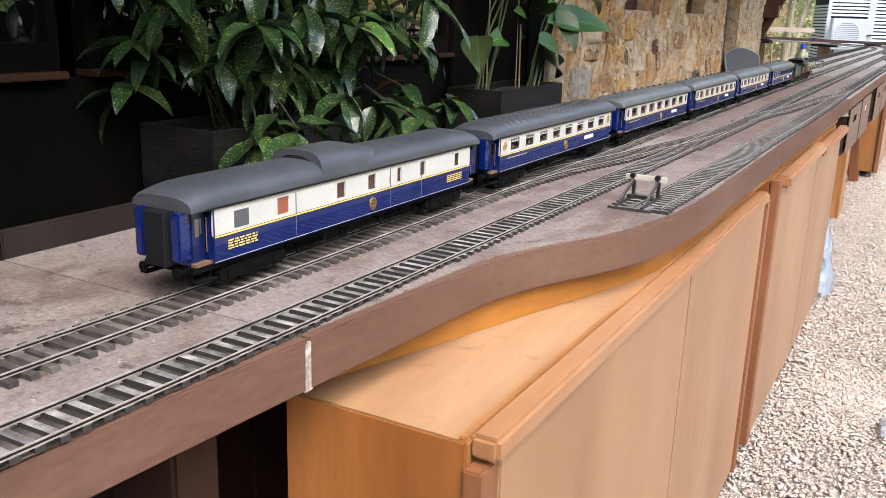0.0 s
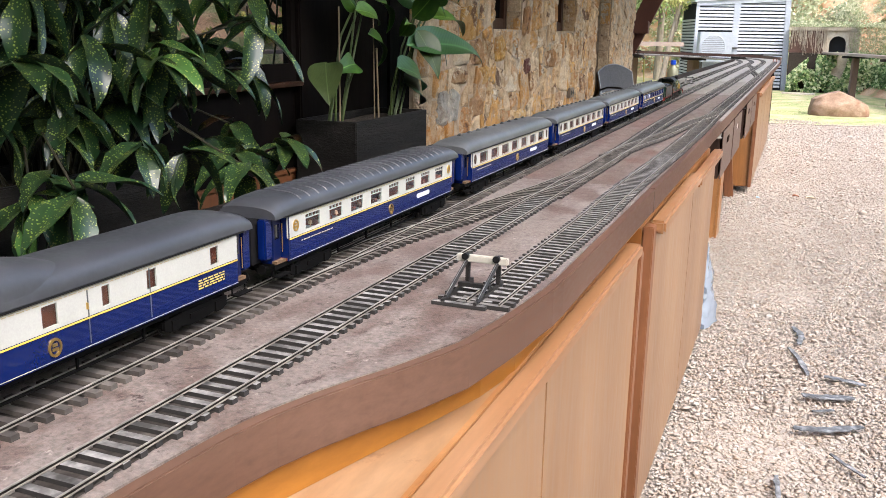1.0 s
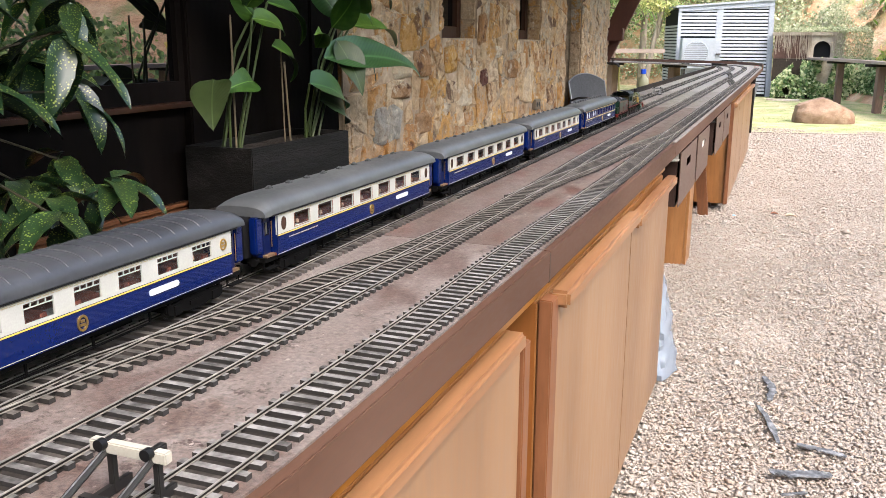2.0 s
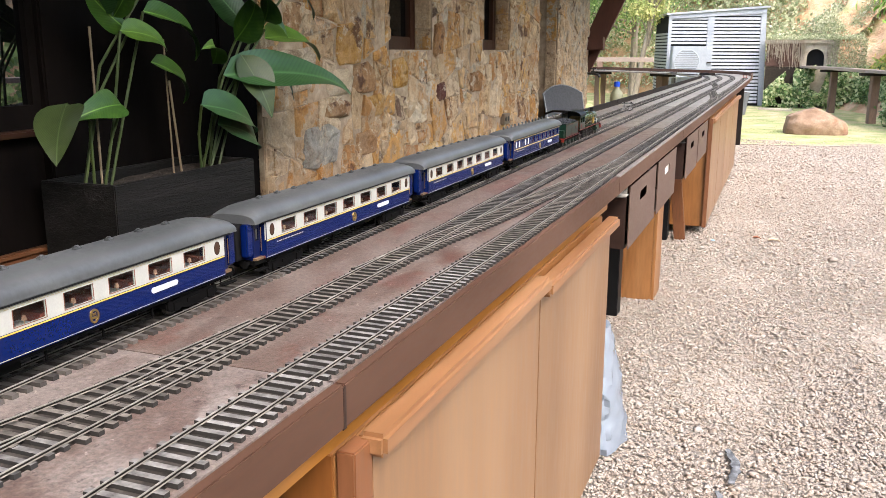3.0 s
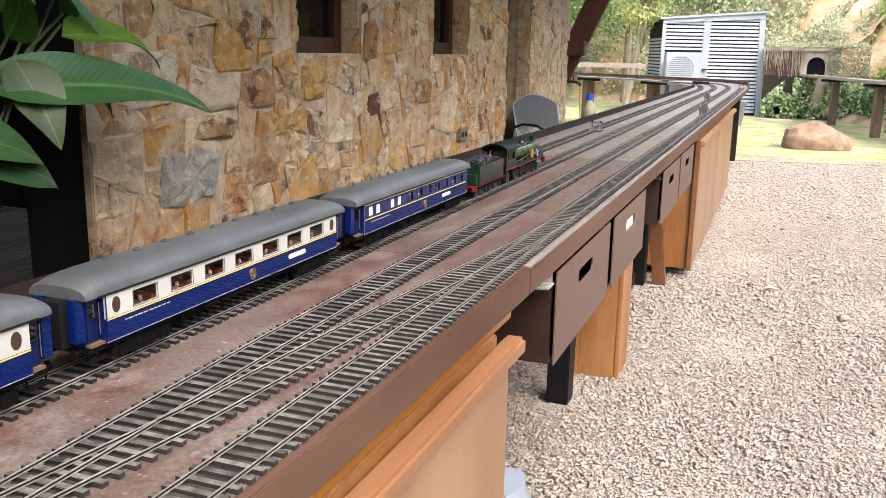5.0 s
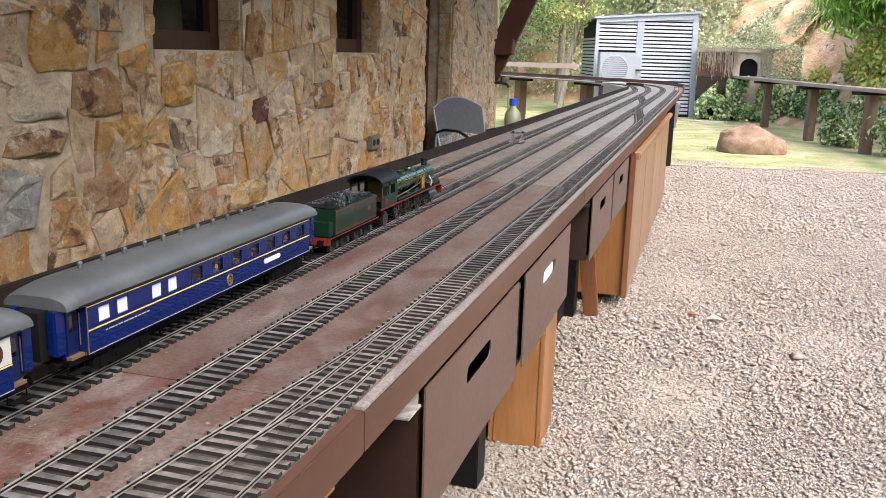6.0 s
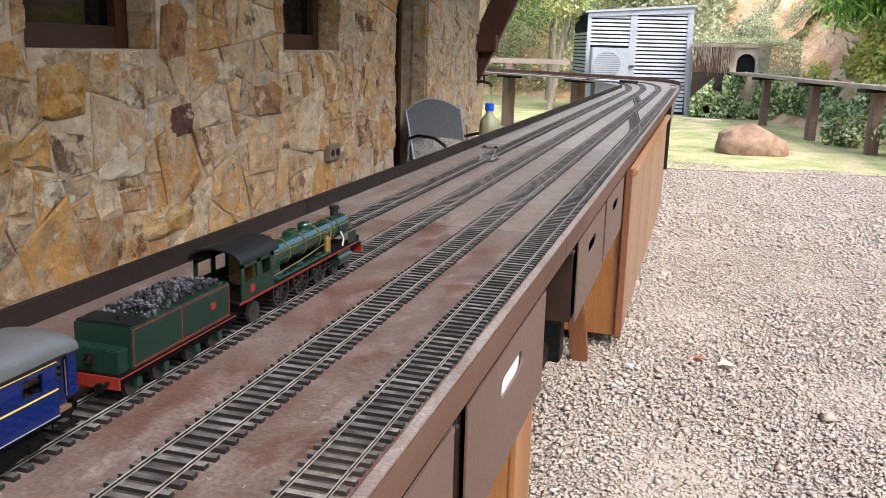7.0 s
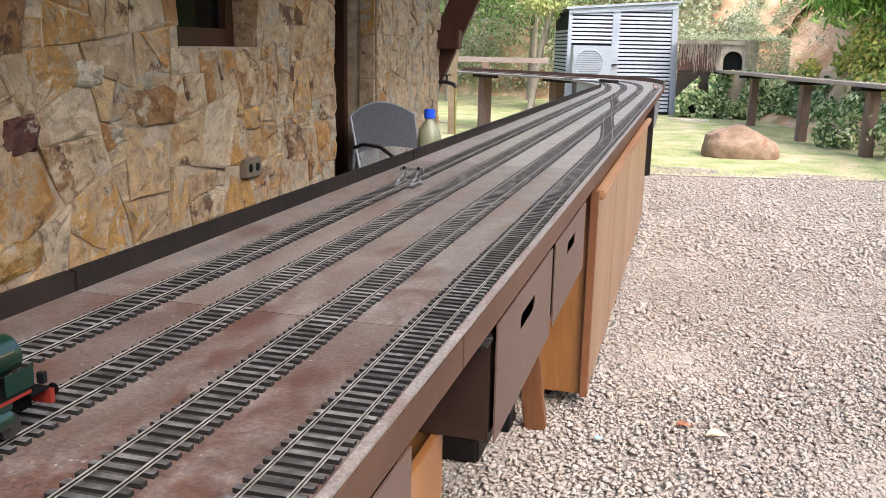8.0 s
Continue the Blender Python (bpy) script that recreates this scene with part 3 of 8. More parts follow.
def track(label, pts, near, pitch=PITCH, mesh=None, z=TOP, bands=(), bed_to=20.0):
    """Rails and sleepers along pts; the sleepers whose y lies within near are single pieces;
    bands of (up to y, sleeper) part the plain black ones from the weathered."""
    t = thing("railway_track", label, "railway track", (0, 0, z), group="tracks on the board")
    for off in (-GAUGE / 2, GAUGE / 2):
        rail = part("rail", rail_geo(pts, off, WEB), M_rail, t, at=(0, 0, 0.0058))
        part("foot", rail_geo(pts, off, FOOT), M_railfoot, rail, "dusty rail foot")
        part("head", rail_geo(pts, off, HEAD), M_railhead, rail, "bright worn running surface")
    # dark strip between the rails deepens the shade in the sleeper gaps
    bed = Geo()
    vs = []
    line = [p for p in pts if p[1] < bed_to]
    for i, (x, y) in enumerate(line):
        a, b = line[max(i - 1, 0)], line[min(i + 1, len(line) - 1)]
        d = Vector((b[0] - a[0], b[1] - a[1])).normalized()
        vs += [(x + d.y * o, y - d.x * o, 0.0009) for o in (-0.0225, 0.0225)]
    if line:
        bed.add(vs, [(2 * i, 2 * i + 1, 2 * i + 3, 2 * i + 2) for i in range(len(line) - 1)])
        part("track_bed", bed, M_bed, t, "dark strip between the rails for the shaded sleeper gaps")
    rest = Geo()
    n = 0
    rng = random.Random(7)
    # sleepers lie on one even grid along the straight boards, so that those of a turnout line up
    k0, k1 = math.ceil(pts[0][1] / pitch), math.floor(min(pts[-1][1], 13.4) / pitch)
    rows = [(lerp_line([(q, p) for p, q in pts], k * pitch), k * pitch, math.pi / 2) for k in range(k0, k1 + 1)]
    if pts[-1][1] > 13.5:
        rows += along([p for p in pts if p[1] > 13.4], pitch)
    for x, y, a in rows:
        m = pose(x + rng.uniform(-0.0008, 0.0008), y, 0, 0, 0, math.degrees(a) - 90 + rng.uniform(-0.7, 0.7))
        if near[0] < y < near[1] and n < 300:
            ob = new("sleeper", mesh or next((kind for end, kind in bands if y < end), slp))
            ob.parent = t
            ob.matrix_basis = m
            n += 1
        else:
            w, l, h = (0.0042, 0.033, 0.0052) if mesh is None else (0.0043, 0.034, 0.0052)
            rest.box(-l, -w, 0, l, w, h, m)
    if rest.f:
        ob = part("sleeper_run", rest, M_sleeper_far if mesh is None else M_sleeper_old, t, "sleepers in a paler colour for the distance")
        ob["kind"] = "stuff"
    return t


track("grey steel siding track with black sleepers ending at a buffer stop", smooth_line([(-0.058, 1.37), (-0.050, 1.9), (-0.052, 2.3), (-0.044, 2.9),
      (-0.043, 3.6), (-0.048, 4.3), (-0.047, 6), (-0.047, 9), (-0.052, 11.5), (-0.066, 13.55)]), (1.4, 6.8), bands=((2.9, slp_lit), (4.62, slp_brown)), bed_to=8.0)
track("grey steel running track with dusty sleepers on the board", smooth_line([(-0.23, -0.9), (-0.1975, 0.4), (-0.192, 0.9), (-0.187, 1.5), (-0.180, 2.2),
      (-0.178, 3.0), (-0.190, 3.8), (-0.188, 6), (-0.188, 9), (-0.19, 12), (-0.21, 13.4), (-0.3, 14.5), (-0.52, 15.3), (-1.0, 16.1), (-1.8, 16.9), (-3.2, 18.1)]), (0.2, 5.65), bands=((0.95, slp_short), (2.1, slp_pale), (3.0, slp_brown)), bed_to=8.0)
main_line = smooth_line([(-0.35, -0.9), (-0.315, 0.3), (-0.318, 1.5), (-0.332, 2.6), (-0.335, 4), (-0.338, 6), (-0.338, 9), (-0.34, 12.4), (-0.38, 13.6), (-0.5, 14.6), (-0.76, 15.4), (-1.3, 16.15)])
track("grey steel main track carrying the train", main_line, (0.2, 5.65), bands=((2.7, slp_old),), bed_to=8.0)
track("grey steel back track beside the dark upstand", smooth_line([(-0.475, 2.9), (-0.475, 4), (-0.475, 8), (-0.475, 12), (-0.5, 13.2), (-0.64, 14.4), (-0.9, 15.2), (-1.3, 15.8)]), (3.0, 8.5))
# crossovers between the running tracks
track("weathered turnout track linking the main and running tracks", smooth_line([(-0.318, 1.35), (-0.30, 1.6), (-0.262, 1.81), (-0.235, 2.02), (-0.205, 2.22), (-0.185, 2.45)]),
      (1.2, 2.6), PITCH, slp_brown, TOP + 0.0006)
track("weathered turnout track linking the running track and the siding", smooth_line([(-0.185, 2.75), (-0.165, 3.0), (-0.136, 3.25), (-0.112, 3.6), (-0.085, 3.9), (-0.06, 4.12), (-0.048, 4.35)]),
      (2.6, 4.4), PITCH, slp_brown, TOP + 0.0006)
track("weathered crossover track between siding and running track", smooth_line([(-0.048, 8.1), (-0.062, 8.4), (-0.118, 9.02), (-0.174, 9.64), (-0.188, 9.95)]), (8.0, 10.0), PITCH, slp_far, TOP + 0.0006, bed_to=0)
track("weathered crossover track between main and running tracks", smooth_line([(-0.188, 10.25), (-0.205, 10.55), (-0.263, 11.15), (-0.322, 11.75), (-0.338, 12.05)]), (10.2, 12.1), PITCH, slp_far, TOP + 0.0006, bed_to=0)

# ---- cabinets under the board ----
def door_panel(parent, y0, y1, z0, z1, x=0.0):
    part("door", Geo().box(x - 0.022, y0, z0, x, y1, z1), M_ply, parent, bevel=0.002)


def cap(parent, y0, y1, z, x=0.0):
    part("cap_rail", Geo().box(x - 0.015, y0, z - 0.03, x + 0.022, y1, z), M_cap, parent, "rounded varnished timber cap rail", bevel=0.006)


c = thing("cabinet", "varnished orange timber cabinet with two doors under the board", "cabinet", (0, 0, 0), group="cabinets under the board")
part("body", Geo().box(-0.235, 0.712, 0.02, -0.024, 2.19, 0.744), M_pine, c, bevel=0.002)
door_panel(c, 0.742, 1.47, 0.03, 0.722, -0.002)
door_panel(c, 1.474, 2.165, 0.03, 0.722, -0.002)
part("cap_rail", Geo().box(-0.026, 0.718, 0.725, 0.006, 2.17, 0.751), M_cap, c, "rounded varnished timber cap rail", bevel=0.005)
part("end_panel", Geo().box(-0.235, 0.7085, 0.02, -0.0245, 0.7117, 0.7438), M_endwood, c, "varnished end panel in darker orange for its shaded face")
part("top_panel", Geo().box(-0.235, 0.712, 0.7442, -0.0345, 2.19, 0.7456), M_top, c, "scuffed tan plywood top")
part("back_strip", Geo().box(-0.034, 0.714, 0.7442, -0.0265, 2.17, 0.748), M_pine, c, bevel=0.001)
part("end_post", Geo().box(-0.0235, 0.702, 0.02, -0.004, 0.741, 0.7215), M_redwood, c, bevel=0.002)
part("end_post", Geo().box(-0.03, 2.168, 0.02, 0.004, 2.20, 0.73), M_redwood, c, bevel=0.002)
c = thing("cabinet", "varnished orange timber cabinet with two doors under the board", "cabinet", (0, 0, 0), group="cabinets under the board")
part("body", Geo().box(-0.30, 2.335, 0.02, -0.024, 3.90, 0.745), M_pine, c, bevel=0.002)
part("end_panel", Geo().box(-0.30, 2.3315, 0.02, -0.0245, 2.3347, 0.745), M_endwood, c, "varnished end panel in darker orange for its shaded face")
door_panel(c, 2.385, 3.145, 0.03, 0.727)
door_panel(c, 3.150, 3.895, 0.03, 0.712)
cap(c, 2.375, 3.155, 0.758)
cap(c, 3.158, 3.92, 0.742)
part("end_post", Geo().box(-0.022, 2.337, 0.02, 0.002, 2.383, 0.75), M_redwood, c, bevel=0.002)
c = thing("cabinet", "tall orange plywood end cabinet under the board", "cabinet", (0, 0, 0), group="cabinets under the board")
part("body", Geo().box(-0.33, 7.47, 0.045, -0.024, 10.85, 0.76), M_pine, c, bevel=0.002)
part("end_post", Geo().box(-0.022, 7.44, 0.045, 0.004, 7.475, 0.76), M_redwood, c, bevel=0.002)
for ya, yb in ((7.48, 8.25), (8.26, 9.05), (9.06, 9.9), (9.91, 10.85)):
    door_panel(c, ya, yb, 0.05, 0.725)
cap(c, 7.48, 10.85, 0.757)

# ---- drawers with slot handles ----
def drawer(y0, y1, z0, z1, label):
    d = thing("drawer", label, "drawer", (0, y0, z0), group="drawers under the board")
    L, Hh = y1 - y0, z1 - z0
    yc, zc, a, b = L * 0.49, Hh * 0.70, 0.079, 0.0165
    g = Geo()
    # front with a through slot: four bars round the opening, rounded inside by its ends
    n = 8
    ring = [(yc + a * (1 if math.cos(t) > 0 else -1) + b * math.cos(t) - math.copysign(b, math.cos(t)), zc + b * math.sin(t)) for t in [2 * math.pi * (i + 0.5) / (4 * n) for i in range(4 * n)]]
    box = []
    for u, w in ring:
        du, dw = u - yc, w - zc
        k = min((L - yc if du > 0 else yc) / max(abs(du), 1e-6), (Hh - zc if dw > 0 else zc) / max(abs(dw), 1e-6))
        box.append((yc + du * k, zc + dw * k))
    corners = [(L, Hh), (0, Hh), (0, 0), (L, 0)]
    for cy, cz in corners:
        i = min(range(len(box)), key=lambda i: (box[i][0] - cy) ** 2 + (box[i][1] - cz) ** 2)
        box[i] = (cy, cz)
    N = len(ring)
    vs = [(x, u, w) for x in (-0.006, -0.003) for u, w in ring + box]
    fs = []
    for i in range(N):
        j = (i + 1) % N
        fs += [(2 * N + i, 2 * N + j, 3 * N + j, 3 * N + i), (i, N + i, N + j, j), (i, j, 2 * N + j, 2 * N + i), (N + i, 3 * N + i, 3 * N + j, N + j)]
    g.add(vs, fs)
    part("drawer_front", g, M_drawer, d)
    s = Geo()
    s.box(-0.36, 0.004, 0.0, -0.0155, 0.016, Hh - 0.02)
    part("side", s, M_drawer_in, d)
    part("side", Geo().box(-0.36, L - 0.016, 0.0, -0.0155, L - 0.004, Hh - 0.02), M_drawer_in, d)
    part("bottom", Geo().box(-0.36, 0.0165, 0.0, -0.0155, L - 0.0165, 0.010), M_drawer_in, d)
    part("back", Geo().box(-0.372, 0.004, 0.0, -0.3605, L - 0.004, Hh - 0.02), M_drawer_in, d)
    return d


for y0, y1, z0, z1 in ((4.235, 4.822, 0.578, 0.777), (4.885, 5.465, 0.578, 0.777), (5.92, 6.50, 0.572, 0.777), (6.545, 7.13, 0.58, 0.777)):
    drawer(y0, y1, z0, z1, "brown painted plywood drawer with a slotted hand hole")
# white sheet added for the pale patch showing in the hand hole
sheet = thing("white_sheet", "white sheet standing behind the hand hole of a drawer", "paper", (-0.0085, 5.10, 0.589))
part("sheet", Geo().box(-0.0015, 0.0, 0.0, 0.0, 0.25, 0.144, pose(0, 0, 0, 0, -0.5, 0)), plain("matt_white", (0.75, 0.72, 0.7), 0.8), sheet)
M_steel = mat("chipped_white_bracket", [(0.14, 0.12, 0.1), (0.34, 0.32, 0.29), (0.45, 0.43, 0.4)], scale=50, fine=300, rough=0.6, bump=0.3, depth=0.0006)
M_hinge = mat("dark_worn_hinge", [(0.01, 0.009, 0.008), (0.035, 0.03, 0.027), (0.2, 0.19, 0.18)], scale=60, fine=300, rough=0.5, metal=0.3, bump=0.3, depth=0.0005)
for y, x, m, lab in ((4.212, -0.004, M_steel, "chipped white drawer slide bracket below the board"), (4.853, -0.006, M_hinge, "dark worn drawer catch below the board"), (5.90, -0.006, M_hinge, "dark worn drawer catch below the board")):
    b = thing("slide_bracket", lab, "bracket", (x, y, 0.752), group="slide brackets")
    part("plate", Geo().box(-0.05, -0.03, 0.0, -0.046, 0.02, 0.03).box(-0.046, 0.014, 0.004, -0.008, 0.019, 0.028).box(-0.05, -0.03, 0.0, -0.004, 0.02, 0.004), m, b, bevel=0.001)
    part("roller", Geo().cyl((-0.045, -0.008, 0.0145), (-0.028, -0.008, 0.0145), 0.0075, n=12), m, b)
    part("pin", Geo().cyl((-0.045, 0.006, 0.024), (-0.036, 0.006, 0.024), 0.0035, n=8).cyl((-0.045, -0.02, 0.024), (-0.036, -0.02, 0.024), 0.0035, n=8), M_black, b)

# legs
leg = thing("leg_box", "orange plywood box leg standing in the gravel", "leg", (-0.185, 5.85, 0), group="legs")
part("side_panel", Geo().box(0.07, -0.105, -0.01, 0.085, 0.105, 0.57), M_pine, leg, bevel=0.002)
part("side_panel", Geo().box(-0.085, -0.105, -0.01, -0.07, 0.105, 0.57), M_pine, leg, bevel=0.002)
part("front_panel", Geo().box(-0.0695, -0.103, -0.01, 0.0695, -0.088, 0.568), M_pine, leg, bevel=0.002)
part("back_panel", Geo().box(-0.0695, 0.088, -0.01, 0.0695, 0.103, 0.568), M_pine, leg, bevel=0.002)
leg = thing("post_leg", "black painted post leg under the drawers", "leg", (-0.265, 5.46, 0), group="legs")
part("post", Geo().box(-0.033, -0.04, -0.01, 0.045, 0.05, 0.57), M_black, leg, bevel=0.003)
leg = thing("raking_leg", "rough red-brown timber plank leg leaning under the board", "leg", (-0.14, 7.27, 0), group="legs")
part("plank", Geo().box(-0.035, -0.02, 0, 0.035, 0.02, 0.62, pose(0, 0, -0.01, 6, -6, 0)), M_redwood, leg, bevel=0.004)
leg = thing("post_leg", "black painted post leg under the drawers", "leg", (-0.26, 7.25, 0), group="legs")
part("post", Geo().box(-0.045, -0.05, -0.01, 0.045, 0.05, 0.57), M_black, leg, bevel=0.003)
part("foot", Geo().box(-0.12, -0.3, -0.01, 0.0, 0.12, 0.07), M_dark, leg, bevel=0.008)
leg = thing("post_leg", "dark timber post leg at the far end of the board", "leg", (-0.12, 13.5, 0), group="legs")
part("post", Geo().box(-0.06, -0.06, -0.01, 0.06, 0.06, 0.80), M_dark, leg, bevel=0.004)

# ---- the train ----
M_blue = plain("royal_blue_enamel", (0.0015, 0.008, 0.064), 0.24, coat=0.5)
M_navy = plain("dark_blue_enamel", (0.002, 0.006, 0.04), 0.3, coat=0.4)
M_cream = plain("cream_enamel", (0.37, 0.368, 0.342), 0.32, coat=0.3)
M_yellow = plain("yellow_line", (0.52, 0.38, 0.07), 0.4)
M_white = plain("white_plate", (0.5, 0.51, 0.51), 0.4)
M_gold = plain("brass", (0.55, 0.36, 0.11), 0.3, 0.9)
M_bandgold = plain("dull_brass_band", (0.16, 0.12, 0.05), 0.4, 0.6)
M_roofgrey = mat("grey_roof_paint", [(0.042, 0.045, 0.047), (0.06, 0.063, 0.066), (0.08, 0.083, 0.085)], scale=12, fine=160, rough=0.42, bump=0.08, depth=0.0004)
M_roofdark = mat("dark_grey_roof_paint", [(0.026, 0.028, 0.033), (0.036, 0.038, 0.044), (0.05, 0.052, 0.058)], scale=12, fine=160, rough=0.4, bump=0.1, depth=0.0004)
M_under = plain("black_underframe", (0.003, 0.0028, 0.0028), 0.8, spec=0.06)
M_wheel = plain("dark_wheel_steel", (0.06, 0.055, 0.05), 0.4, 0.7)
M_cabinwood = plain("mahogany_interior", (0.16, 0.045, 0.022), 0.5)
M_seat = plain("red_seat_cloth", (0.3, 0.06, 0.03), 0.8)
M_lampshade = plain("peach_lampshade", (0.8, 0.45, 0.3), 0.6)
M_pane = glass("coach_glass", (0.75, 0.75, 0.72), 0.03)
M_text = plain("faded_gold_lettering", (0.3, 0.25, 0.14), 0.5)
M_bellows = plain("black_bellows", (0.006, 0.006, 0.007), 0.9, spec=0.1)
M_step = plain("brown_door_step", (0.11, 0.065, 0.035), 0.6)
M_dull = plain("dull_cream_line", (0.3, 0.28, 0.22), 0.5)
M_oval = plain("dark_oval_glass", (0.045, 0.024, 0.016), 0.25)
M_shutter = plain("brown_shutter", (0.2, 0.06, 0.03), 0.5)
M_green = plain("dark_green_enamel", (0.005, 0.018, 0.011), 0.3, coat=0.4)
M_greenlit = plain("boiler_green_enamel", (0.006, 0.024, 0.014), 0.22, coat=0.6)
M_red = plain("red_lining", (0.14, 0.014, 0.009), 0.4)
M_coal = mat("crushed_coal", [(0.006, 0.006, 0.007), (0.018, 0.018, 0.021), (0.055, 0.056, 0.062)], scale=90, fine=400, rough=0.35, island=0.6, bump=0.2, depth=0.0005)
HW, Z0, ZB, ZE, ZR = 0.039, 0.030, 0.0565, 0.088, 0.111


def wheelset(parent, y, r, gauge=GAUGE, spoked=False):
    """Two flanged wheels on an axle, each wheel a part."""
    for s in (-1, 1):
        x = s * (gauge / 2 + 0.0015)
        g = Geo()
        if spoked:
            n = 20
            for a, b, w in ((r, r * 0.86, 0.0045),):
                for i in range(n):
                    t0, t1 = 2 * math.pi * i / n, 2 * math.pi * (i + 1) / n
                    q = [(y + rad * math.cos(t), r + rad * math.sin(t)) for rad, t in ((b, t0), (a, t0), (a, t1), (b, t1))]
                    g.prism(q, "x", x - w / 2, x + w / 2)
            for i in range(12):
                t = 2 * math.pi * i / 12
                g.cyl((x, y, r), (x, y + r * 0.88 * math.cos(t), r + r * 0.88 * math.sin(t)), 0.0011, n=5)
            g.cyl((x - 0.003, y, r), (x + 0.003, y, r), r * 0.2, n=10)
        else:
            g.cyl((x - 0.002, y, r), (x + 0.0022, y, r), r, n=18)
            g.cyl((x - s * 0.003, y, r), (x - s * 0.002, y, r), r + 0.0012, n=18)
            g.cyl((x + s * 0.0022, y, r), (x + s * 0.0036, y, r), r * 0.35, n=10)
        part("wheel", g, M_wheel, parent)
    part("axle", Geo().cyl((-gauge / 2, y, r), (gauge / 2, y, r), 0.002, n=8), M_under, parent)


def bogie(parent, y):
    g = Geo()
    for s in (-1, 1):
        x = s * 0.030
        g.prism([(y - 0.052, 0.010), (y - 0.044, 0.006), (y - 0.026, 0.008), (y - 0.012, 0.005), (y + 0.012, 0.005), (y + 0.026, 0.008), (y + 0.044, 0.006),
                 (y + 0.052, 0.010), (y + 0.052, 0.020), (y + 0.02, 0.022), (y - 0.02, 0.022), (y - 0.052, 0.020)], "x", x - 0.0025, x + 0.0025)
        for d in (-0.036, 0.036):
            g.box(x - 0.0045, y + d - 0.006, 0.007, x + 0.0045, y + d + 0.006, 0.018)
            g.cyl((x, y + d - 0.011, 0.016), (x, y + d - 0.011, 0.024), 0.0025, n=8)
            g.cyl((x, y + d + 0.011, 0.016), (x, y + d + 0.011, 0.024), 0.0025, n=8)
        g.box(x - 0.004, y - 0.013, 0.012, x + 0.004, y + 0.013, 0.017)
    g.box(-0.03, y - 0.008, 0.014, 0.03, y + 0.008, 0.026)
    g.box(-0.03, y - 0.053, 0.012, 0.03, y - 0.049, 0.018).box(-0.03, y + 0.049, 0.012, 0.03, y + 0.053, 0.018)
    b = part("bogie", g, M_under, parent)
    wheelset(b, y - 0.036, 0.0125)
    wheelset(b, y + 0.036, 0.0125)


def side_wall(parent, s, y0, y1, wins, m_up, z0=ZB + 0.0025, z1=ZE, name="upper_side"):
    """The side above the belt: sill, header and pillars round the windows (yc, w, zb, zt)."""
    x0, x1 = sorted((s * HW, s * (HW - 0.0025)))
    g = Geo()
    ws = sorted(wins)
    zb, zt = min([w[2] for w in ws], default=z1 - 0.01), max([w[3] for w in ws], default=z1 - 0.005)
    g.box(x0, y0, z0, x1, y1, zb)
    g.box(x0, y0, zt, x1, y1, z1)
    y = y0
    for yc, w, b, t in ws:
        g.box(x0, y, zb, x1, yc - w / 2, zt)
        if b > zb + 1e-6:
            g.box(x0, yc - w / 2, zb, x1, yc + w / 2, b)
        if t < zt - 1e-6:
            g.box(x0, yc - w / 2, t, x1, yc + w / 2, zt)
        y = yc + w / 2
    g.box(x0, y, zb, x1, y1, zt)
    return part(name, g, m_up, parent)


def roof_geo(L, top=ZR, eave=ZE - 0.0005, over=0.0012, n=16, end=0.05):
    """An arched roof that rounds down at its ends."""
    g = Geo()
    ys = [-0.004, 0.0, 0.012, 0.028, end, L - end, L - 0.028, L - 0.012, L, L + 0.004]
    drop = [0.010, 0.007, 0.0035, 0.001, 0, 0, 0.001, 0.0035, 0.007, 0.010]
    vs, fs = [], []
    for y, d in zip(ys, drop):
        for i in range(n + 1):
            a = math.pi * i / n
            x = -(HW + over) * math.copysign(abs(math.cos(a)) ** 0.62, math.cos(a))
            z = eave + (top - d - eave) * math.sin(a) ** 0.75
            vs.append((x, y, z))
    w = n + 1
    for j in range(len(ys) - 1):
        for i in range(n):
            fs.append((j * w + i, j * w + i + 1, (j + 1) * w + i + 1, (j + 1) * w + i))
        fs.append((j * w + n, j * w, (j + 1) * w, (j + 1) * w + n))
    fs += [tuple(range(w)), tuple(range((len(ys) - 1) * w + n, (len(ys) - 1) * w - 1, -1))]
    return g.add(vs, fs)


def emblem(parent, s, y, z, r=0.0085):
    g = Geo()
    n = 18
    vs = [(s * x, y + rad * 0.85 * math.cos(2 * math.pi * i / n), z + rad * math.sin(2 * math.pi * i / n)) for x, rad in ((HW, r), (HW + 0.0012, r), (HW + 0.0012, r * 0.72), (HW, r * 0.72)) for i in range(n)]
    g.add(vs, [(q * n + i, q * n + (i + 1) % n, (q + 1) % 4 * n + (i + 1) % n, (q + 1) % 4 * n + i) for q in range(4) for i in range(n)])
    g.box(min(s * HW, s * (HW + 0.001)), y - r * 0.4, z - r * 0.35, max(s * HW, s * (HW + 0.001)), y + r * 0.4, z - r * 0.05)
    g.box(min(s * HW, s * (HW + 0.001)), y - r * 0.3, z + r * 0.1, max(s * HW, s * (HW + 0.001)), y + r * 0.3, z + r * 0.42)
    part("emblem", g, M_gold, parent, "oval gold crest")


def strip(parent, s, name, y0, y1, z0, z1, m, proud=0.0006, label=""):
    xa, xb = sorted((s * (HW - 0.0002), s * (HW + proud)))
    return part(name, Geo().box(xa, y0, z0, xb, y1, z1), m, parent, label)


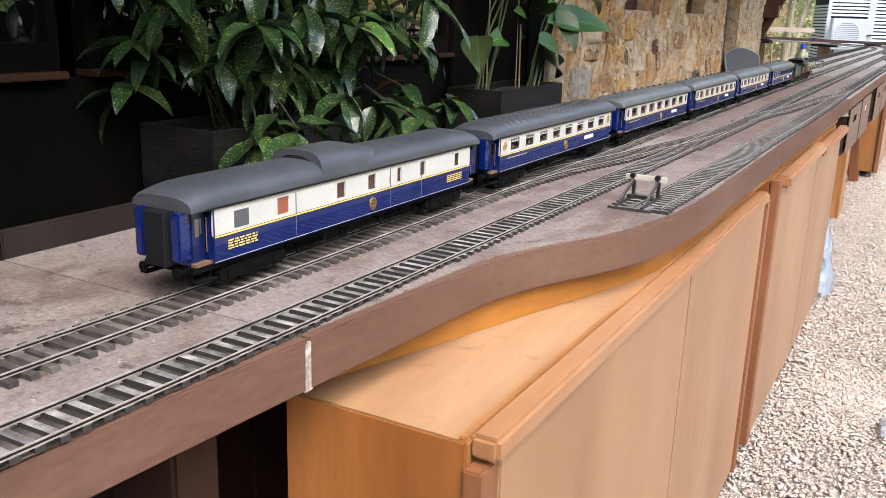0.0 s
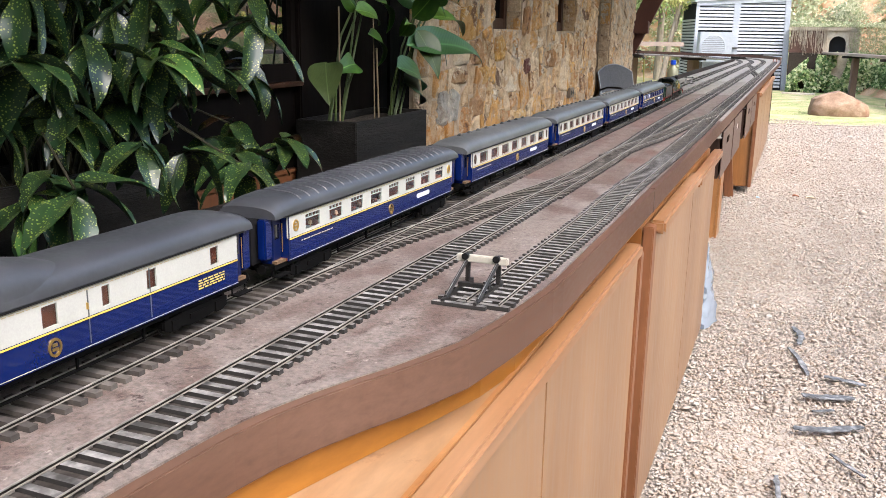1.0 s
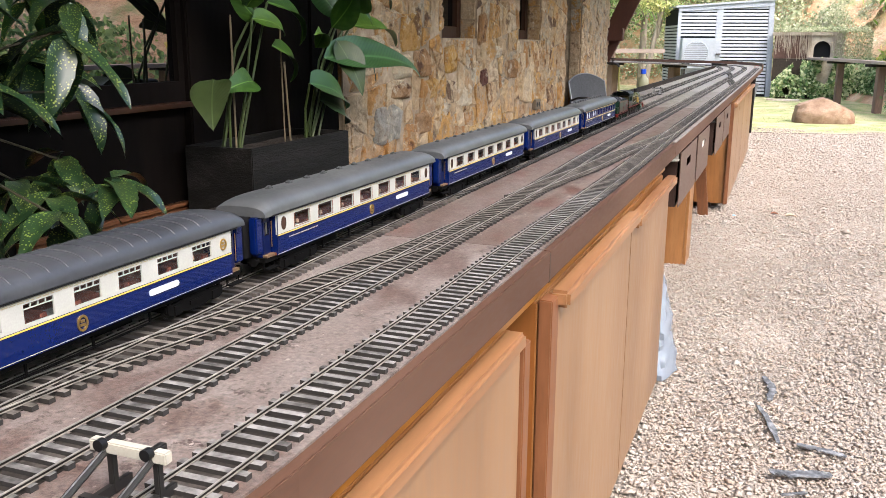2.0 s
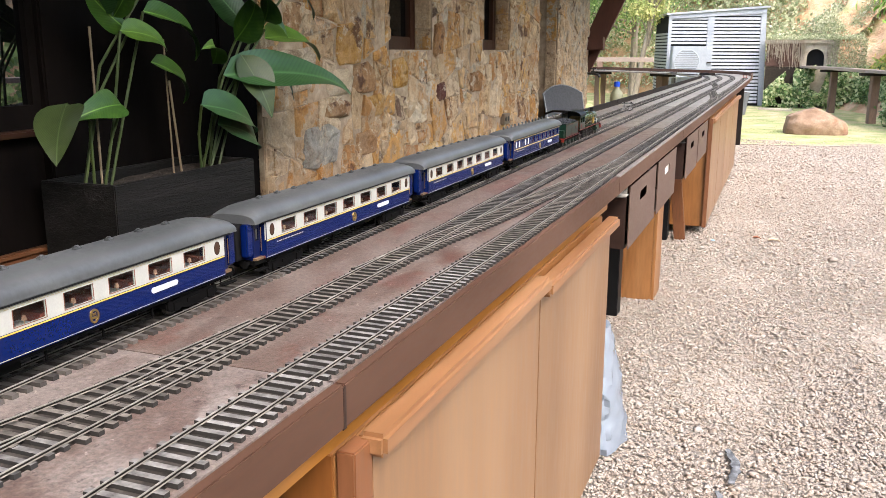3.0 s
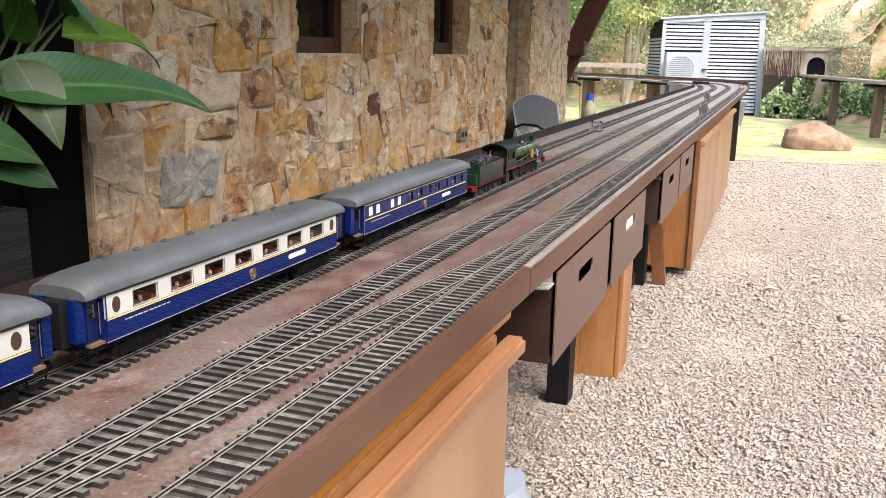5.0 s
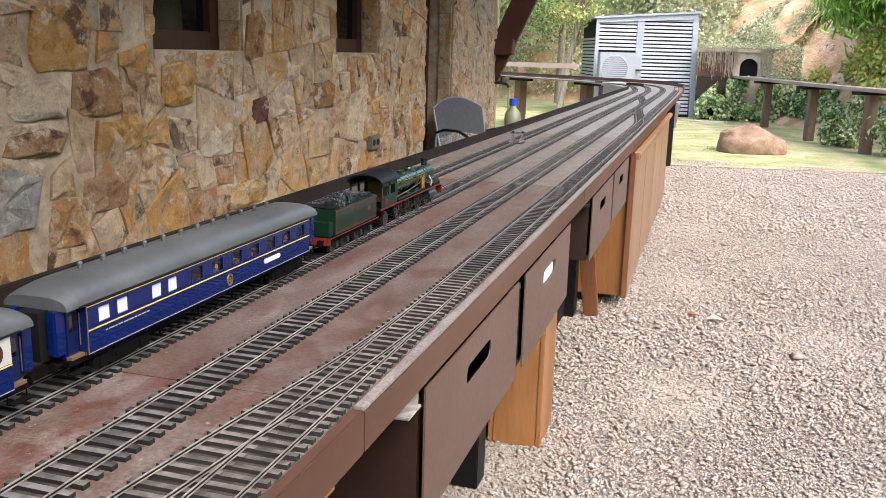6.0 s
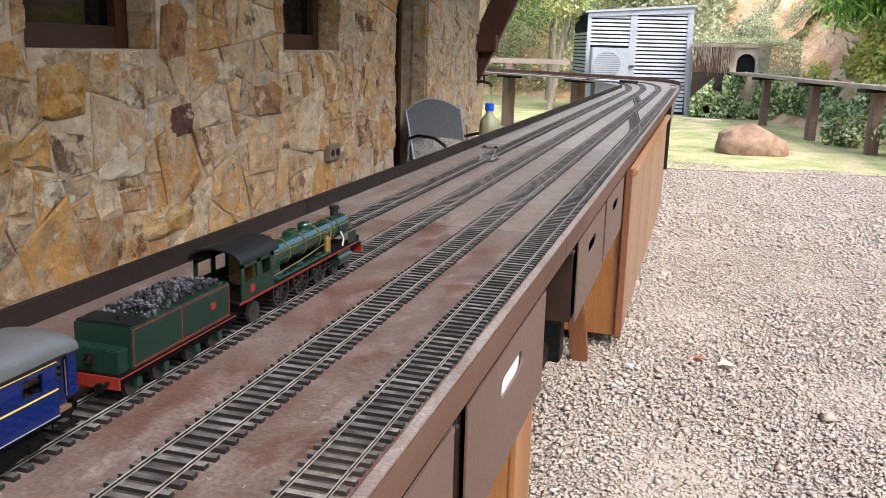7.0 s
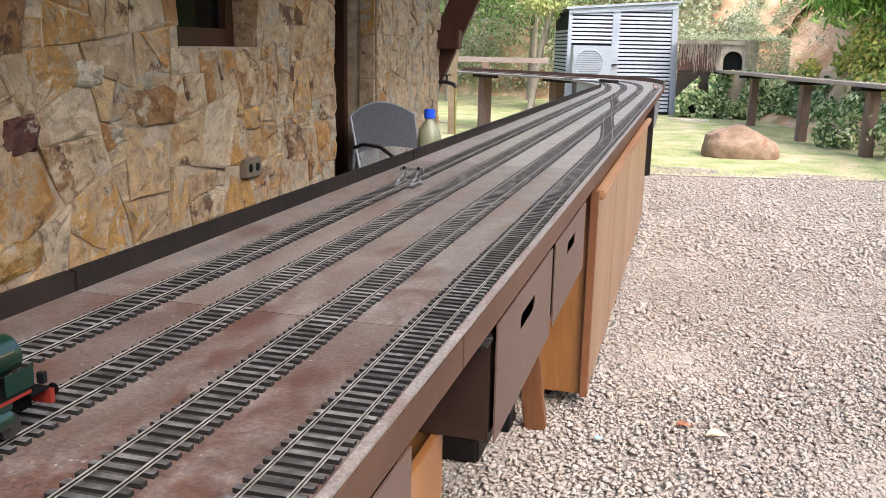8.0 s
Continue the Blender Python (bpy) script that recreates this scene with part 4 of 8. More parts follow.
def bars(parent, s, y0, z0, rows, length, m, h=0.0011):
    """Writing too small to read, as plain bars."""
    g = Geo()
    xa, xb = sorted((s * HW, s * (HW + 0.0004)))
    rng = random.Random(int(y0 * 1000))
    for r in range(rows):
        y = y0
        while y < y0 + length:
            w = rng.uniform(0.003, 0.009)
            g.box(xa, y, z0 - r * h * 2, xb, min(y + w, y0 + length), z0 - r * h * 2 + h)
            y += w + 0.002
    part("lettering", g, m, parent, "tiny illegible lettering")


def coach(style, y_rear, label, L=0.600):
    x = -0.3375
    c = thing("railway_van" if style == "van" else "railway_coach", label, "model railway coach", (x, y_rear, RAIL), group="coaches of the train")
    ya, yb = 0.026, L - 0.026
    m_low = M_blue
    m_up = M_blue if style == "blue" else M_cream
    m_roof = M_roofdark if style in ("arched", "van") else M_roofgrey
    part("underframe", Geo().box(-0.034, 0.002, 0.024, 0.034, L - 0.002, 0.0300).box(-0.012, 0.16, 0.010, 0.02, 0.23, 0.0238).box(-0.02, 0.36, 0.011, 0.012, 0.42, 0.0238)
         .box(0.027, 0.17, 0.008, 0.029, L - 0.17, 0.010).box(-0.029, 0.17, 0.008, -0.027, L - 0.17, 0.010), M_under, c, "black underframe with battery boxes")
    for s in (-1, 1):
        for k in range(4):
            g = Geo()
            y = 0.17 + (L - 0.34) * k / 3
            g.box(s * 0.028 - 0.0012, y - 0.001, 0.0102, s * 0.028 + 0.0012, y + 0.001, 0.024)
            part("truss_post", g, M_under, c)
    wz0, wz1 = 0.0625, 0.0815
    if style in ("cream", "dining"):
        wins = [(ya + 0.067 + i * 0.069, 0.043, wz0, wz1) for i in range(7)]
    elif style == "arched":
        wins = [(ya + 0.059 + i * 0.0615, 0.036, wz0, wz1) for i in range(8)]
    elif style == "blue":
        wins = [(ya + v, 0.020, wz0, wz1 - 0.002) for v in (0.030, 0.062, 0.127, 0.160)] + [(ya + 0.214 + i * 0.0505, 0.025, wz0, wz1 - 0.002) for i in range(7)]
    else:
        wins = [(ya + v, w, wz0, wz1) for v, w in ((0.108, 0.020), (0.216, 0.017), (0.282, 0.017), (0.347, 0.010), (0.408, 0.014), (0.507, 0.014))]
    for s in (-1, 1):
        xa, xb = sorted((s * HW, s * (HW - 0.0025)))
        part("lower_side", Geo().box(xa, ya, Z0 + 0.0002, xb, yb, ZB), m_low, c)
        strip(c, s, "belt_line", ya, yb, ZB + 0.0004, ZB + 0.0018, M_yellow)
        part("belt_core", Geo().box(min(s * HW, s * (HW - 0.0025)), ya, ZB + 0.0001, max(s * (HW - 0.0003), s * (HW - 0.0025)), yb, ZB + 0.0024), m_low, c)
        strip(c, s, "lining", ya, yb, Z0 + 0.0016, Z0 + 0.0021, M_dull)
        strip(c, s, "lining", ya, ya + 0.0014, Z0 + 0.003, ZE - 0.002, M_gold if style == "blue" else M_navy)
        side_wall(c, s, ya, yb, wins, m_up)
        strip(c, s, "gutter", ya - 0.012, yb + 0.012, ZE - 0.0012, ZE + 0.0009, M_black, 0.0022)
        if style == "blue":
            strip(c, s, "lining", ya, yb, ZE - 0.0042, ZE - 0.0032, M_yellow)
        else:
            strip(c, s, "lining", ya + 0.01, yb - 0.01, ZE - 0.0028, ZE - 0.0023, M_text, 0.0003)
            bars(c, s, ya + 0.03, ZE - 0.0046, 1, yb - ya - 0.06, M_text, 0.0008)
        for k, (yc, w, b, t) in enumerate(wins):
            xg = s * (HW - 0.0019)
            lit = style == "blue" and k < 4
            m_w = M_white if lit else (M_shutter if style == "van" and k == 0 else M_pane)
            win = part("window_pane", Geo().box(min(xg, xg - s * 0.0005), yc - w / 2, b, max(xg, xg - s * 0.0005), yc + w / 2, t), m_w, c, "drawn white blind" if lit else "")
            if style == "van" and k:
                part("blind", Geo().box(min(s * (HW - 0.004), s * (HW - 0.003)), yc - w / 2, b, max(s * (HW - 0.004), s * (HW - 0.003)), yc + w / 2, t), M_shutter, win)
            if style == "arched":
                g = Geo()
                zt = t - 0.0055
                fx = sorted((s * (HW - 0.0016), s * (HW - 0.0006)))
                g.box(fx[0], yc - w / 2, zt, fx[1], yc + w / 2, zt + 0.001)
                for q in (-0.25, 0, 0.25):
                    g.box(fx[0], yc + q * w - 0.0006, zt + 0.001, fx[1], yc + q * w + 0.0006, t)
                part("mullion", g, m_up, win)
            elif style != "van" and not lit:
                fx = sorted((s * (HW - 0.0002), s * (HW + 0.0004)))
                g = Geo()
                g.box(fx[0], yc - w / 2 - 0.0008, b - 0.0008, fx[1], yc + w / 2 + 0.0008, b)
                g.box(fx[0], yc - w / 2 - 0.0008, b, fx[1], yc - w / 2, t).box(fx[0], yc + w / 2, b, fx[1], yc + w / 2 + 0.0008, t)
                part("window_frame", g, M_cabinwood if style != "blue" else M_navy, win)
        emblem(c, s, L * 0.5 + (0.02 if style != "van" else 0.01), 0.0435)
        if style in ("cream", "dining", "blue", "arched"):
            g = Geo()
            ey = L * 0.74
            n = 8
            poly = [(ey + 0.022 + 0.0035 * math.cos(t), 0.047 + 0.0035 * math.sin(t)) for t in [math.pi * (i / n - 0.5) for i in range(n + 1)]]
            poly += [(ey - 0.022 + 0.0035 * math.cos(t), 0.047 + 0.0035 * math.sin(t)) for t in [math.pi * (i / n + 0.5) for i in range(n + 1)]]
            g.prism(poly, "x", s * HW, s * (HW + 0.0009))
            part("name_plate", g, M_white, c, "blank white name plate")
            bars(c, s, ya + 0.03, 0.050, 1, 0.08, M_text, 0.0013)
        if style in ("cream", "dining"):
            for oy in (ya + 0.017, yb - 0.017):
                g = Geo()
                g.prism([(oy + 0.0065 * math.cos(t), 0.0725 + 0.0095 * math.sin(t)) for t in [2 * math.pi * i / 20 for i in range(20)]], "x", s * HW, s * (HW + 0.0006))
                part("oval_window", g, M_oval, c, "small oval dark-glazed window")
        if style == "arched":
            for oy in (ya + 0.017, yb - 0.017):
                emblem(c, s, oy, 0.0725, 0.0075)
        if style == "van":
            for oy in (0.155, 0.350, 0.43):
                strip(c, s, "door_seam", oy, oy + 0.0012, Z0 + 0.004, ZE - 0.005, M_roofgrey, 0.0004)
            for oy in (ya + 0.02, yb - 0.07):
                bars(c, s, oy, 0.050, 4, 0.045, M_yellow, 0.0014)
            strip(c, s, "door_panel", ya + 0.03, ya + 0.052, 0.062, 0.080, M_roofgrey, 0.0003)
            strip(c, s, "door_handle", 0.3485, 0.3495, 0.066, 0.072, M_gold, 0.002)
    # inside
    part("interior_floor", Geo().box(-HW + 0.003, ya, 0.0302, HW - 0.003, yb, 0.034), M_cabinwood, c)
    part("interior_wall", Geo().box(-0.004, ya, 0.034, -0.002, yb, 0.084), M_cabinwood, c, "mahogany inner partition")
    if style != "van":
        for i in range(7):
            y = ya + 0.067 + i * 0.069
            part("seat", Geo().box(0.006, y - 0.026, 0.034, 0.034, y - 0.018, 0.066), M_seat, c)
            part("seat", Geo().box(0.006, y + 0.018, 0.034, 0.034, y + 0.026, 0.066), M_seat, c)
            part("table", Geo().box(0.012, y - 0.009, 0.058, 0.034, y + 0.009, 0.0595).cyl((0.022, y, 0.034), (0.022, y, 0.058), 0.0015, n=6), M_white, c)
            part("table_lamp", Geo().cyl((0.03, y, 0.0595), (0.03, y, 0.064), 0.0006, n=6).cyl((0.03, y, 0.064), (0.03, y, 0.069), 0.003, 0.0018, n=10), M_lampshade, c)
    # ends: narrowed vestibules, doors, bellows, steps, buffers
    for e, y0, y1 in ((-1, 0.004, ya), (1, yb, L - 0.004)):
        hw = HW - 0.011
        part("bulkhead", Geo().box(-HW + 0.0027, ya if e < 0 else yb - 0.002, 0.0342, HW - 0.0027, ya + 0.002 if e < 0 else yb, ZE - 0.0003), M_blue, c)
        part("vestibule", Geo().box(-hw, y0, Z0 + 0.0003, hw, y1, ZE - 0.0003), M_blue, c, bevel=0.001)
        for s in (-1, 1):
            xa, xb = sorted((s * hw, s * (hw + 0.0012)))
            ym = (y0 + y1) / 2
            dr = part("door", Geo().box(xa, ym - 0.0085, 0.034, xb, ym + 0.0085, 0.085), M_navy, c, "dark blue end door", bevel=0.0004)
            part("pane", Geo().box(min(s * hw, s * (hw + 0.0016)), ym - 0.005, 0.06, max(s * hw, s * (hw + 0.0016)), ym + 0.005, 0.078), M_glassdark, dr)
            part("step", Geo().box(min(s * hw, s * (hw + 0.007)), ym - 0.010, Z0 + 0.0005, max(s * hw, s * (hw + 0.007)), ym + 0.010, Z0 + 0.004), M_step, c, "brown door step")
            part("foot_step", Geo().box(min(s * 0.03, s * 0.04), ym - 0.014, 0.015, max(s * 0.03, s * 0.04), ym + 0.014, 0.0165).box(s * 0.031 - 0.0006, ym - 0.013, 0.0165, s * 0.031 + 0.0006, ym - 0.012, 0.0305)
                 .box(s * 0.031 - 0.0006, ym + 0.012, 0.0165, s * 0.031 + 0.0006, ym + 0.013, 0.0305), M_under, c)
            part("handrail", Geo().cyl((s * (hw + 0.0025), ym + 0.0098, 0.042), (s * (hw + 0.0025), ym + 0.0098, 0.078), 0.0006, n=6), M_gold, c)
        yo = 0.004 if e < 0 else L - 0.004
        g = Geo()
        vs = []
        for k in range(13):
            q, yy = 0.0016 * (k % 2), yo + e * k * 0.0016
            vs += [(-0.0125 - q, yy, 0.033 - q), (0.0125 + q, yy, 0.033 - q), (0.0125 + q, yy, 0.086 + q), (-0.0125 - q, yy, 0.086 + q)]
        g.add(vs, [(4 * k + i, 4 * k + (i + 1) % 4, 4 * k + 4 + (i + 1) % 4, 4 * k + 4 + i) for k in range(12) for i in range(4)] + [(0, 1, 2, 3), (48, 49, 50, 51)])
        part("bellows", g, M_bellows, c, "black pleated corridor bellows")
        for s in (-1, 1):
            part("end_cowl", Geo().box(s * 0.0245 - 0.006, min(yo, yo + e * 0.016), 0.038, s * 0.0245 + 0.006, max(yo, yo + e * 0.016), 0.088), M_blue, c, bevel=0.002)
            g = Geo().cyl((s * 0.023, yo - e * 0.004, 0.0265), (s * 0.023, yo + e * 0.013, 0.0265), 0.0022, n=8)
            g.cyl((s * 0.023, yo + e * 0.013, 0.0265), (s * 0.023, yo + e * 0.0145, 0.0265), 0.0058, n=14)
            part("buffer", g, M_under, c)
        g = Geo()
        for k in range(5):
            z = 0.045 + 0.009 * k
            g.cyl((-0.032, yo + e * 0.001, z), (-0.019, yo + e * 0.001, z), 0.0006, n=6)
        part("ladder", g, M_navy, c)
    bogie(c, 0.092)
    bogie(c, L - 0.092)
    rf = part("roof", roof_geo(L), m_roof, c, smooth=True)
    if style == "van":
        g = Geo()
        n = 14
        prof = []
        for i in range(n + 1):
            a = math.pi * i / n
            prof.append((-(HW + 0.0005) * math.copysign(abs(math.cos(a)) ** 0.55, math.cos(a)), 0.093 + 0.0285 * math.sin(a) ** 0.8))
        ys = [0.205, 0.212, 0.29, 0.335]
        sc = [(1, 0.0), (1, 0.0), (1.0, 0.0), (0.92, -0.010)]
        vs = [(x * k, y, z + dz * (z > 0.1)) for y, (k, dz) in zip(ys, sc) for x, z in prof]
        w = n + 1
        fs = [(j * w + i, j * w + i + 1, (j + 1) * w + i + 1, (j + 1) * w + i) for j in range(3) for i in range(n)] + [tuple(range(w)), tuple(range(4 * w - 1, 3 * w - 1, -1))]
        fs += [(j * w, (j + 1) * w, (j + 1) * w + n, j * w + n) for j in range(3)]
        g.add(vs, fs)
        part("lookout_hood", g, M_roofdark, rf, "raised guard's lookout on the roof", smooth=True)
        g = Geo()
        g.prism([(HW * 0.8 * math.cos(t), 0.097 + 0.018 * math.sin(t)) for t in [math.pi * i / 12 for i in range(13)]], "y", 0.2035, 0.2049)
        part("lookout_window", g, M_glassdark, rf)
        g = Geo().box(-0.029, 0.0, 0.074, -0.021, 0.006, 0.083)
        lamp = part("tail_lamp", g, M_black, c, "black tail lamp case", bevel=0.001)
        lamp2 = part("tail_lamp", Geo().box(0.021, -0.002, 0.074, 0.029, 0.006, 0.083), M_black, c, "black tail lamp case", bevel=0.001)
        part("red_lens", Geo().cyl((0.025, -0.0022, 0.0785), (0.025, -0.005, 0.0785), 0.0032, n=12), glow("red_tail_light", (1.0, 0.05, 0.01), 4.0), lamp2, "glowing red lens")
    vents = {"blue": 12, "cream": 9, "dining": 9, "arched": 0, "van": 1}[style]
    for k in range(vents):
        y = 0.06 + (L - 0.12) * (k + 0.5) / vents
        if style == "blue":
            part("roof_vent", Geo().cyl((-0.010, y, 0.108), (-0.010, y, 0.1165), 0.0028, n=10).ball((-0.010, y, 0.1165), 0.0035, 10, 5), M_roofgrey, rf, smooth=True)
            if k % 4 == 1:
                part("roof_vent", Geo().box(0.016, y - 0.006, 0.105, 0.024, y + 0.006, 0.1085), M_roofgrey, rf, bevel=0.001)
        else:
            part("roof_vent", Geo().box(-0.014, y - 0.005, 0.1085, -0.006, y + 0.005, 0.1135).cyl((-0.010, y, 0.113), (-0.010, y, 0.115), 0.0035, n=10), m_roof, rf, bevel=0.001)
    if style == "arched":
        for k in range(22):
            y = 0.06 + (L - 0.12) * k / 21
            a = [math.pi * (0.18 + 0.64 * i / 12) for i in range(13)]
            pts = [(-(HW + 0.0012) * math.copysign(abs(math.cos(t)) ** 0.62, math.cos(t)), y, ZE + (ZR - ZE) * math.sin(t) ** 0.75 + 0.0001) for t in a]
            g = Geo()
            for p, q in zip(pts, pts[1:]):
                g.cyl(p, q, 0.0007, n=4)
            part("roof_seam", g, M_roofdark, rf)
    for y in (0.02, L - 0.02):
        part("roof_hatch", Geo().box(-0.012, y - 0.008, 0.1015, 0.012, y + 0.008, 0.1075), m_roof, rf, bevel=0.001)
    return c


Y_TRAIN, STEP = 0.652, 0.655
coach("van", Y_TRAIN, "cream and blue luggage van with roof lookout and red tail lamp")
coach("arched", Y_TRAIN + STEP, "cream and blue pullman coach with mullioned windows and ribbed dark roof")
coach("cream", Y_TRAIN + 2 * STEP, "cream and blue saloon coach with oval end windows and grey roof")
coach("dining", Y_TRAIN + 3 * STEP, "cream and blue saloon coach with lamp tables and grey roof")
coach("dining", Y_TRAIN + 4 * STEP, "cream and blue saloon coach behind the blue sleeping coach")
coach("blue", Y_TRAIN + 5 * STEP, "royal blue sleeping coach with yellow lining and white blinds")


def tender(y_rear):
    t = thing("tender", "dark green steam tender with red lining, heaped with coal", "locomotive tender", (-0.3375, y_rear, RAIL), group="engine")
    hw, L = 0.036, 0.235
    part("chassis", Geo().box(-0.033, 0.0, 0.022, 0.033, L + 0.01, 0.032).box(-0.036, 0.0, 0.0285, 0.036, L, 0.0335), M_under, t, bevel=0.0006)
    part("tank", Geo().box(-hw, 0.022, 0.034, hw, L - 0.012, 0.080), M_green, t, bevel=0.001)
    part("rear_locker", Geo().box(-hw + 0.004, 0.003, 0.034, hw - 0.004, 0.0215, 0.060), M_green, t, bevel=0.001)
    for s in (-1, 1):
        xa, xb = sorted((s * hw, s * (hw + 0.0005)))
        g = Geo()
        for z in (0.037, 0.0765):
            g.box(xa, 0.024, z, xb, L - 0.014, z + 0.001)
        for y in (0.024, 0.115, L - 0.015):
            g.box(xa, y, 0.038, xb, y + 0.001, 0.0765)
        part("red_lining", g, M_red, t)
        part("number_plate", Geo().box(min(s * hw, s * (hw + 0.001)), 0.178, 0.055, max(s * hw, s * (hw + 0.001)), 0.188, 0.063), M_red, t, "small red plate")
        part("footplate_edge", Geo().box(min(s * 0.036, s * 0.0368), 0.0, 0.031, max(s * 0.036, s * 0.0368), L, 0.0325), M_red, t)
    for y in (0.035, 0.085, 0.15, 0.2):
        wheelset(t, y, 0.0135)
        for s in (-1, 1):
            part("axle_box", Geo().box(s * 0.031 - 0.003, y - 0.005, 0.010, s * 0.031 + 0.003, y + 0.005, 0.021), M_green, t, bevel=0.0006)
    part("buffer_beam", Geo().box(-0.036, -0.003, 0.020, 0.036, 0.0, 0.033), M_red, t, "red buffer beam")
    for s in (-1, 1):
        part("buffer", Geo().cyl((s * 0.023, -0.003, 0.0265), (s * 0.023, -0.016, 0.0265), 0.0022, n=8).cyl((s * 0.023, -0.016, 0.0265), (s * 0.023, -0.0175, 0.0265), 0.0058, n=14), M_under, t)
    lamp = part("lamp", Geo().box(-0.006, -0.003, 0.044, 0.006, 0.003, 0.056), M_black, t, "black square lamp", bevel=0.001)
    part("lens", Geo().cyl((0, -0.003, 0.05), (0, -0.005, 0.05), 0.0042, n=14), M_glassdark, lamp)
    rng = random.Random(3)
    g = Geo()
    for k in range(330):
        x, y = rng.uniform(-hw + 0.005, hw - 0.005), rng.uniform(0.055, L - 0.02)
        z = 0.0795 + 0.011 * max(0, 1 - (x / hw) ** 2) * math.sin(math.pi * (y - 0.045) / (L - 0.055)) + rng.uniform(0, 0.002)
        r = rng.uniform(0.0018, 0.0036)
        g.ball((x, y, z), r, 5, 3, (rng.uniform(0.7, 1.3), rng.uniform(0.7, 1.3), rng.uniform(0.7, 1.2)))
    ob = part("coal", g, M_coal, t, "heap of black coal lumps")
    ob["kind"] = "stuff"
    part("tank_top", Geo().box(-hw + 0.002, 0.024, 0.0802, hw - 0.002, 0.056, 0.083), M_black, t, bevel=0.001)
    part("filler_lid", Geo().cyl((0.012, 0.04, 0.083), (0.012, 0.04, 0.0875), 0.006, n=14), M_black, t)
    return t


def engine(y_rear):
    e = thing("steam_locomotive", "dark green steam locomotive with brass fittings and red-edged footplate", "model locomotive", (-0.3375, y_rear, RAIL), group="engine")
    L = 0.43
    part("frame", Geo().box(-0.016, 0.0, 0.016, 0.016, L - 0.008, 0.040), M_under, e)
    part("footplate", Geo().box(-0.036, 0.0, 0.0415, 0.036, L - 0.03, 0.0440).box(-0.036, L - 0.03, 0.036, 0.036, L - 0.006, 0.0385), M_under, e)
    for s in (-1, 1):
        part("red_edge", Geo().box(min(s * 0.036, s * 0.0367), 0.0, 0.0412, max(s * 0.036, s * 0.0367), L - 0.03, 0.0443), M_red, e)
    part("boiler", Geo().cyl((0, 0.10, 0.071), (0, 0.365, 0.071), 0.0195, 0.0185, n=28), M_greenlit, e, "glossy green boiler", smooth=True)
    part("smokebox", Geo().cyl((0, 0.3655, 0.071), (0, 0.412, 0.071), 0.0192, n=28).cyl((0, 0.412, 0.071), (0, 0.418, 0.071), 0.0165, 0.006, n=24), M_green, e, "dark green smokebox", smooth=True)
    for y in (0.13, 0.18, 0.235, 0.29, 0.345):
        part("boiler_band", Geo().cyl((0, y, 0.071), (0, y + 0.0022, 0.071), 0.0201, n=28), M_bandgold, e, "thin brass boiler band", smooth=True)
    part("firebox", Geo().box(-0.0195, 0.09, 0.036, 0.0195, 0.15, 0.074), M_greenlit, e, bevel=0.003)
    part("chimney", Geo().cyl((0, 0.388, 0.087), (0, 0.388, 0.101), 0.0075, 0.0068, n=18).cyl((0, 0.388, 0.101), (0, 0.388, 0.106), 0.0088, n=18), M_black, e, "black chimney", smooth=True)
    part("steam_dome", Geo().cyl((0, 0.27, 0.085), (0, 0.27, 0.095), 0.011, n=18).ball((0, 0.27, 0.095), 0.011, 16, 8, (1, 1, 0.55)), M_greenlit, e, smooth=True)
    part("sand_dome", Geo().box(-0.008, 0.205, 0.086, 0.008, 0.235, 0.097), M_greenlit, e, bevel=0.003)
    for y in (0.118, 0.133, 0.150):
        part("safety_valve", Geo().cyl((0.004, y, 0.088), (0.004, y, 0.104), 0.0032, 0.0026, n=12).cyl((0.004, y, 0.104), (0.004, y, 0.1055), 0.004, n=12), M_gold, e, "brass safety valve", smooth=True)
    # cab
    g = Geo()
    for s in (-1, 1):
        xa, xb = sorted((s * 0.0355, s * 0.0335))
        g.box(xa, 0.008, 0.0442, xb, 0.098, 0.068).box(xa, 0.008, 0.068, xb, 0.016, 0.094).box(xa, 0.05, 0.068, xb, 0.06, 0.094).box(xa, 0.088, 0.068, xb, 0.098, 0.094)
        g.box(xa, 0.008, 0.088, xb, 0.098, 0.096)
    g.box(-0.0335, 0.094, 0.0442, 0.0335, 0.098, 0.105)
    part("cab", g, M_green, e, "dark green open-backed cab")
    n = 14
    roof = [(0.039 * math.cos(math.pi * i / n), 0.096 + 0.0185 * math.sin(math.pi * i / n)) for i in range(n + 1)]
    roof += [(0.0375 * math.cos(math.pi * i / n), 0.0945 + 0.0175 * math.sin(math.pi * i / n)) for i in range(n, -1, -1)]
    part("cab_roof", Geo().prism(roof, "y", 0.0, 0.108), M_black, e, "black curved cab roof", smooth=True)
    part("backhead", Geo().box(-0.022, 0.07, 0.046, 0.022, 0.0935, 0.090), M_bandgold, e, "brass-fitted boiler backhead", bevel=0.004)
    g = Geo()
    for k in range(7):
        g.cyl((-0.018 + 0.006 * k, 0.07, 0.06 + 0.004 * (k % 3)), (-0.018 + 0.006 * k, 0.062, 0.06 + 0.004 * (k % 3)), 0.0014, n=6)
    part("control_valve", g, M_red, e, "small red and brass controls")
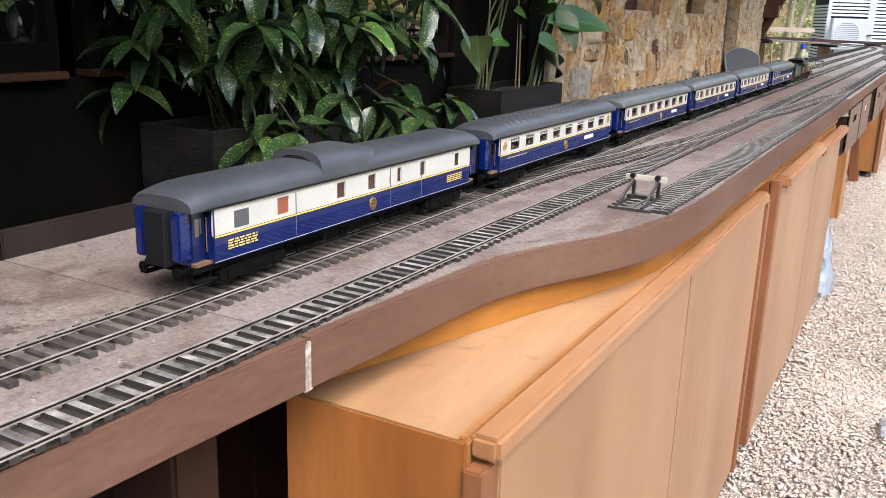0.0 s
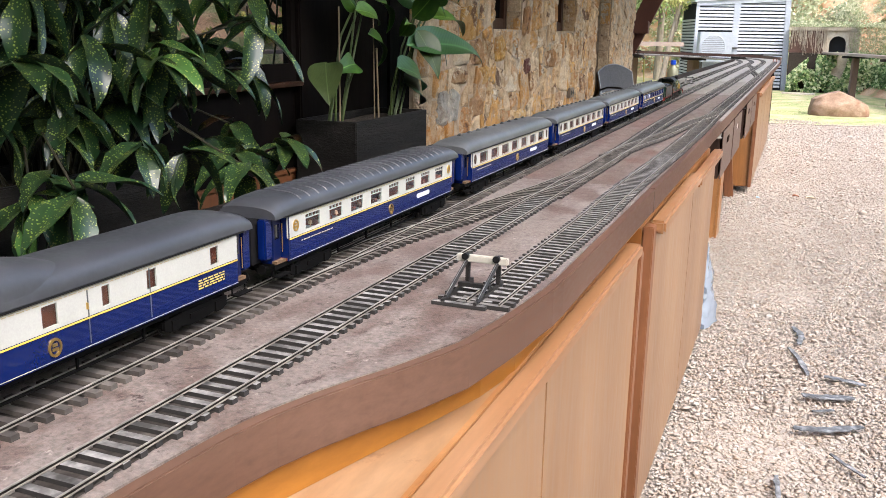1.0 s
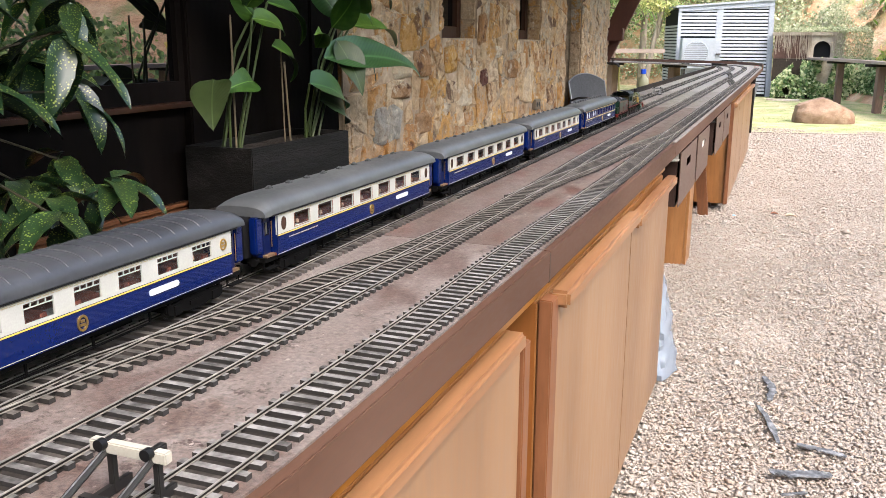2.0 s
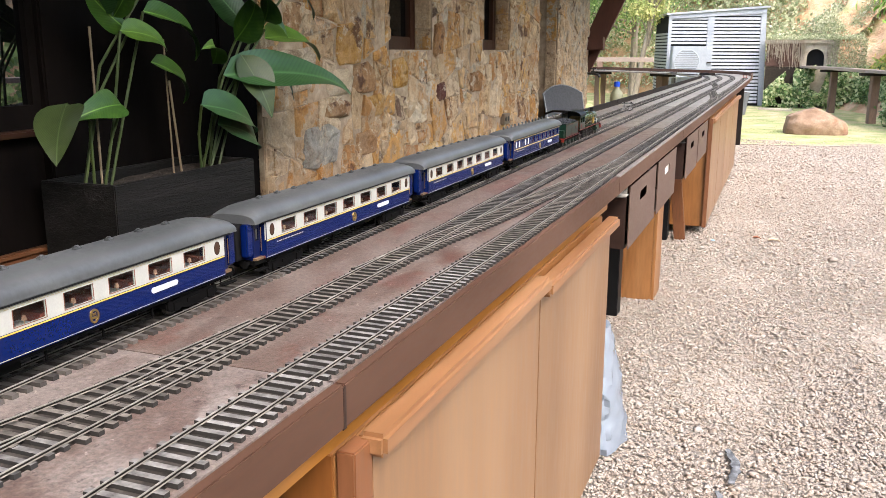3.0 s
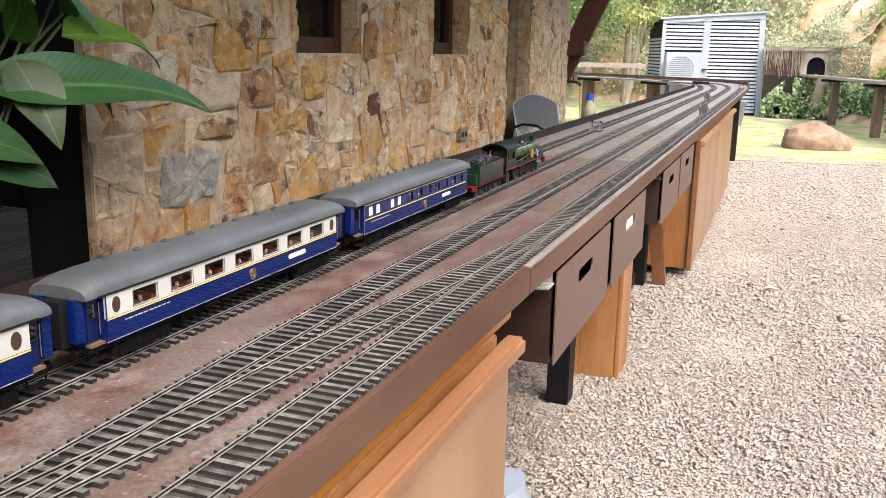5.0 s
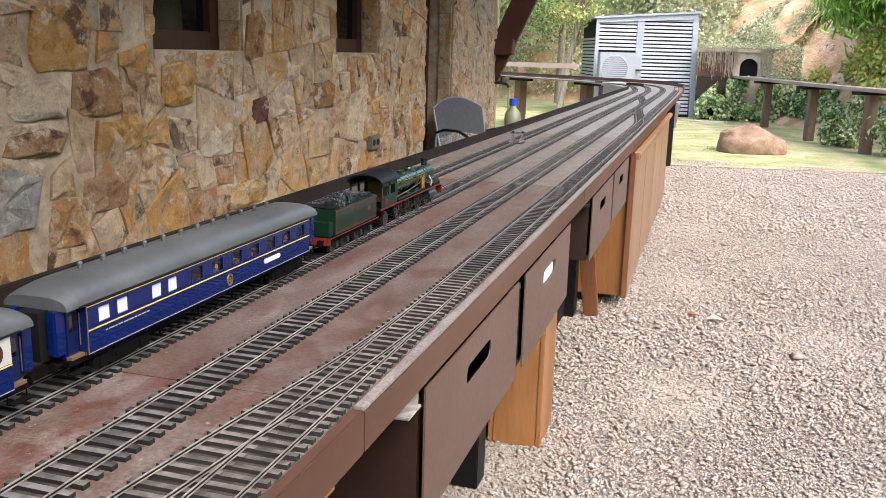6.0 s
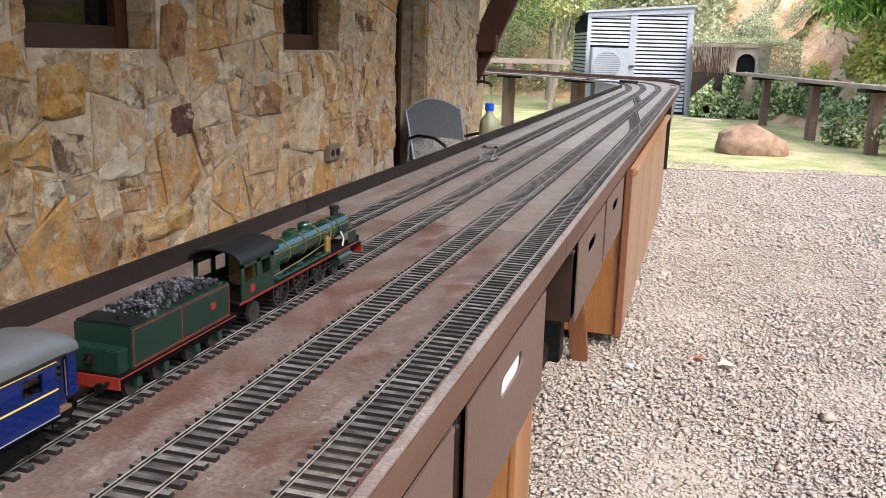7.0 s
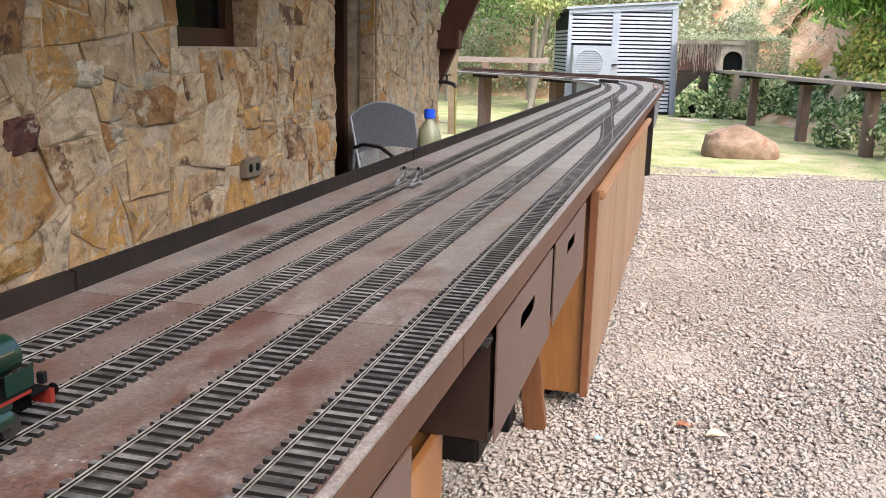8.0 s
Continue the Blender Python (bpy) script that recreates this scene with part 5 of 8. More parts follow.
    for s in (-1, 1):
        part("plate", Geo().box(min(s * 0.0355, s * 0.0362), 0.03, 0.051, max(s * 0.0355, s * 0.0362), 0.042, 0.062), M_red, e, "small red plate")
        part("splasher", Geo().box(s * 0.027 - 0.006, 0.115, 0.044, s * 0.027 + 0.006, 0.30, 0.049), M_greenlit, e, bevel=0.002)
        part("handrail", Geo().cyl((s * 0.021, 0.11, 0.079), (s * 0.021, 0.40, 0.079), 0.0008, n=6), M_bandgold, e)
        part("cylinder", Geo().cyl((s * 0.029, 0.325, 0.0255), (s * 0.029, 0.375, 0.0255), 0.0095, n=18).cyl((s * 0.029, 0.322, 0.0375), (s * 0.029, 0.378, 0.0375), 0.006, n=14), M_green, e, smooth=True)
        part("smoke_deflector", Geo().box(s * 0.031 - 0.0006, 0.375, 0.0445, s * 0.031 + 0.0006, 0.41, 0.064), M_green, e)
        part("air_pump", Geo().cyl((s * 0.026, 0.30, 0.0445), (s * 0.026, 0.30, 0.070), 0.0055, n=14).cyl((s * 0.026, 0.30, 0.070), (s * 0.026, 0.30, 0.073), 0.0035, n=12), M_gold, e, "brass air pump", smooth=True)
        part("steam_pipe", Geo().tube([(s * 0.0195, 0.37, 0.066), (s * 0.027, 0.365, 0.056), (s * 0.029, 0.355, 0.044)], 0.0026), M_greenlit, e)
        part("feed_pipe", Geo().tube([(s * 0.0205, 0.33, 0.08), (s * 0.0225, 0.32, 0.062), (s * 0.026, 0.20, 0.055), (s * 0.03, 0.11, 0.054)], 0.0011, 6), M_bandgold, e)
        zc = 0.026
        g = Geo().box(s * 0.0275 - 0.0009, 0.14, zc - 0.0095, s * 0.0275 + 0.0009, 0.275, zc - 0.0065)
        part("coupling_rod", g, M_rail, e, "bright steel coupling rod")
        part("connecting_rod", Geo().cyl((s * 0.0305, 0.205, zc - 0.008), (s * 0.0305, 0.322, 0.0255), 0.0012, n=6), M_rail, e)
        part("slide_bar", Geo().box(s * 0.0305 - 0.001, 0.275, 0.029, s * 0.0305 + 0.001, 0.322, 0.0305), M_rail, e)
    for y in (0.14, 0.2075, 0.275):
        wheelset(e, y, 0.0255, spoked=True)
    for y in (0.335, 0.385):
        wheelset(e, y, 0.012)
    wheelset(e, 0.06, 0.015)
    part("buffer_beam", Geo().box(-0.036, L - 0.006, 0.020, 0.036, L, 0.034), M_red, e, "red buffer beam")
    for s in (-1, 1):
        part("buffer", Geo().cyl((s * 0.023, L, 0.0265), (s * 0.023, L + 0.013, 0.0265), 0.0022, n=8).cyl((s * 0.023, L + 0.013, 0.0265), (s * 0.023, L + 0.0145, 0.0265), 0.0058, n=14), M_under, e)
        part("lamp", Geo().box(s * 0.025 - 0.004, L - 0.006, 0.0385, s * 0.025 + 0.004, L + 0.001, 0.05), M_black, e, bevel=0.001)
    return e


tender(Y_TRAIN + 6 * STEP + 0.012)
engine(Y_TRAIN + 6 * STEP + 0.258)

# ---- buffer stop at the end of the siding ----
M_wornsteel = mat("worn_bare_steel", [(0.08, 0.08, 0.082), (0.2, 0.2, 0.2), (0.34, 0.34, 0.33)], scale=60, fine=300, rough=0.4, metal=0.6, bump=0.1, depth=0.0004)
M_blackrail = plain("black_rail_steel", (0.03, 0.028, 0.027), 0.45, 0.5)
M_chipwhite = plain("chipped_white_paint", (0.36, 0.34, 0.29), 0.6)
M_fadedred = plain("faded_red_paint", (0.2, 0.032, 0.022), 0.6)


def buffer_stop(x0, y0, label, m_post, m_beam, band, turn=0.0):
    b = thing("buffer_stop", label, "buffer stop", (x0, y0, TOP + 0.0005), group="buffer stops", turn=turn)
    for s in (-1, 1):
        x = s * 0.0205
        part("upright", Geo().box(x - 0.0026, 0.03, 0.0, x + 0.0026, 0.036, 0.041).box(x - 0.0034, 0.027, 0.035, x + 0.0034, 0.041, 0.044), m_post, b, bevel=0.0008)
        part("strut", Geo().cyl((x, -0.045, 0.006), (x, 0.033, 0.038), 0.003, n=6), m_post, b)
        part("strut_edge", Geo().cyl((x, -0.043, 0.0092), (x, 0.028, 0.0385), 0.0009, n=6), M_wornsteel, b, "thin bright steel edge of a strut")
        part("foot_rail", Geo().box(x - 0.002, -0.055, 0.0, x + 0.002, 0.05, 0.008), m_post, b)
        part("buffer_head", Geo().cyl((s * 0.0205, 0.02, 0.0425), (s * 0.0205, 0.0255, 0.0425), 0.0045, n=14), M_black, b, "round black buffer", smooth=True)
        part("bolt", Geo().cyl((x, 0.026, 0.0385), (x, 0.0235, 0.0385), 0.0022, n=8), M_wornsteel, b)
    beam = part("cross_beam", Geo().box(-0.034, 0.0255, 0.0345, 0.034, 0.0335, 0.0435), m_beam, b, "painted cross beam", bevel=0.001)
    if band:
        part("red_band", Geo().box(-band, 0.0252, 0.0395, band, 0.0338, 0.0439), M_fadedred, beam, "faded red band", bevel=0.0008)
    for y in (-0.052, -0.03, -0.008, 0.014):
        part("sleeper", Geo().box(-0.034, y - 0.004, 0, 0.034, y + 0.004, 0.0045), M_sleeper_pale, b)
    part("brace", Geo().box(-0.0205, -0.002, 0.010, 0.0205, 0.004, 0.015), m_post, b)


buffer_stop(-0.085, 1.415, "black bent-rail buffer stop with a chipped white beam", M_blackrail, M_chipwhite, 0.0)
buffer_stop(-0.455, 6.85, "thin pale steel buffer stop on the back track", M_wornsteel, M_wornsteel, 0.0)
buffer_stop(-0.068, 13.6, "red and white buffer stop at the far end of the siding", M_fadedred, M_chipwhite, 0.02, 180)

# ---- planters and plants on the porch ----
def planter(y0, y1, label):
    p = thing("planter", label, "planter", (-1.445, (y0 + y1) / 2, 0.012), group="planters on the porch")
    h, w, l, t = 0.803, 0.135, (y1 - y0) / 2, 0.018
    ro, ri = [(-w, -l), (w, -l), (w, l), (-w, l)], [(-w + t, -l + t), (w - t, -l + t), (w - t, l - t), (-w + t, l - t)]
    vs = [(x, y, 0) for x, y in ro] + [(x, y, h) for x, y in ro] + [(x, y, h) for x, y in ri] + [(x, y, h - 0.1) for x, y in ri]
    fs = [(3, 2, 1, 0), (12, 13, 14, 15)] + [(q * 4 + i, q * 4 + (i + 1) % 4, q * 4 + 4 + (i + 1) % 4, q * 4 + 4 + i) for q in range(3) for i in range(4)]
    part("box", Geo().add(vs, fs), M_planter, p, bevel=0.003)
    g = Geo()
    n, k = 8, 5
    rng = random.Random(int(y0 * 10))
    vs = [(-w + t + (2 * w - 2 * t) * i / k, -l + t + (2 * l - 2 * t) * j / n, h - 0.035 + rng.uniform(-0.012, 0.012)) for j in range(n + 1) for i in range(k + 1)]
    g.add(vs, [(j * (k + 1) + i, j * (k + 1) + i + 1, (j + 1) * (k + 1) + i + 1, (j + 1) * (k + 1) + i) for j in range(n) for i in range(k)])
    part("soil", g, M_soil, p)


planter(1.73, 2.47, "long charcoal planter trough holding a speckled shrub")
planter(3.455, 4.155, "long charcoal planter trough holding broad-leaved plants")


def leaf_mat(name, dark, lit, ribs=False, speck=None, rough=0.35, amount=0.0, trans=0.15):
    m = bpy.data.materials.new(name)
    m.use_nodes = True
    nt = m.node_tree
    b = nt.nodes["Principled BSDF"]
    tc = nt.nodes.new("ShaderNodeTexCoord").outputs["Object"]
    n = noise_tex(nt, tc, 18, 3)
    rnd = nt.nodes.new("ShaderNodeObjectInfo").outputs["Random"]
    add = nt.nodes.new("ShaderNodeMath")
    add.operation = "MULTIPLY_ADD"
    nt.links.new(rnd, add.inputs[0])
    add.inputs[1].default_value = 0.5
    sub = nt.nodes.new("ShaderNodeMath")
    sub.operation = "SUBTRACT"
    nt.links.new(n, sub.inputs[0])
    sub.inputs[1].default_value = 0.25
    nt.links.new(sub.outputs[0], add.inputs[2])
    r = ramp(nt, [(0.25, dark), (0.75, lit)])
    nt.links.new(add.outputs[0], r.inputs["Fac"])
    col = r.outputs["Color"]
    if speck:
        v = nt.nodes.new("ShaderNodeTexVoronoi")
        v.inputs["Scale"].default_value = 170
        nt.links.new(tc, v.inputs["Vector"])
        lo = noise_tex(nt, tc, 30, 2)
        ms = nt.nodes.new("ShaderNodeMath")
        ms.operation = "MULTIPLY_ADD"
        nt.links.new(lo, ms.inputs[0])
        ms.inputs[1].default_value = -0.9
        nt.links.new(v.outputs["Distance"], ms.inputs[2])
        sr = ramp(nt, [(0.0, (1, 1, 1)), (0.06 + amount, (0, 0, 0))])
        nt.links.new(ms.outputs[0], sr.inputs["Fac"])
        ad = nt.nodes.new("ShaderNodeMath")
        ad.operation = "ADD"
        nt.links.new(ms.outputs[0], ad.inputs[0])
        ad.inputs[1].default_value = 0.22
        nt.links.new(ad.outputs[0], sr.inputs["Fac"])
        col = mixed(nt, sr.outputs["Color"], col, speck)
    high = n
    if ribs:
        # side veins running out from the midrib
        sep = nt.nodes.new("ShaderNodeSeparateXYZ")
        nt.links.new(tc, sep.inputs[0])

        def math_node(op, p, q=None):
            m1 = nt.nodes.new("ShaderNodeMath")
            m1.operation = op
            for k, v in enumerate((p, q)):
                if isinstance(v, (int, float)):
                    m1.inputs[k].default_value = v
                elif v is not None:
                    nt.links.new(v, m1.inputs[k])
            return m1.outputs[0]

        side = math_node("ABSOLUTE", sep.outputs[0])
        run = math_node("SUBTRACT", math_node("MULTIPLY", side, 1.3), sep.outputs[1])
        high = math_node("MULTIPLY_ADD", math_node("SINE", math_node("MULTIPLY", run, 620.0)), 0.5)
        vr = ramp(nt, [(0.0, (0.8, 0.8, 0.8)), (0.5, (1.1, 1.1, 1.05))])
        nt.links.new(high, vr.inputs["Fac"])
        col = mixed(nt, 0.8, col, vr.outputs["Color"], "MULTIPLY")
        mid = ramp(nt, [(0.0, (1, 1, 1)), (0.0035, (0, 0, 0))])
        nt.links.new(side, mid.inputs["Fac"])
        col = mixed(nt, mid.outputs["Color"], col, tuple(min(1, c * 1.8 + 0.02) for c in lit))
    nt.links.new(col, b.inputs["Base Color"])
    b.inputs["Roughness"].default_value = rough
    bp = nt.nodes.new("ShaderNodeBump")
    bp.inputs["Strength"].default_value, bp.inputs["Distance"].default_value = 0.15, 0.002
    nt.links.new(high, bp.inputs["Height"])
    nt.links.new(bp.outputs["Normal"], b.inputs["Normal"])
    return m


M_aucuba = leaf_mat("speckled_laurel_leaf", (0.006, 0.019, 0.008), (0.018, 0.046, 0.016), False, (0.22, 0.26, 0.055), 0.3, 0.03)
# lit copy of the leaf colour, for some of the front whorls
M_aucuba_lit = leaf_mat("lit_speckled_leaf", (0.03, 0.085, 0.02), (0.065, 0.145, 0.034), False, (0.36, 0.38, 0.09), 0.3, 0.05)
M_canna = leaf_mat("broad_green_leaf", (0.035, 0.09, 0.011), (0.09, 0.17, 0.02), True, None, 0.45)
M_canna_dark = leaf_mat("bluish_green_leaf", (0.016, 0.053, 0.016), (0.042, 0.1, 0.03), True, None, 0.42)
M_canna_olive = leaf_mat("fading_olive_leaf", (0.022, 0.038, 0.01), (0.05, 0.072, 0.02), True, None, 0.45)
M_stem = mat("green_stem", [(0.03, 0.05, 0.012), (0.065, 0.085, 0.022)], scale=10, fine=80, rough=0.5)
M_twig = mat("brown_twig", [(0.02, 0.017, 0.009), (0.045, 0.04, 0.02)], scale=20, fine=90, rough=0.8)
M_cane = mat("dry_cane", [(0.14, 0.1, 0.055), (0.24, 0.18, 0.11)], scale=12, fine=90, rough=0.7)


def leaf_geo(L, W, droop, fold=0.25, seg=7, wave=0.0, seed=0, blunt=0.75, teeth=0.0):
    """A leaf along +y from the origin, folded on its midrib and drooping."""
    g = Geo()
    rng = random.Random(seed)
    vs = []
    y = z = 0.0
    a = 0.15
    for i in range(seg + 1):
        t = i / seg
        w = W / 2 * (math.sin(math.pi * min(1, t ** blunt)) ** 0.85) * (1.1 - 0.35 * t) + (0.002 if i < seg else 0)
        if teeth and i % 2:
            w *= 1 + teeth
        zz = wave * W * math.sin(t * 9 + seed)
        vs += [(-w, y, z + fold * w + zz), (-w * 0.5, y, z + fold * w * 0.42), (0, y, z), (w * 0.5, y, z + fold * w * 0.42), (w, y, z + fold * w - zz)]
        y += L / seg * math.cos(a)
        z += L / seg * math.sin(a)
        a -= droop / seg * (0.5 + t)
    fs = []
    for i in range(seg):
        for j in range(4):
            fs.append((i * 5 + j, i * 5 + j + 1, (i + 1) * 5 + j + 1, (i + 1) * 5 + j))
    return g.add(vs, fs)


def leaf_mesh(name, m, **kw):
    me = finish(name, leaf_geo(**kw), m, smooth=False)
    me.shade_smooth()
    return me


def put_leaf(me, parent, at, yaw, pitch, roll, s, name="leaf"):
    ob = new(name, me)
    ob.parent = parent
    ob.matrix_basis = pose(*at, pitch, roll, yaw) @ Matrix.Scale(s, 4)
    return ob


def shrub():
    p = thing("speckled_shrub", "glossy green laurel shrub with yellow-speckled leaves in a planter", "shrub", (-1.44, 2.10, 0.78))
    rng = random.Random(11)
    dark = [leaf_mesh("laurel_leaf", M_aucuba, L=0.17, W=0.052, droop=d, fold=0.35, seg=11, seed=i, teeth=0.07, wave=0.06) for i, d in enumerate((0.6, 0.9, 1.2))]
    lit = [leaf_mesh("laurel_leaf", M_aucuba_lit, L=0.14, W=0.046, droop=d, fold=0.3, seg=11, seed=i + 5, teeth=0.07, wave=0.05) for i, d in enumerate((0.6, 1.0))]
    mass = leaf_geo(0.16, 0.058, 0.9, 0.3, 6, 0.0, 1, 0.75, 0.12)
    inner = Geo()
    n = 0
    for k in range(108):
        # whorl centres fill a broad dome that spills over the front of the trough
        front = k < 46
        u, w = rng.uniform(-1, 1), rng.random()
        z = (0.02 + 0.75 * w) if front else (0.15 + 0.95 * w)
        x = rng.uniform(0.16, 0.42) * (1.0 - 0.3 * w) if front else rng.uniform(-0.10, 0.20)
        y = 0.02 + u * (0.46 + 0.16 * w)
        c = Vector((x, y, z))
        root = Vector((rng.uniform(-0.04, 0.04), c.y * 0.35, 0.0))
        mid = root.lerp(c, 0.55) + Vector((0, 0, 0.12))
        if k % 2 == 0:
            part("branch", Geo().tube([root, mid, c], 0.003, 5), M_twig, p)
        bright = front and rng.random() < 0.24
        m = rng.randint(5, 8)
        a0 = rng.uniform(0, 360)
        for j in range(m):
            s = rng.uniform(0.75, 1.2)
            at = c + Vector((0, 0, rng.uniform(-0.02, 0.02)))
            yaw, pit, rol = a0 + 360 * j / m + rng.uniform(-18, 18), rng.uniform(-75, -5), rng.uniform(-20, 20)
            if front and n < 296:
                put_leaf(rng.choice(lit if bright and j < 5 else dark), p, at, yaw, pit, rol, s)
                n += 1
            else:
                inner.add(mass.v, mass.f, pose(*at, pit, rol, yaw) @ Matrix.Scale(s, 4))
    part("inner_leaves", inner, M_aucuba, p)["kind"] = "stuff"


shrub()


def canna():
    p = thing("broad_leaved_plant", "tall broad-leaved green canna plants with bare stems in a planter", "plant", (-1.44, 3.80, 0.79))
    bright = leaf_mesh("broad_leaf", M_canna, L=0.34, W=0.14, droop=1.1, fold=0.3, seg=14, wave=0.03, seed=1, blunt=0.66)
    slim = leaf_mesh("broad_leaf", M_canna, L=0.34, W=0.085, droop=1.2, fold=0.45, seg=14, wave=0.04, seed=2, blunt=0.62)
    dark = leaf_mesh("broad_leaf", M_canna_dark, L=0.34, W=0.115, droop=0.8, fold=0.3, seg=14, wave=0.03, seed=3, blunt=0.62)
    olive = leaf_mesh("broad_leaf", M_canna_olive, L=0.34, W=0.19, droop=0.6, fold=0.25, seg=14, wave=0.03, seed=4, blunt=0.7)
    blade = leaf_mesh("broad_leaf", M_canna_dark, L=0.34, W=0.07, droop=0.7, fold=0.3, seg=14, wave=0.03, seed=6, blunt=0.62)
    tall = leaf_mesh("broad_leaf", M_canna, L=0.34, W=0.1, droop=0.5, fold=0.4, seg=14, wave=0.03, seed=5, blunt=0.66)

    def aimed(me, base, tip, roll):
        """A leaf whose base and tip stand at these two places."""
        end = me.vertices[len(me.vertices) - 3].co
        a, b = Vector(base), Vector(tip)
        d = b - a
        yaw = math.degrees(math.atan2(-d.x, d.y))
        pitch = math.degrees(math.asin(max(-1, min(1, d.z / d.length))) - math.atan2(end.z, end.y))
        put_leaf(me, p, a, yaw, pitch, roll, d.length / math.hypot(end.y, end.z), "leaf")

    # two clumps: stems from the soil, each ending at a leaf's foot
    for foot, mid, top in (((0, -0.32, 0), (0.01, -0.25, 0.26), (0.02, -0.11, 0.45)), ((0.01, -0.29, 0), (0.02, -0.30, 0.2), (0.02, -0.38, 0.25)), ((0, -0.24, 0), (0.02, -0.2, 0.2), (0.04, -0.17, 0.45)),
                           ((0.02, -0.26, 0), (0.03, -0.23, 0.14), (0.06, -0.21, 0.24)), ((-0.01, -0.2, 0), (0.0, -0.1, 0.3), (0.02, -0.04, 0.51)), ((-0.02, -0.3, 0), (0, -0.22, 0.35), (0.02, 0.04, 0.65)),
                           ((0, 0.24, 0), (0.02, 0.28, 0.18), (0.04, 0.33, 0.31)), ((0.02, 0.20, 0), (0.04, 0.17, 0.12), (0.08, 0.14, 0.22)), ((0, 0.28, 0), (0.02, 0.36, 0.24), (0.04, 0.60, 0.47)),
                           ((-0.02, 0.3, 0), (0.0, 0.36, 0.3), (0.02, 0.44, 0.43)), ((0.02, 0.3, 0), (0.02, 0.45, 0.3), (0.02, 0.61, 0.55)), ((0.01, 0.27, 0), (0.02, 0.5, 0.4), (0.04, 0.80, 0.64)),
                           ((-0.02, 0.26, 0), (-0.01, 0.4, 0.26), (0.0, 0.54, 0.48))):
        part("stem", Geo().tube([Vector(foot), Vector(mid), Vector(top)], 0.0045, 7), M_stem, p, smooth=True)
    for me, base, tip, roll in ((olive, (0.02, -0.38, 0.25), (0.10, -0.55, 0.10), 10), (bright, (0.06, -0.21, 0.24), (0.11, -0.41, 0.18), -55), (bright, (0.04, -0.17, 0.45), (0.11, -0.0, 0.36), 50),
                                (slim, (0.02, -0.04, 0.51), (0.10, 0.25, 0.30), 45), (slim, (0.02, -0.02, 0.36), (0.10, 0.15, 0.14), 50), (tall, (0.02, -0.11, 0.45), (0.06, -0.11, 0.70), 60),
                                (tall, (0.02, -0.17, 0.49), (0.04, -0.28, 0.66), -50), (blade, (0.04, 0.33, 0.31), (0.22, 1.10, 0.17), 45), (dark, (0.08, 0.14, 0.22), (0.18, 0.47, 0.03), 50),
                                (dark, (0.06, 0.25, 0.15), (0.16, 0.54, -0.07), 55), (olive, (0.04, 0.44, 0.38), (0.12, 0.41, 0.15), 15), (bright, (0.04, 0.60, 0.44), (0.13, 0.92, 0.34), 30),
                                (dark, (0.02, 0.63, 0.38), (0.10, 0.66, 0.19), 25), (bright, (0.04, 0.60, 0.50), (0.06, 0.34, 0.63), -50), (dark, (0.02, 0.61, 0.55), (0.10, 0.64, 0.42), 30),
                                (dark, (0.04, 0.80, 0.64), (0.12, 0.92, 0.48), 40), (bright, (0.02, 0.44, 0.43), (0.05, 0.25, 0.63), -50), (dark, (0.0, 0.54, 0.48), (0.03, 0.48, 0.76), 40),
                                (bright, (0.02, 0.04, 0.65), (0.08, 0.25, 0.59), 50), (dark, (-0.02, -0.2, 0.5), (0.02, -0.45, 0.72), -40), (slim, (0.02, 0.3, 0.35), (0.10, 0.05, 0.42), -45)):
        aimed(me, base, tip, roll)
    for foot, top, r in (((0.02, -0.27, 0), (0.02, -0.27, 0.46), 0.0035), ((0.0, 0.12, 0), (0.02, 0.06, 0.30), 0.004), ((0.0, 0.08, 0), (0.0, 0.07, 0.43), 0.003)):
        part("dry_cane", Geo().cyl(foot, top, r, n=6), M_cane, p, "dry pale cane")


canna()

# ---- chair, bottle and tap by the house corner ----
M_mesh = mat("grey_mesh_fabric", [(0.045, 0.047, 0.05), (0.07, 0.072, 0.076)], scale=60, fine=500, rough=0.8, bump=0.3, depth=0.0005)
M_frame = plain("dark_bronze_tube", (0.035, 0.03, 0.027), 0.4, 0.5)
ch = thing("garden_chair", "grey mesh-backed garden chair with dark tubular arms on the porch", "chair", (-1.27, 9.42, 0.0), turn=52)
n = 12
vs, fs = [], []
for j in range(9):
    t = j / 8
    for i in range(n + 1):
        u = i / n * 2 - 1
        top = 0.87 - 0.075 * u * u
        z = 0.46 + (top - 0.46) * t
        vs.append((u * (0.215 + 0.01 * t), 0.20 + 0.10 * t + 0.04 * (1 - u * u), z))
fs = [(j * (n + 1) + i, j * (n + 1) + i + 1, (j + 1) * (n + 1) + i + 1, (j + 1) * (n + 1) + i) for j in range(8) for i in range(n)]
M_seethrough = mat("see_through_mesh", [(0.2, 0.2, 0.195), (0.27, 0.27, 0.26)], scale=60, fine=500, rough=0.8, bump=0)
_nt = M_seethrough.node_tree
_mx = _nt.nodes.new("ShaderNodeMixShader")
_mx.inputs[0].default_value = 0.6
_nt.links.new(_nt.nodes["Principled BSDF"].outputs[0], _mx.inputs[1])
_nt.links.new(_nt.nodes.new("ShaderNodeBsdfTransparent").outputs[0], _mx.inputs[2])
_nt.links.new(_mx.outputs[0], _nt.nodes["Material Output"].inputs["Surface"])
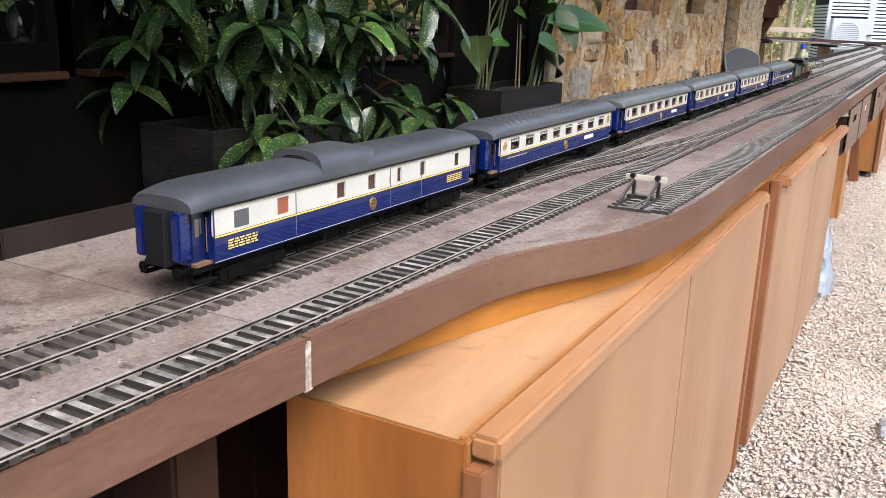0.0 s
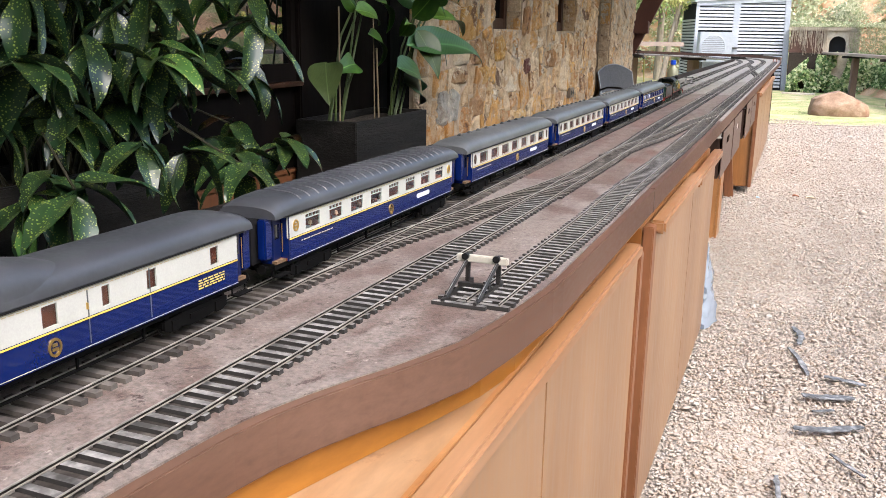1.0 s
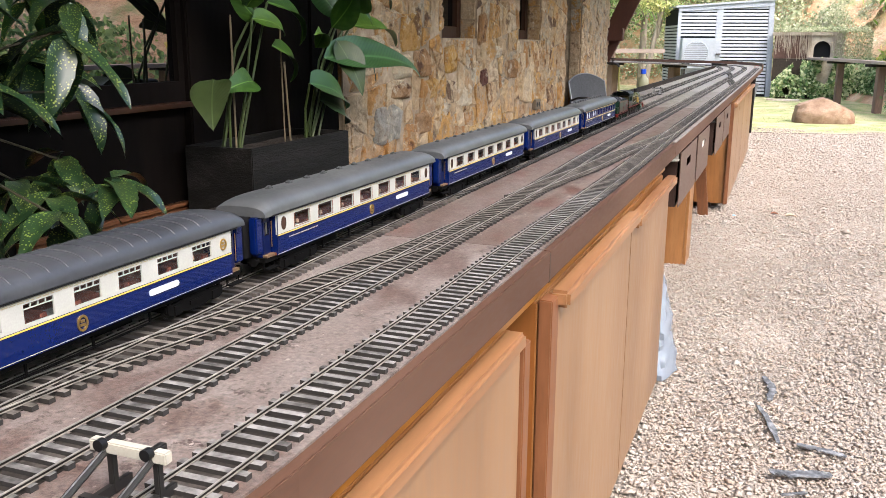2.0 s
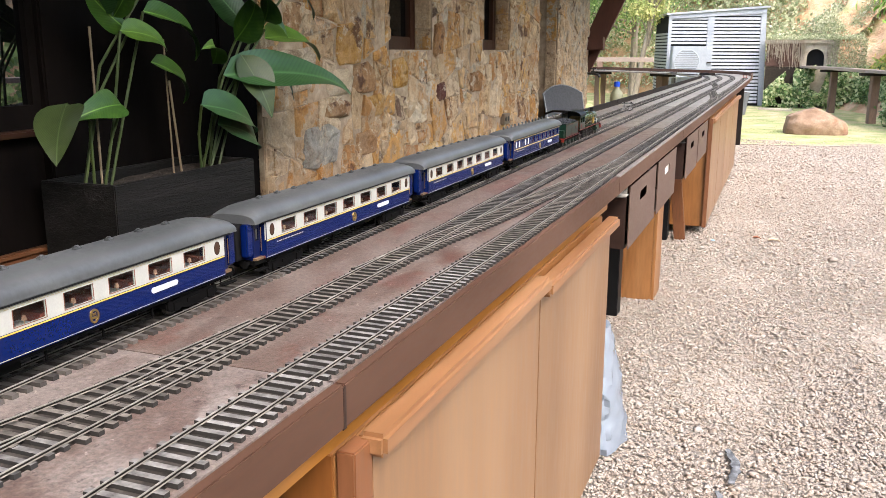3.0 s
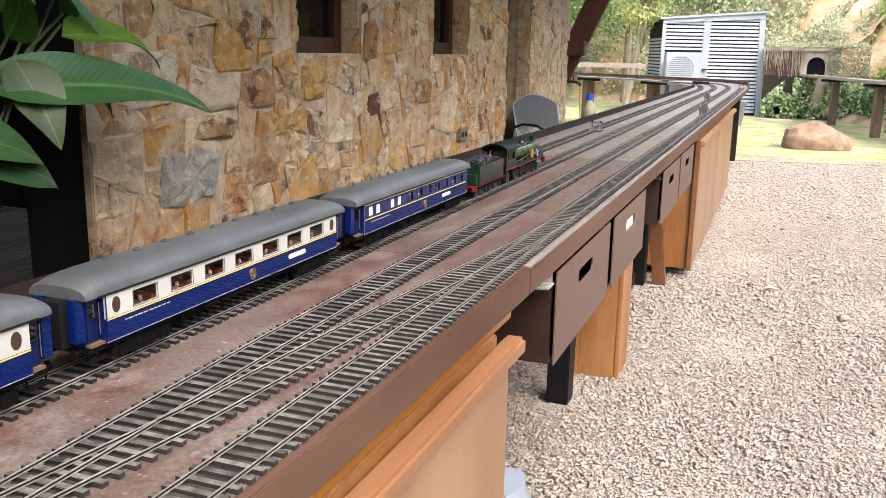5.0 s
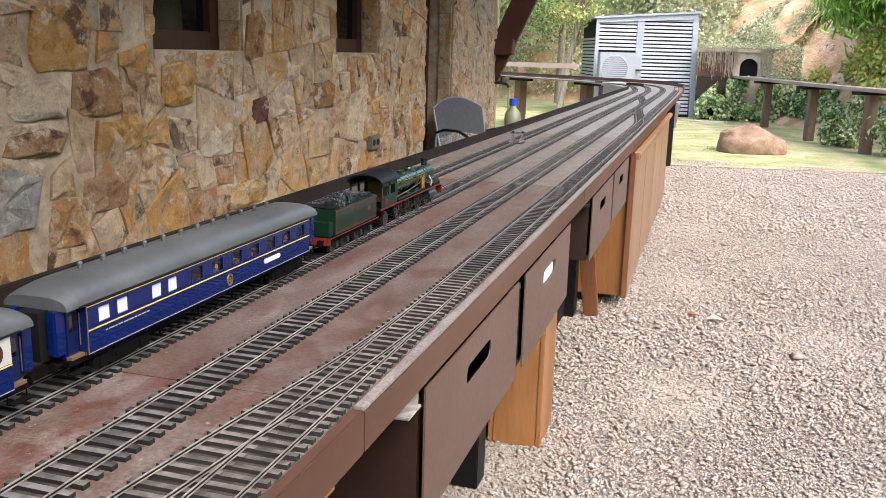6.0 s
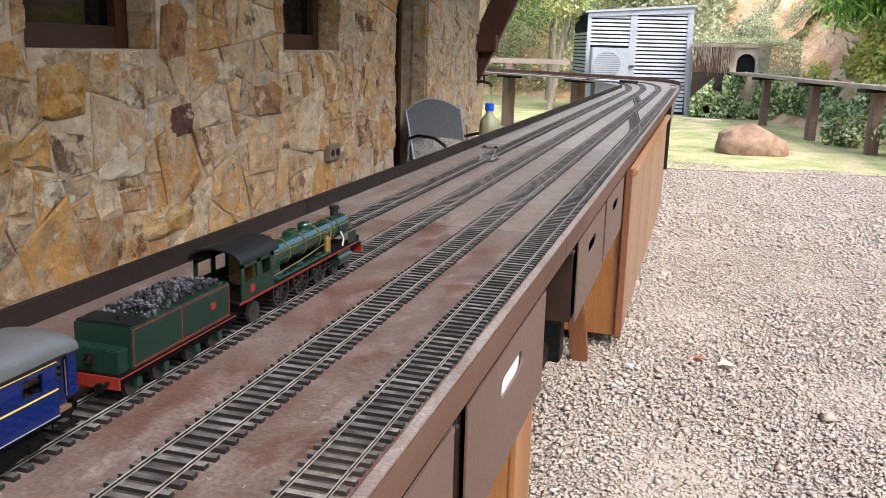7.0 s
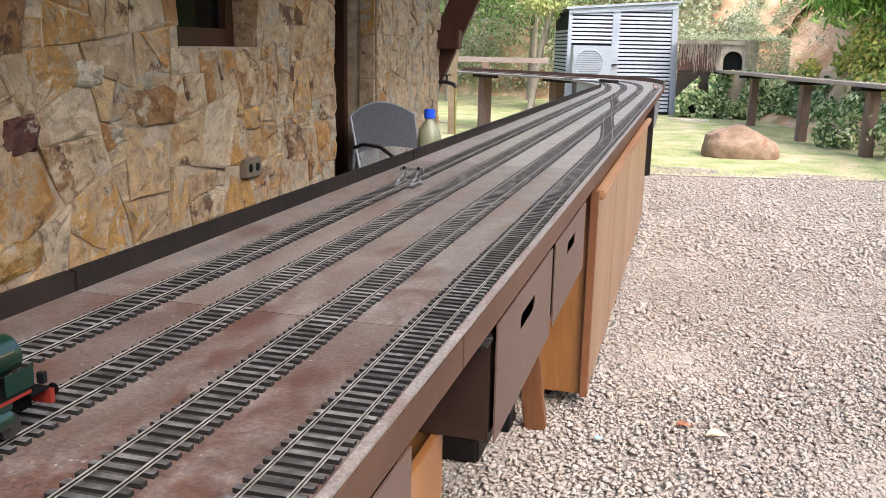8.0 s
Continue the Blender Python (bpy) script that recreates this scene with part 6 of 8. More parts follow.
for name, f0, m, lab in (("backrest", [f for f in fs if f[0] >= 3 * (n + 1)], M_mesh, "curved dark grey fabric back"), ("lower_mesh", [f for f in fs if f[0] < 3 * (n + 1)], M_seethrough, "open see-through mesh")):
    used = sorted({i for f in f0 for i in f})
    bk = part(name, Geo().add([vs[i] for i in used], [tuple(used.index(i) for i in f) for f in f0]), m, ch, lab)
    bk.modifiers.new("thick", "SOLIDIFY").thickness = 0.008
edge = [Vector(vs[i * (n + 1)]) for i in range(9)] + [Vector(vs[8 * (n + 1) + i]) for i in range(n + 1)] + [Vector(vs[(8 - i) * (n + 1) + n]) for i in range(9)]
M_paleframe = plain("pale_grey_tube", (0.22, 0.22, 0.22), 0.4, 0.3)
part("back_frame", Geo().tube(edge, 0.009, 7), M_paleframe, ch, smooth=True)
part("seat", Geo().box(-0.23, -0.22, 0.42, 0.23, 0.2, 0.435), M_mesh, ch, bevel=0.005)
for s in (-1, 1):
    part("arm", Geo().tube([(s * 0.235, 0.24, 0.62), (s * 0.26, 0.1, 0.655), (s * 0.27, -0.1, 0.66), (s * 0.265, -0.22, 0.62), (s * 0.255, -0.26, 0.5)], 0.011, 8), M_frame, ch, smooth=True)
    part("leg", Geo().tube([(s * 0.255, -0.26, 0.5), (s * 0.255, -0.27, 0.012)], 0.011, 8), M_frame, ch)
    part("leg", Geo().tube([(s * 0.235, 0.24, 0.62), (s * 0.235, 0.30, 0.012)], 0.011, 8), M_paleframe, ch)

M_jug = glass("cloudy_plastic", (0.24, 0.24, 0.15), 0.35)
M_jug.node_tree.nodes["Principled BSDF"].inputs["Transmission Weight"].default_value = 0.25
M_bluecap = plain("blue_plastic", (0.01, 0.06, 0.5), 0.35)
j = thing("water_bottle", "squat cloudy plastic bottle with a bright blue cap", "bottle", (-0.70, 7.87, 0.40))
prof = [(0.0, 0.0), (0.043, 0.0), (0.046, 0.02), (0.046, 0.46), (0.041, 0.495), (0.018, 0.525), (0.018, 0.545)]
g = Geo()
n = 20
vs = [(r * math.cos(2 * math.pi * i / n), r * math.sin(2 * math.pi * i / n), z) for r, z in prof[1:] for i in range(n)]
k = len(prof) - 1
g.add(vs, [(a * n + i, a * n + (i + 1) % n, (a + 1) * n + (i + 1) % n, (a + 1) * n + i) for a in range(k - 1) for i in range(n)] + [tuple(range(n - 1, -1, -1)), tuple(range((k - 1) * n, k * n))])
part("body", g, M_jug, j, smooth=True)
part("cap", Geo().cyl((0, 0, 0.537), (0, 0, 0.572), 0.022, 0.021, n=20), M_bluecap, j, "bright blue screw cap", bevel=0.002)
st = thing("side_stand", "low dark timber stand beside the board", "stand", (-0.72, 7.87, 0.0))
part("top", Geo().box(-0.09, -0.12, 0.36, 0.10, 0.12, 0.40), M_dark, st, bevel=0.004)
for sx in (-0.07, 0.08):
    for sy in (-0.1, 0.1):
        part("leg", Geo().box(sx - 0.018, sy - 0.018, 0.0, sx + 0.018, sy + 0.018, 0.36), M_dark, st)
tp = thing("garden_tap", "dark metal garden tap with a hanging yellow hose", "tap", (WALL + 0.02, 11.19, 0.94))
part("spout", Geo().tube([(-0.04, 0.0, 0), (0.04, 0.0, 0), (0.10, -0.02, -0.012), (0.12, -0.02, -0.04)], 0.014, 8), M_frame, tp, smooth=True)
part("handle", Geo().cyl((0.04, 0, 0.01), (0.04, 0, 0.05), 0.008, n=8).box(0.005, -0.008, 0.05, 0.075, 0.008, 0.06), M_frame, tp)
part("hose", Geo().tube([(0.12, -0.02, -0.04), (0.125, -0.05, -0.15), (0.15, -0.12, -0.32), (0.16, -0.2, -0.54)], 0.009, 7), plain("olive_hose", (0.3, 0.27, 0.06), 0.5), tp, "faded yellow-green hose", smooth=True)

# double power point on the stone
pp = thing("power_outlet", "weathered grey double power outlet on the stone wall", "power outlet", (WALL + 0.012, 8.115, 0.665))
M_outlet = plain("weathered_grey_plastic", (0.16, 0.12, 0.082), 0.6)
part("plate", Geo().box(-0.02, -0.075, -0.042, 0.012, 0.075, 0.042), M_outlet, pp, bevel=0.004)
for y in (-0.032, 0.032):
    part("socket", Geo().cyl((0.0121, y, 0), (0.0145, y, 0), 0.019, n=16), M_black, pp)

# clear plastic tub beside the cabinet
M_tub = glass("clear_blue_plastic", (0.27, 0.31, 0.37), 0.2)
M_tub.node_tree.nodes["Principled BSDF"].inputs["Transmission Weight"].default_value = 0.3
tb = thing("storage_bag", "crumpled pale blue plastic bag of pots against the cabinet end", "plastic bag", (-0.03, 4.1, 0.0))
g = Geo()
rng = random.Random(2)
n, rows = 30, 18
vs = []
for r in range(rows + 1):
    t = r / rows
    w = 0.095 * (1 - 0.55 * t ** 1.6)
    for i in range(n):
        a = 2 * math.pi * i / n
        k = 1 + 0.16 * noise.noise(Vector((3.1 * math.cos(a), 3.1 * math.sin(a), 9 * t))) + rng.uniform(-0.09, 0.09)
        vs.append((w * 0.75 * k * math.cos(a) - 0.03 * t, w * 1.5 * k * math.sin(a) + 0.02 * t, 0.36 * t))
g.add(vs, [(r * n + i, r * n + (i + 1) % n, (r + 1) * n + (i + 1) % n, (r + 1) * n + i) for r in range(rows) for i in range(n)] + [tuple(range(n - 1, -1, -1)), tuple(range(rows * n, rows * n + n))])
part("bag", g, M_tub, tb, smooth=True)

# ---- garden: shed, shelves on posts, rock, bank, trees ----
M_shed = mat("blue_grey_steel", [(0.27, 0.295, 0.34), (0.32, 0.345, 0.39), (0.37, 0.395, 0.43)], scale=2, fine=40, rough=0.4, bump=0.03)
M_slat = mat("pale_grey_slat", [(0.29, 0.312, 0.345), (0.36, 0.382, 0.415)], scale=2, fine=40, rough=0.45, bump=0.03)
M_slatgap = plain("shadow_grey_steel", (0.016, 0.017, 0.02), 0.8, spec=0.1)
sh = thing("garden_shed", "pale blue-grey slatted metal shed with a framed door", "shed", (-2.05, 21.6, 0.0), turn=17)
W, ZL, ZH, D = 2.07, 1.94, 2.10, 1.6
part("wall", Geo().prism([(0, 0), (W, 0), (W, ZH - 0.03), (0, ZL - 0.03)], "y", 0.05, D), M_slatgap, sh)
fr = Geo()
for x0, x1 in ((0, 0.07), (0.84, 0.98)):
    top = ZL + (ZH - ZL) * x0 / W - 0.03
    fr.box(x0, 0.0, 0, x1, 0.05, top)
fr.prism([(W - 0.03, 0), (W + 0.08, 0), (W, ZH - 0.03), (W - 0.11, ZH - 0.03)], "y", 0.0, 0.05)
fr.prism([(0, ZL - 0.08), (W, ZH - 0.12), (W, ZH), (0, ZL)], "y", -0.012, 0.05)
fr.box(0.07, 0.0, 1.14, 0.84, 0.05, 1.28)
part("frame", fr, M_shed, sh)
roof = Geo().prism([(-0.06, ZL), (W + 0.06, ZH), (W + 0.06, ZH + 0.04), (-0.06, ZL + 0.04)], "y", -0.05, D + 0.1)
part("roof", roof, M_shed, sh)
slat_l = finish("slat", Geo().box(0, -0.006, 0, 0.77, 0.012, 0.048, pose(0.07, 0.02, 0, -14, 0, 0)), M_slat)
slat_r = finish("slat", Geo().box(0, -0.006, 0, W - 0.06 - 0.98, 0.012, 0.048, pose(0.98, 0.02, 0, -12, 0, 0)), M_slat)
slat_s = finish("slat", Geo().box(-0.012, 0.05, 0, 0.012, D, 0.045), M_slat)
for k in range(26):
    z = 0.06 + 0.0745 * k
    if 1.27 < z < 1.88:
        ob = new("slat", slat_l)
        ob.parent, ob.location = sh, (0, 0, z)
    if z < 1.95:
        ob = new("slat", slat_r)
        ob.parent, ob.location = sh, (0, 0, z)
for k in range(22):
    ob = new("slat", slat_s)
    ob.parent, ob.location = sh, (-0.005, 0, 0.05 + 0.07 * k)
part("door_panel", Geo().box(0.07, 0.01, 0.1, 0.84, 0.048, 1.138), M_shed, sh)
part("handle", Geo().box(0.86, -0.05, 0.92, 0.96, -0.02, 0.95).box(0.87, -0.02, 0.92, 0.89, 0.01, 0.95), M_frame, sh)
M_fanwell = plain("mid_grey_fan_well", (0.17, 0.18, 0.195), 0.6)
ac = thing("air_conditioner", "pale grey outdoor air-conditioner unit with round fan grille", "air conditioner", (-1.54, 21.27, 0.62), turn=17)
part("case", Geo().box(-0.36, -0.02, 0, 0.36, 0.28, 0.66), plain("pale_grey_steel_case", (0.3, 0.325, 0.36), 0.45), ac, bevel=0.015)
g = Geo()
g.tube([(-0.06 + 0.265 * math.cos(2 * math.pi * i / 28), -0.03, 0.33 + 0.265 * math.sin(2 * math.pi * i / 28)) for i in range(29)], 0.012, 6)
for k in range(-6, 7):
    w = math.sqrt(0.26 ** 2 - (0.04 * k) ** 2)
    g.box(-0.06 - w, -0.034, 0.33 + 0.04 * k - 0.012, -0.06 + w, -0.026, 0.33 + 0.04 * k + 0.012)
part("fan_grille", g, M_shed, ac)
part("fan_well", Geo().cyl((-0.06, -0.021, 0.33), (-0.06, -0.024, 0.33), 0.255, n=28), M_fanwell, ac)
part("bracket", Geo().box(-0.3, 0, -0.62, -0.26, 0.26, 0), M_frame, ac)
part("bracket", Geo().box(0.26, 0, -0.62, 0.3, 0.26, 0), M_frame, ac)

M_shelf = mat("weathered_grey_brown_timber", [(0.2, 0.15, 0.12), (0.29, 0.225, 0.185), (0.37, 0.3, 0.255)], scale=3, fine=50, rough=0.75, stretch=(0.3, 1, 1))
M_post = mat("weathered_brown_post", [(0.11, 0.066, 0.046), (0.175, 0.112, 0.082), (0.25, 0.175, 0.13)], scale=3, fine=50, rough=0.8, stretch=(1, 1, 0.2))


def post(x, y, h, w=0.16, turn=0.0):
    p = thing("shelf_post", "weathered brown square timber post with a short bearer on the lawn", "post", (x, y, 0.0), group="posts under the shelves", turn=turn)
    part("post", Geo().box(-w / 2, -w / 2, -0.02, w / 2, w / 2, h - 0.045), M_post, p, bevel=0.006)
    part("bearer", Geo().box(-0.26, -0.05, h - 0.045, 0.26, 0.05, h), M_dark, p, bevel=0.004)


RIGHT = [(0.85, 22.0), (1.26, 20.5), (1.80, 17.95), (2.35, 16.25), (3.0, 14.2), (3.9, 10.5), (4.1, 6.0), (4.1, 0.0)]
shelf = thing("railway_shelf", "weathered grey-brown timber railway shelf along the garden bank", "shelf")
for (xa, ya), (xb, yb) in zip(RIGHT, RIGHT[1:]):
    L = math.hypot(xb - xa, yb - ya)
    a = math.degrees(math.atan2(yb - ya, xb - xa))
    part("plank", Geo().box(-0.01, -0.16, 0.0, L + 0.01, 0.16, 0.05), M_shelf, shelf, bevel=0.006).matrix_basis = pose(xa, ya, 0.835, 0, 0, a)
for x, y, w, a in ((1.30, 20.4, 0.12, -75), (1.82, 17.9, 0.125, -72), (2.38, 16.2, 0.13, -72), (3.0, 14.2, 0.16, -75), (3.45, 12.4, 0.16, -75), (3.9, 10.4, 0.16, -85), (4.08, 8.0, 0.16, -90), (4.1, 5.5, 0.16, -90), (4.1, 3.0, 0.16, -90)):
    post(x, y, 0.835, w, a - 90)
post(-2.75, 17.75, 0.81, 0.15, -40)
post(-1.5, 16.7, 0.81, 0.15, -40)
pv = thing("veranda_post", "pale slender timber veranda post behind the shelf", "post", (-2.95, 16.6, 0.0))
part("post", Geo().box(-0.05, -0.05, -0.02, 0.05, 0.05, 2.5), M_cane, pv, bevel=0.004)
fence = thing("rail_fence", "weathered timber rail fence at the back of the lawn", "fence", (0, 0, 0))
part("rail", Geo().box(-6.0, 18.4, 0.98, -1.9, 18.48, 1.06), M_shelf, fence)
for x in (-5.5, -4.2, -2.9):
    part("post", Geo().box(x - 0.05, 18.38, -0.02, x + 0.05, 18.5, 0.98), M_post, fence)
wb = thing("white_board", "white painted board lying on the curved shelf", "board", (-0.82, 15.15, TOP + 0.012), turn=-35)
part("sheet", Geo().box(-0.28, -0.10, 0, 0.28, 0.10, 0.012), M_white, wb, bevel=0.003)
bl = thing("dark_plank", "short dark plank beside the white board", "plank", (-0.62, 14.62, TOP + 0.012), turn=-50)
part("plank", Geo().box(-0.12, -0.05, 0, 0.12, 0.05, 0.03), M_dark, bl, bevel=0.003)
pt = thing("garden_tub", "large blue-grey garden tub on the lawn beside the shed", "tub", (-0.5, 19.2, 0.0))
M_tubgrey = mat("blue_grey_cement", [(0.1, 0.11, 0.125), (0.15, 0.16, 0.18), (0.2, 0.21, 0.23)], scale=6, fine=60, rough=0.85, bump=0.2)
part("tub", Geo().cyl((0, 0, 0), (0, 0, 0.36), 0.26, 0.31, n=24), M_tubgrey, pt, smooth=True)
part("rim", Geo().cyl((0, 0, 0.36), (0, 0, 0.42), 0.325, 0.325, n=24), M_tubgrey, pt, bevel=0.01)
part("soil", Geo().cyl((0, 0, 0.4203), (0, 0, 0.425), 0.28, 0.27, n=20), M_soil, pt)

# tufts of grass on the lawn
def grass(n, seed):
    rng = np.random.default_rng(seed)
    x, y = rng.uniform(-6, 4.2, n), 13.7 + 9.5 * rng.uniform(0, 1, n) ** 1.4
    keep = np.array([noise.noise(Vector((a * 1.1, b * 1.1, 4))) + 0.5 * c > 0.12 for a, b, c in zip(x, y, rng.uniform(-1, 1, n))]) & (y > 13.62 + 0.24 * np.maximum(x - 0.25, 0))
    x, y = x[keep], y[keep]
    n = len(x)
    a = rng.uniform(0, 2 * np.pi, n)
    h, w = rng.uniform(0.006, 0.024, n), rng.uniform(0.0015, 0.004, n)
    dx, dy = np.cos(a) * w, np.sin(a) * w
    lx, ly = rng.normal(0, 0.02, n), rng.normal(0, 0.02, n)
    V = np.stack([np.stack([x - dx, y - dy, 0 * x - 0.002], 1), np.stack([x + dx, y + dy, 0 * x - 0.002], 1), np.stack([x + lx, y + ly, h], 1)], 1).reshape(-1, 3)
    me = bpy.data.meshes.new("grass")
    me.from_pydata(V.tolist(), [], np.arange(3 * n).reshape(-1, 3).tolist())
    me.materials.append(mat("grass_blade", [(0.24, 0.29, 0.1), (0.34, 0.37, 0.17), (0.48, 0.43, 0.26)], scale=1.5, fine=30, rough=0.6, island=0.7, bump=0, thin=0.35))
    tagged(new("grass", me), "short uneven green and straw grass of the lawn", "grass", kind="stuff")


grass(70000, 12)

# sandstone boulder
rk = bmesh.new()
bmesh.ops.create_icosphere(rk, subdivisions=5, radius=1.0)
for v in rk.verts:
    p = v.co.copy()
    k = 1 + 0.16 * noise.noise(p * 1.3 + Vector((3, 1, 7))) + 0.05 * noise.noise(p * 4) + 0.02 * noise.noise(p * 11)
    v.co = Vector((p.x * 0.43, p.y * 0.30, max(p.z, -0.35) * 0.32)) * k
    # split faces
    for nx, ny, nz, d in ((-0.97, -0.1, 0.2, 0.335), (-0.3, 0.0, 0.95, 0.215), (0.44, 0.0, 0.9, 0.215), (0.0, -0.75, 0.66, 0.255), (0.9, -0.3, 0.3, 0.375)):
        over = v.co.x * nx + v.co.y * ny + v.co.z * nz - d - 0.012 * noise.noise(p * 5)
        if over > 0:
            v.co -= Vector((nx, ny, nz)) * over * 0.85
    v.co = Vector((v.co.x * 1.1, v.co.y * 1.05, (v.co.z + 0.10) * 1.1))
me = bpy.data.meshes.new("boulder")
rk.to_mesh(me)
rk.free()
me.shade_smooth()
me.materials.append(mat("sandstone_boulder", [(0.16, 0.095, 0.058), (0.25, 0.165, 0.11), (0.34, 0.24, 0.168)], scale=4, fine=40, rough=0.9, bump=0.7, depth=0.012, spots=(0.2, 0.1, 0.06), spot_scale=3, spot_at=0.62))
rock = tagged(new("boulder", me), "large rounded orange-brown sandstone boulder on the lawn", "boulder")
rock.location = (0.86, 15.55, 0.0)


# bank: an earthen slope behind the shelf
BASE = [(-9.0, 27.0), (-4.0, 26.6), (0.1, 24.4), (0.6, 22.4), (1.4, 21.9), (1.9, 20.5), (2.4, 18.2), (2.95, 16.6), (3.7, 14.3), (4.5, 10.5), (4.75, 6.0), (4.75, 0.0), (4.75, -8.0)]


def bank_point(s, t):
    """A point of the bank: s along its foot (0 to 1), t up its slope (0 to 1), and the way out of the slope."""
    u = s * (len(BASE) - 1)
    i = min(int(u), len(BASE) - 2)
    a, b = Vector(BASE[i]), Vector(BASE[i + 1])
    p = a.lerp(b, u - i)
    d = (b - a).normalized()
    out = Vector((-d.y, d.x))
    out = out if out.dot(p - Vector((-2, 8))) > 0 else -out
    hgt = (3.6 if p.y > 15 else 3.6 - 1.9 * min(1, (15 - p.y) / 4)) * t ** 0.8
    run = 0.25 + 3.4 * t ** 1.3
    q = Vector((p.x + out.x * run * (t > 0), p.y + out.y * run * (t > 0), hgt))
    k = noise.noise(q * 0.6) * 0.5 + noise.noise(q * 1.9) * 0.18
    q += Vector((-out.x, -out.y, 0.35)) * k * min(1, t * 3)
    return q, Vector((-out.x * 0.75, -out.y * 0.75, 0.65))


g = Geo()
ns, ntt = 150, 22
vs = [tuple(bank_point(i / ns, j / ntt)[0]) for i in range(ns + 1) for j in range(ntt + 1)]
w = ntt + 1
g.add(vs, [(i * w + j, i * w + j + 1, (i + 1) * w + j + 1, (i + 1) * w + j) for i in range(ns) for j in range(ntt)])
solid("bank", g, M_earth, "steep clay bank with patches of moss and creeper", "bank", "structure", smooth=True)

M_ivy = mat("ivy_leaf", [(0.09, 0.17, 0.05), (0.27, 0.38, 0.13), (0.6, 0.63, 0.36)], scale=2, fine=30, rough=0.38, island=0.9, bump=0, thin=0.3)
M_treeleaf = mat("tree_leaf", [(0.156, 0.26, 0.091), (0.286, 0.429, 0.156), (0.494, 0.624, 0.26)], scale=0.8, fine=20, rough=0.55, island=0.7, bump=0, thin=0.45)
M_treelit = mat("sunlit_vine_leaf", [(0.3, 0.36, 0.12), (0.5, 0.54, 0.2), (0.68, 0.64, 0.3)], scale=0.8, fine=20, rough=0.55, island=0.8, bump=0, thin=0.45)
M_grey_green = mat("grey_green_scrub", [(0.3, 0.35, 0.188), (0.475, 0.512, 0.312), (0.65, 0.625, 0.45)], scale=0.8, fine=20, rough=0.7, island=0.8, bump=0, thin=0.35)
M_yellowleaf = mat("yellow_green_creeper", [(0.33, 0.418, 0.099), (0.572, 0.594, 0.154), (0.726, 0.594, 0.176)], scale=0.8, fine=20, rough=0.6, island=0.8, bump=0, thin=0.4)
M_bamboo = mat("bright_bamboo_leaf", [(0.182, 0.351, 0.052), (0.351, 0.572, 0.104), (0.572, 0.78, 0.221)], scale=0.8, fine=20, rough=0.45, island=0.8, bump=0, thin=0.4)
M_bark = mat("pale_bark", [(0.16, 0.13, 0.1), (0.26, 0.22, 0.17), (0.36, 0.31, 0.25)], scale=5, fine=40, rough=0.9, stretch=(1, 1, 0.3), bump=0.5, depth=0.01)


def leaf_cloud(name, pts, norms, size, m, seed=1, narrow=0.6, droop=0.0):
    """Many small bent leaves at pts, turned about norms, in one mesh."""
    rng = np.random.default_rng(seed)
    n = len(pts)
    P = np.asarray(pts, float)
    N = np.asarray(norms, float) + rng.normal(0, 0.55, (n, 3))
    N /= np.linalg.norm(N, axis=1, keepdims=True) + 1e-9
    T = rng.normal(0, 1, (n, 3))
    T[:, 2] -= droop * 2
    T -= (T * N).sum(1, keepdims=True) * N
    T /= np.linalg.norm(T, axis=1, keepdims=True) + 1e-9
    B = np.cross(N, T)
    s = size * rng.uniform(0.55, 1.35, (n, 1))
    V = np.stack([P - T * s * 0.5, P + B * s * narrow * 0.5 + N * s * 0.08, P + T * s * 0.5 - N * s * 0.12, P - B * s * narrow * 0.5 + N * s * 0.08], 1).reshape(-1, 3)
    k = np.arange(n)[:, None] * 4
    F = np.concatenate([k + [0, 1, 2], k + [0, 2, 3]], 1).reshape(-1, 3)
    me = bpy.data.meshes.new(name)
    me.vertices.add(len(V))
    me.vertices.foreach_set("co", V.astype(np.float32).ravel())
    me.loops.add(F.size)
    me.loops.foreach_set("vertex_index", F.astype(np.int32).ravel())
    me.polygons.add(len(F))
    me.polygons.foreach_set("loop_start", np.arange(0, F.size, 3, dtype=np.int32))
    me.update(calc_edges=True)
    me.materials.append(m)
    return new(name, me)


def cover(name, n, s0, s1, t0, t1, size, m, label, seed, lift=0.06, thresh=-0.1, droop=0.5, freq=0.9, narrow=0.7):
    rng = random.Random(seed)
    pts, nrm = [], []
    while len(pts) < n:
        p, nn = bank_point(rng.uniform(s0, s1), rng.uniform(t0, t1))
        if noise.noise(p * freq + Vector((seed, 0, 0))) < thresh:
            continue
        pts.append(p + nn * rng.uniform(0.0, lift) + Vector((rng.gauss(0, 0.03), rng.gauss(0, 0.03), rng.gauss(0, 0.03))))
        nrm.append(nn)
    tagged(leaf_cloud(name, pts, nrm, size, m, seed, narrow, droop), label, "creeper", kind="stuff")


cover("ivy", 15000, 0.24, 0.72, 0.01, 0.15, 0.08, M_ivy, "green ivy trailing over the foot of the bank", 3, 0.16, -0.12, freq=1.4)
cover("hedge_leaves", 26000, 0.0, 0.19, 0.0, 0.95, 0.1, M_grey_green, "mixed green hedge over the far bank", 15, 0.5, -0.6)
cover("scrub", 15000, 0.15, 0.45, 0.30, 1.0, 0.08, M_grey_green, "dry grey-green scrub on the upper bank", 5, 0.35, -0.05, narrow=0.35)
cover("yellow_creeper", 9000, 0.36, 0.72, 0.12, 0.42, 0.085, M_yellowleaf, "yellowing creeper patches on the clay bank", 8, 0.2, 0.04)
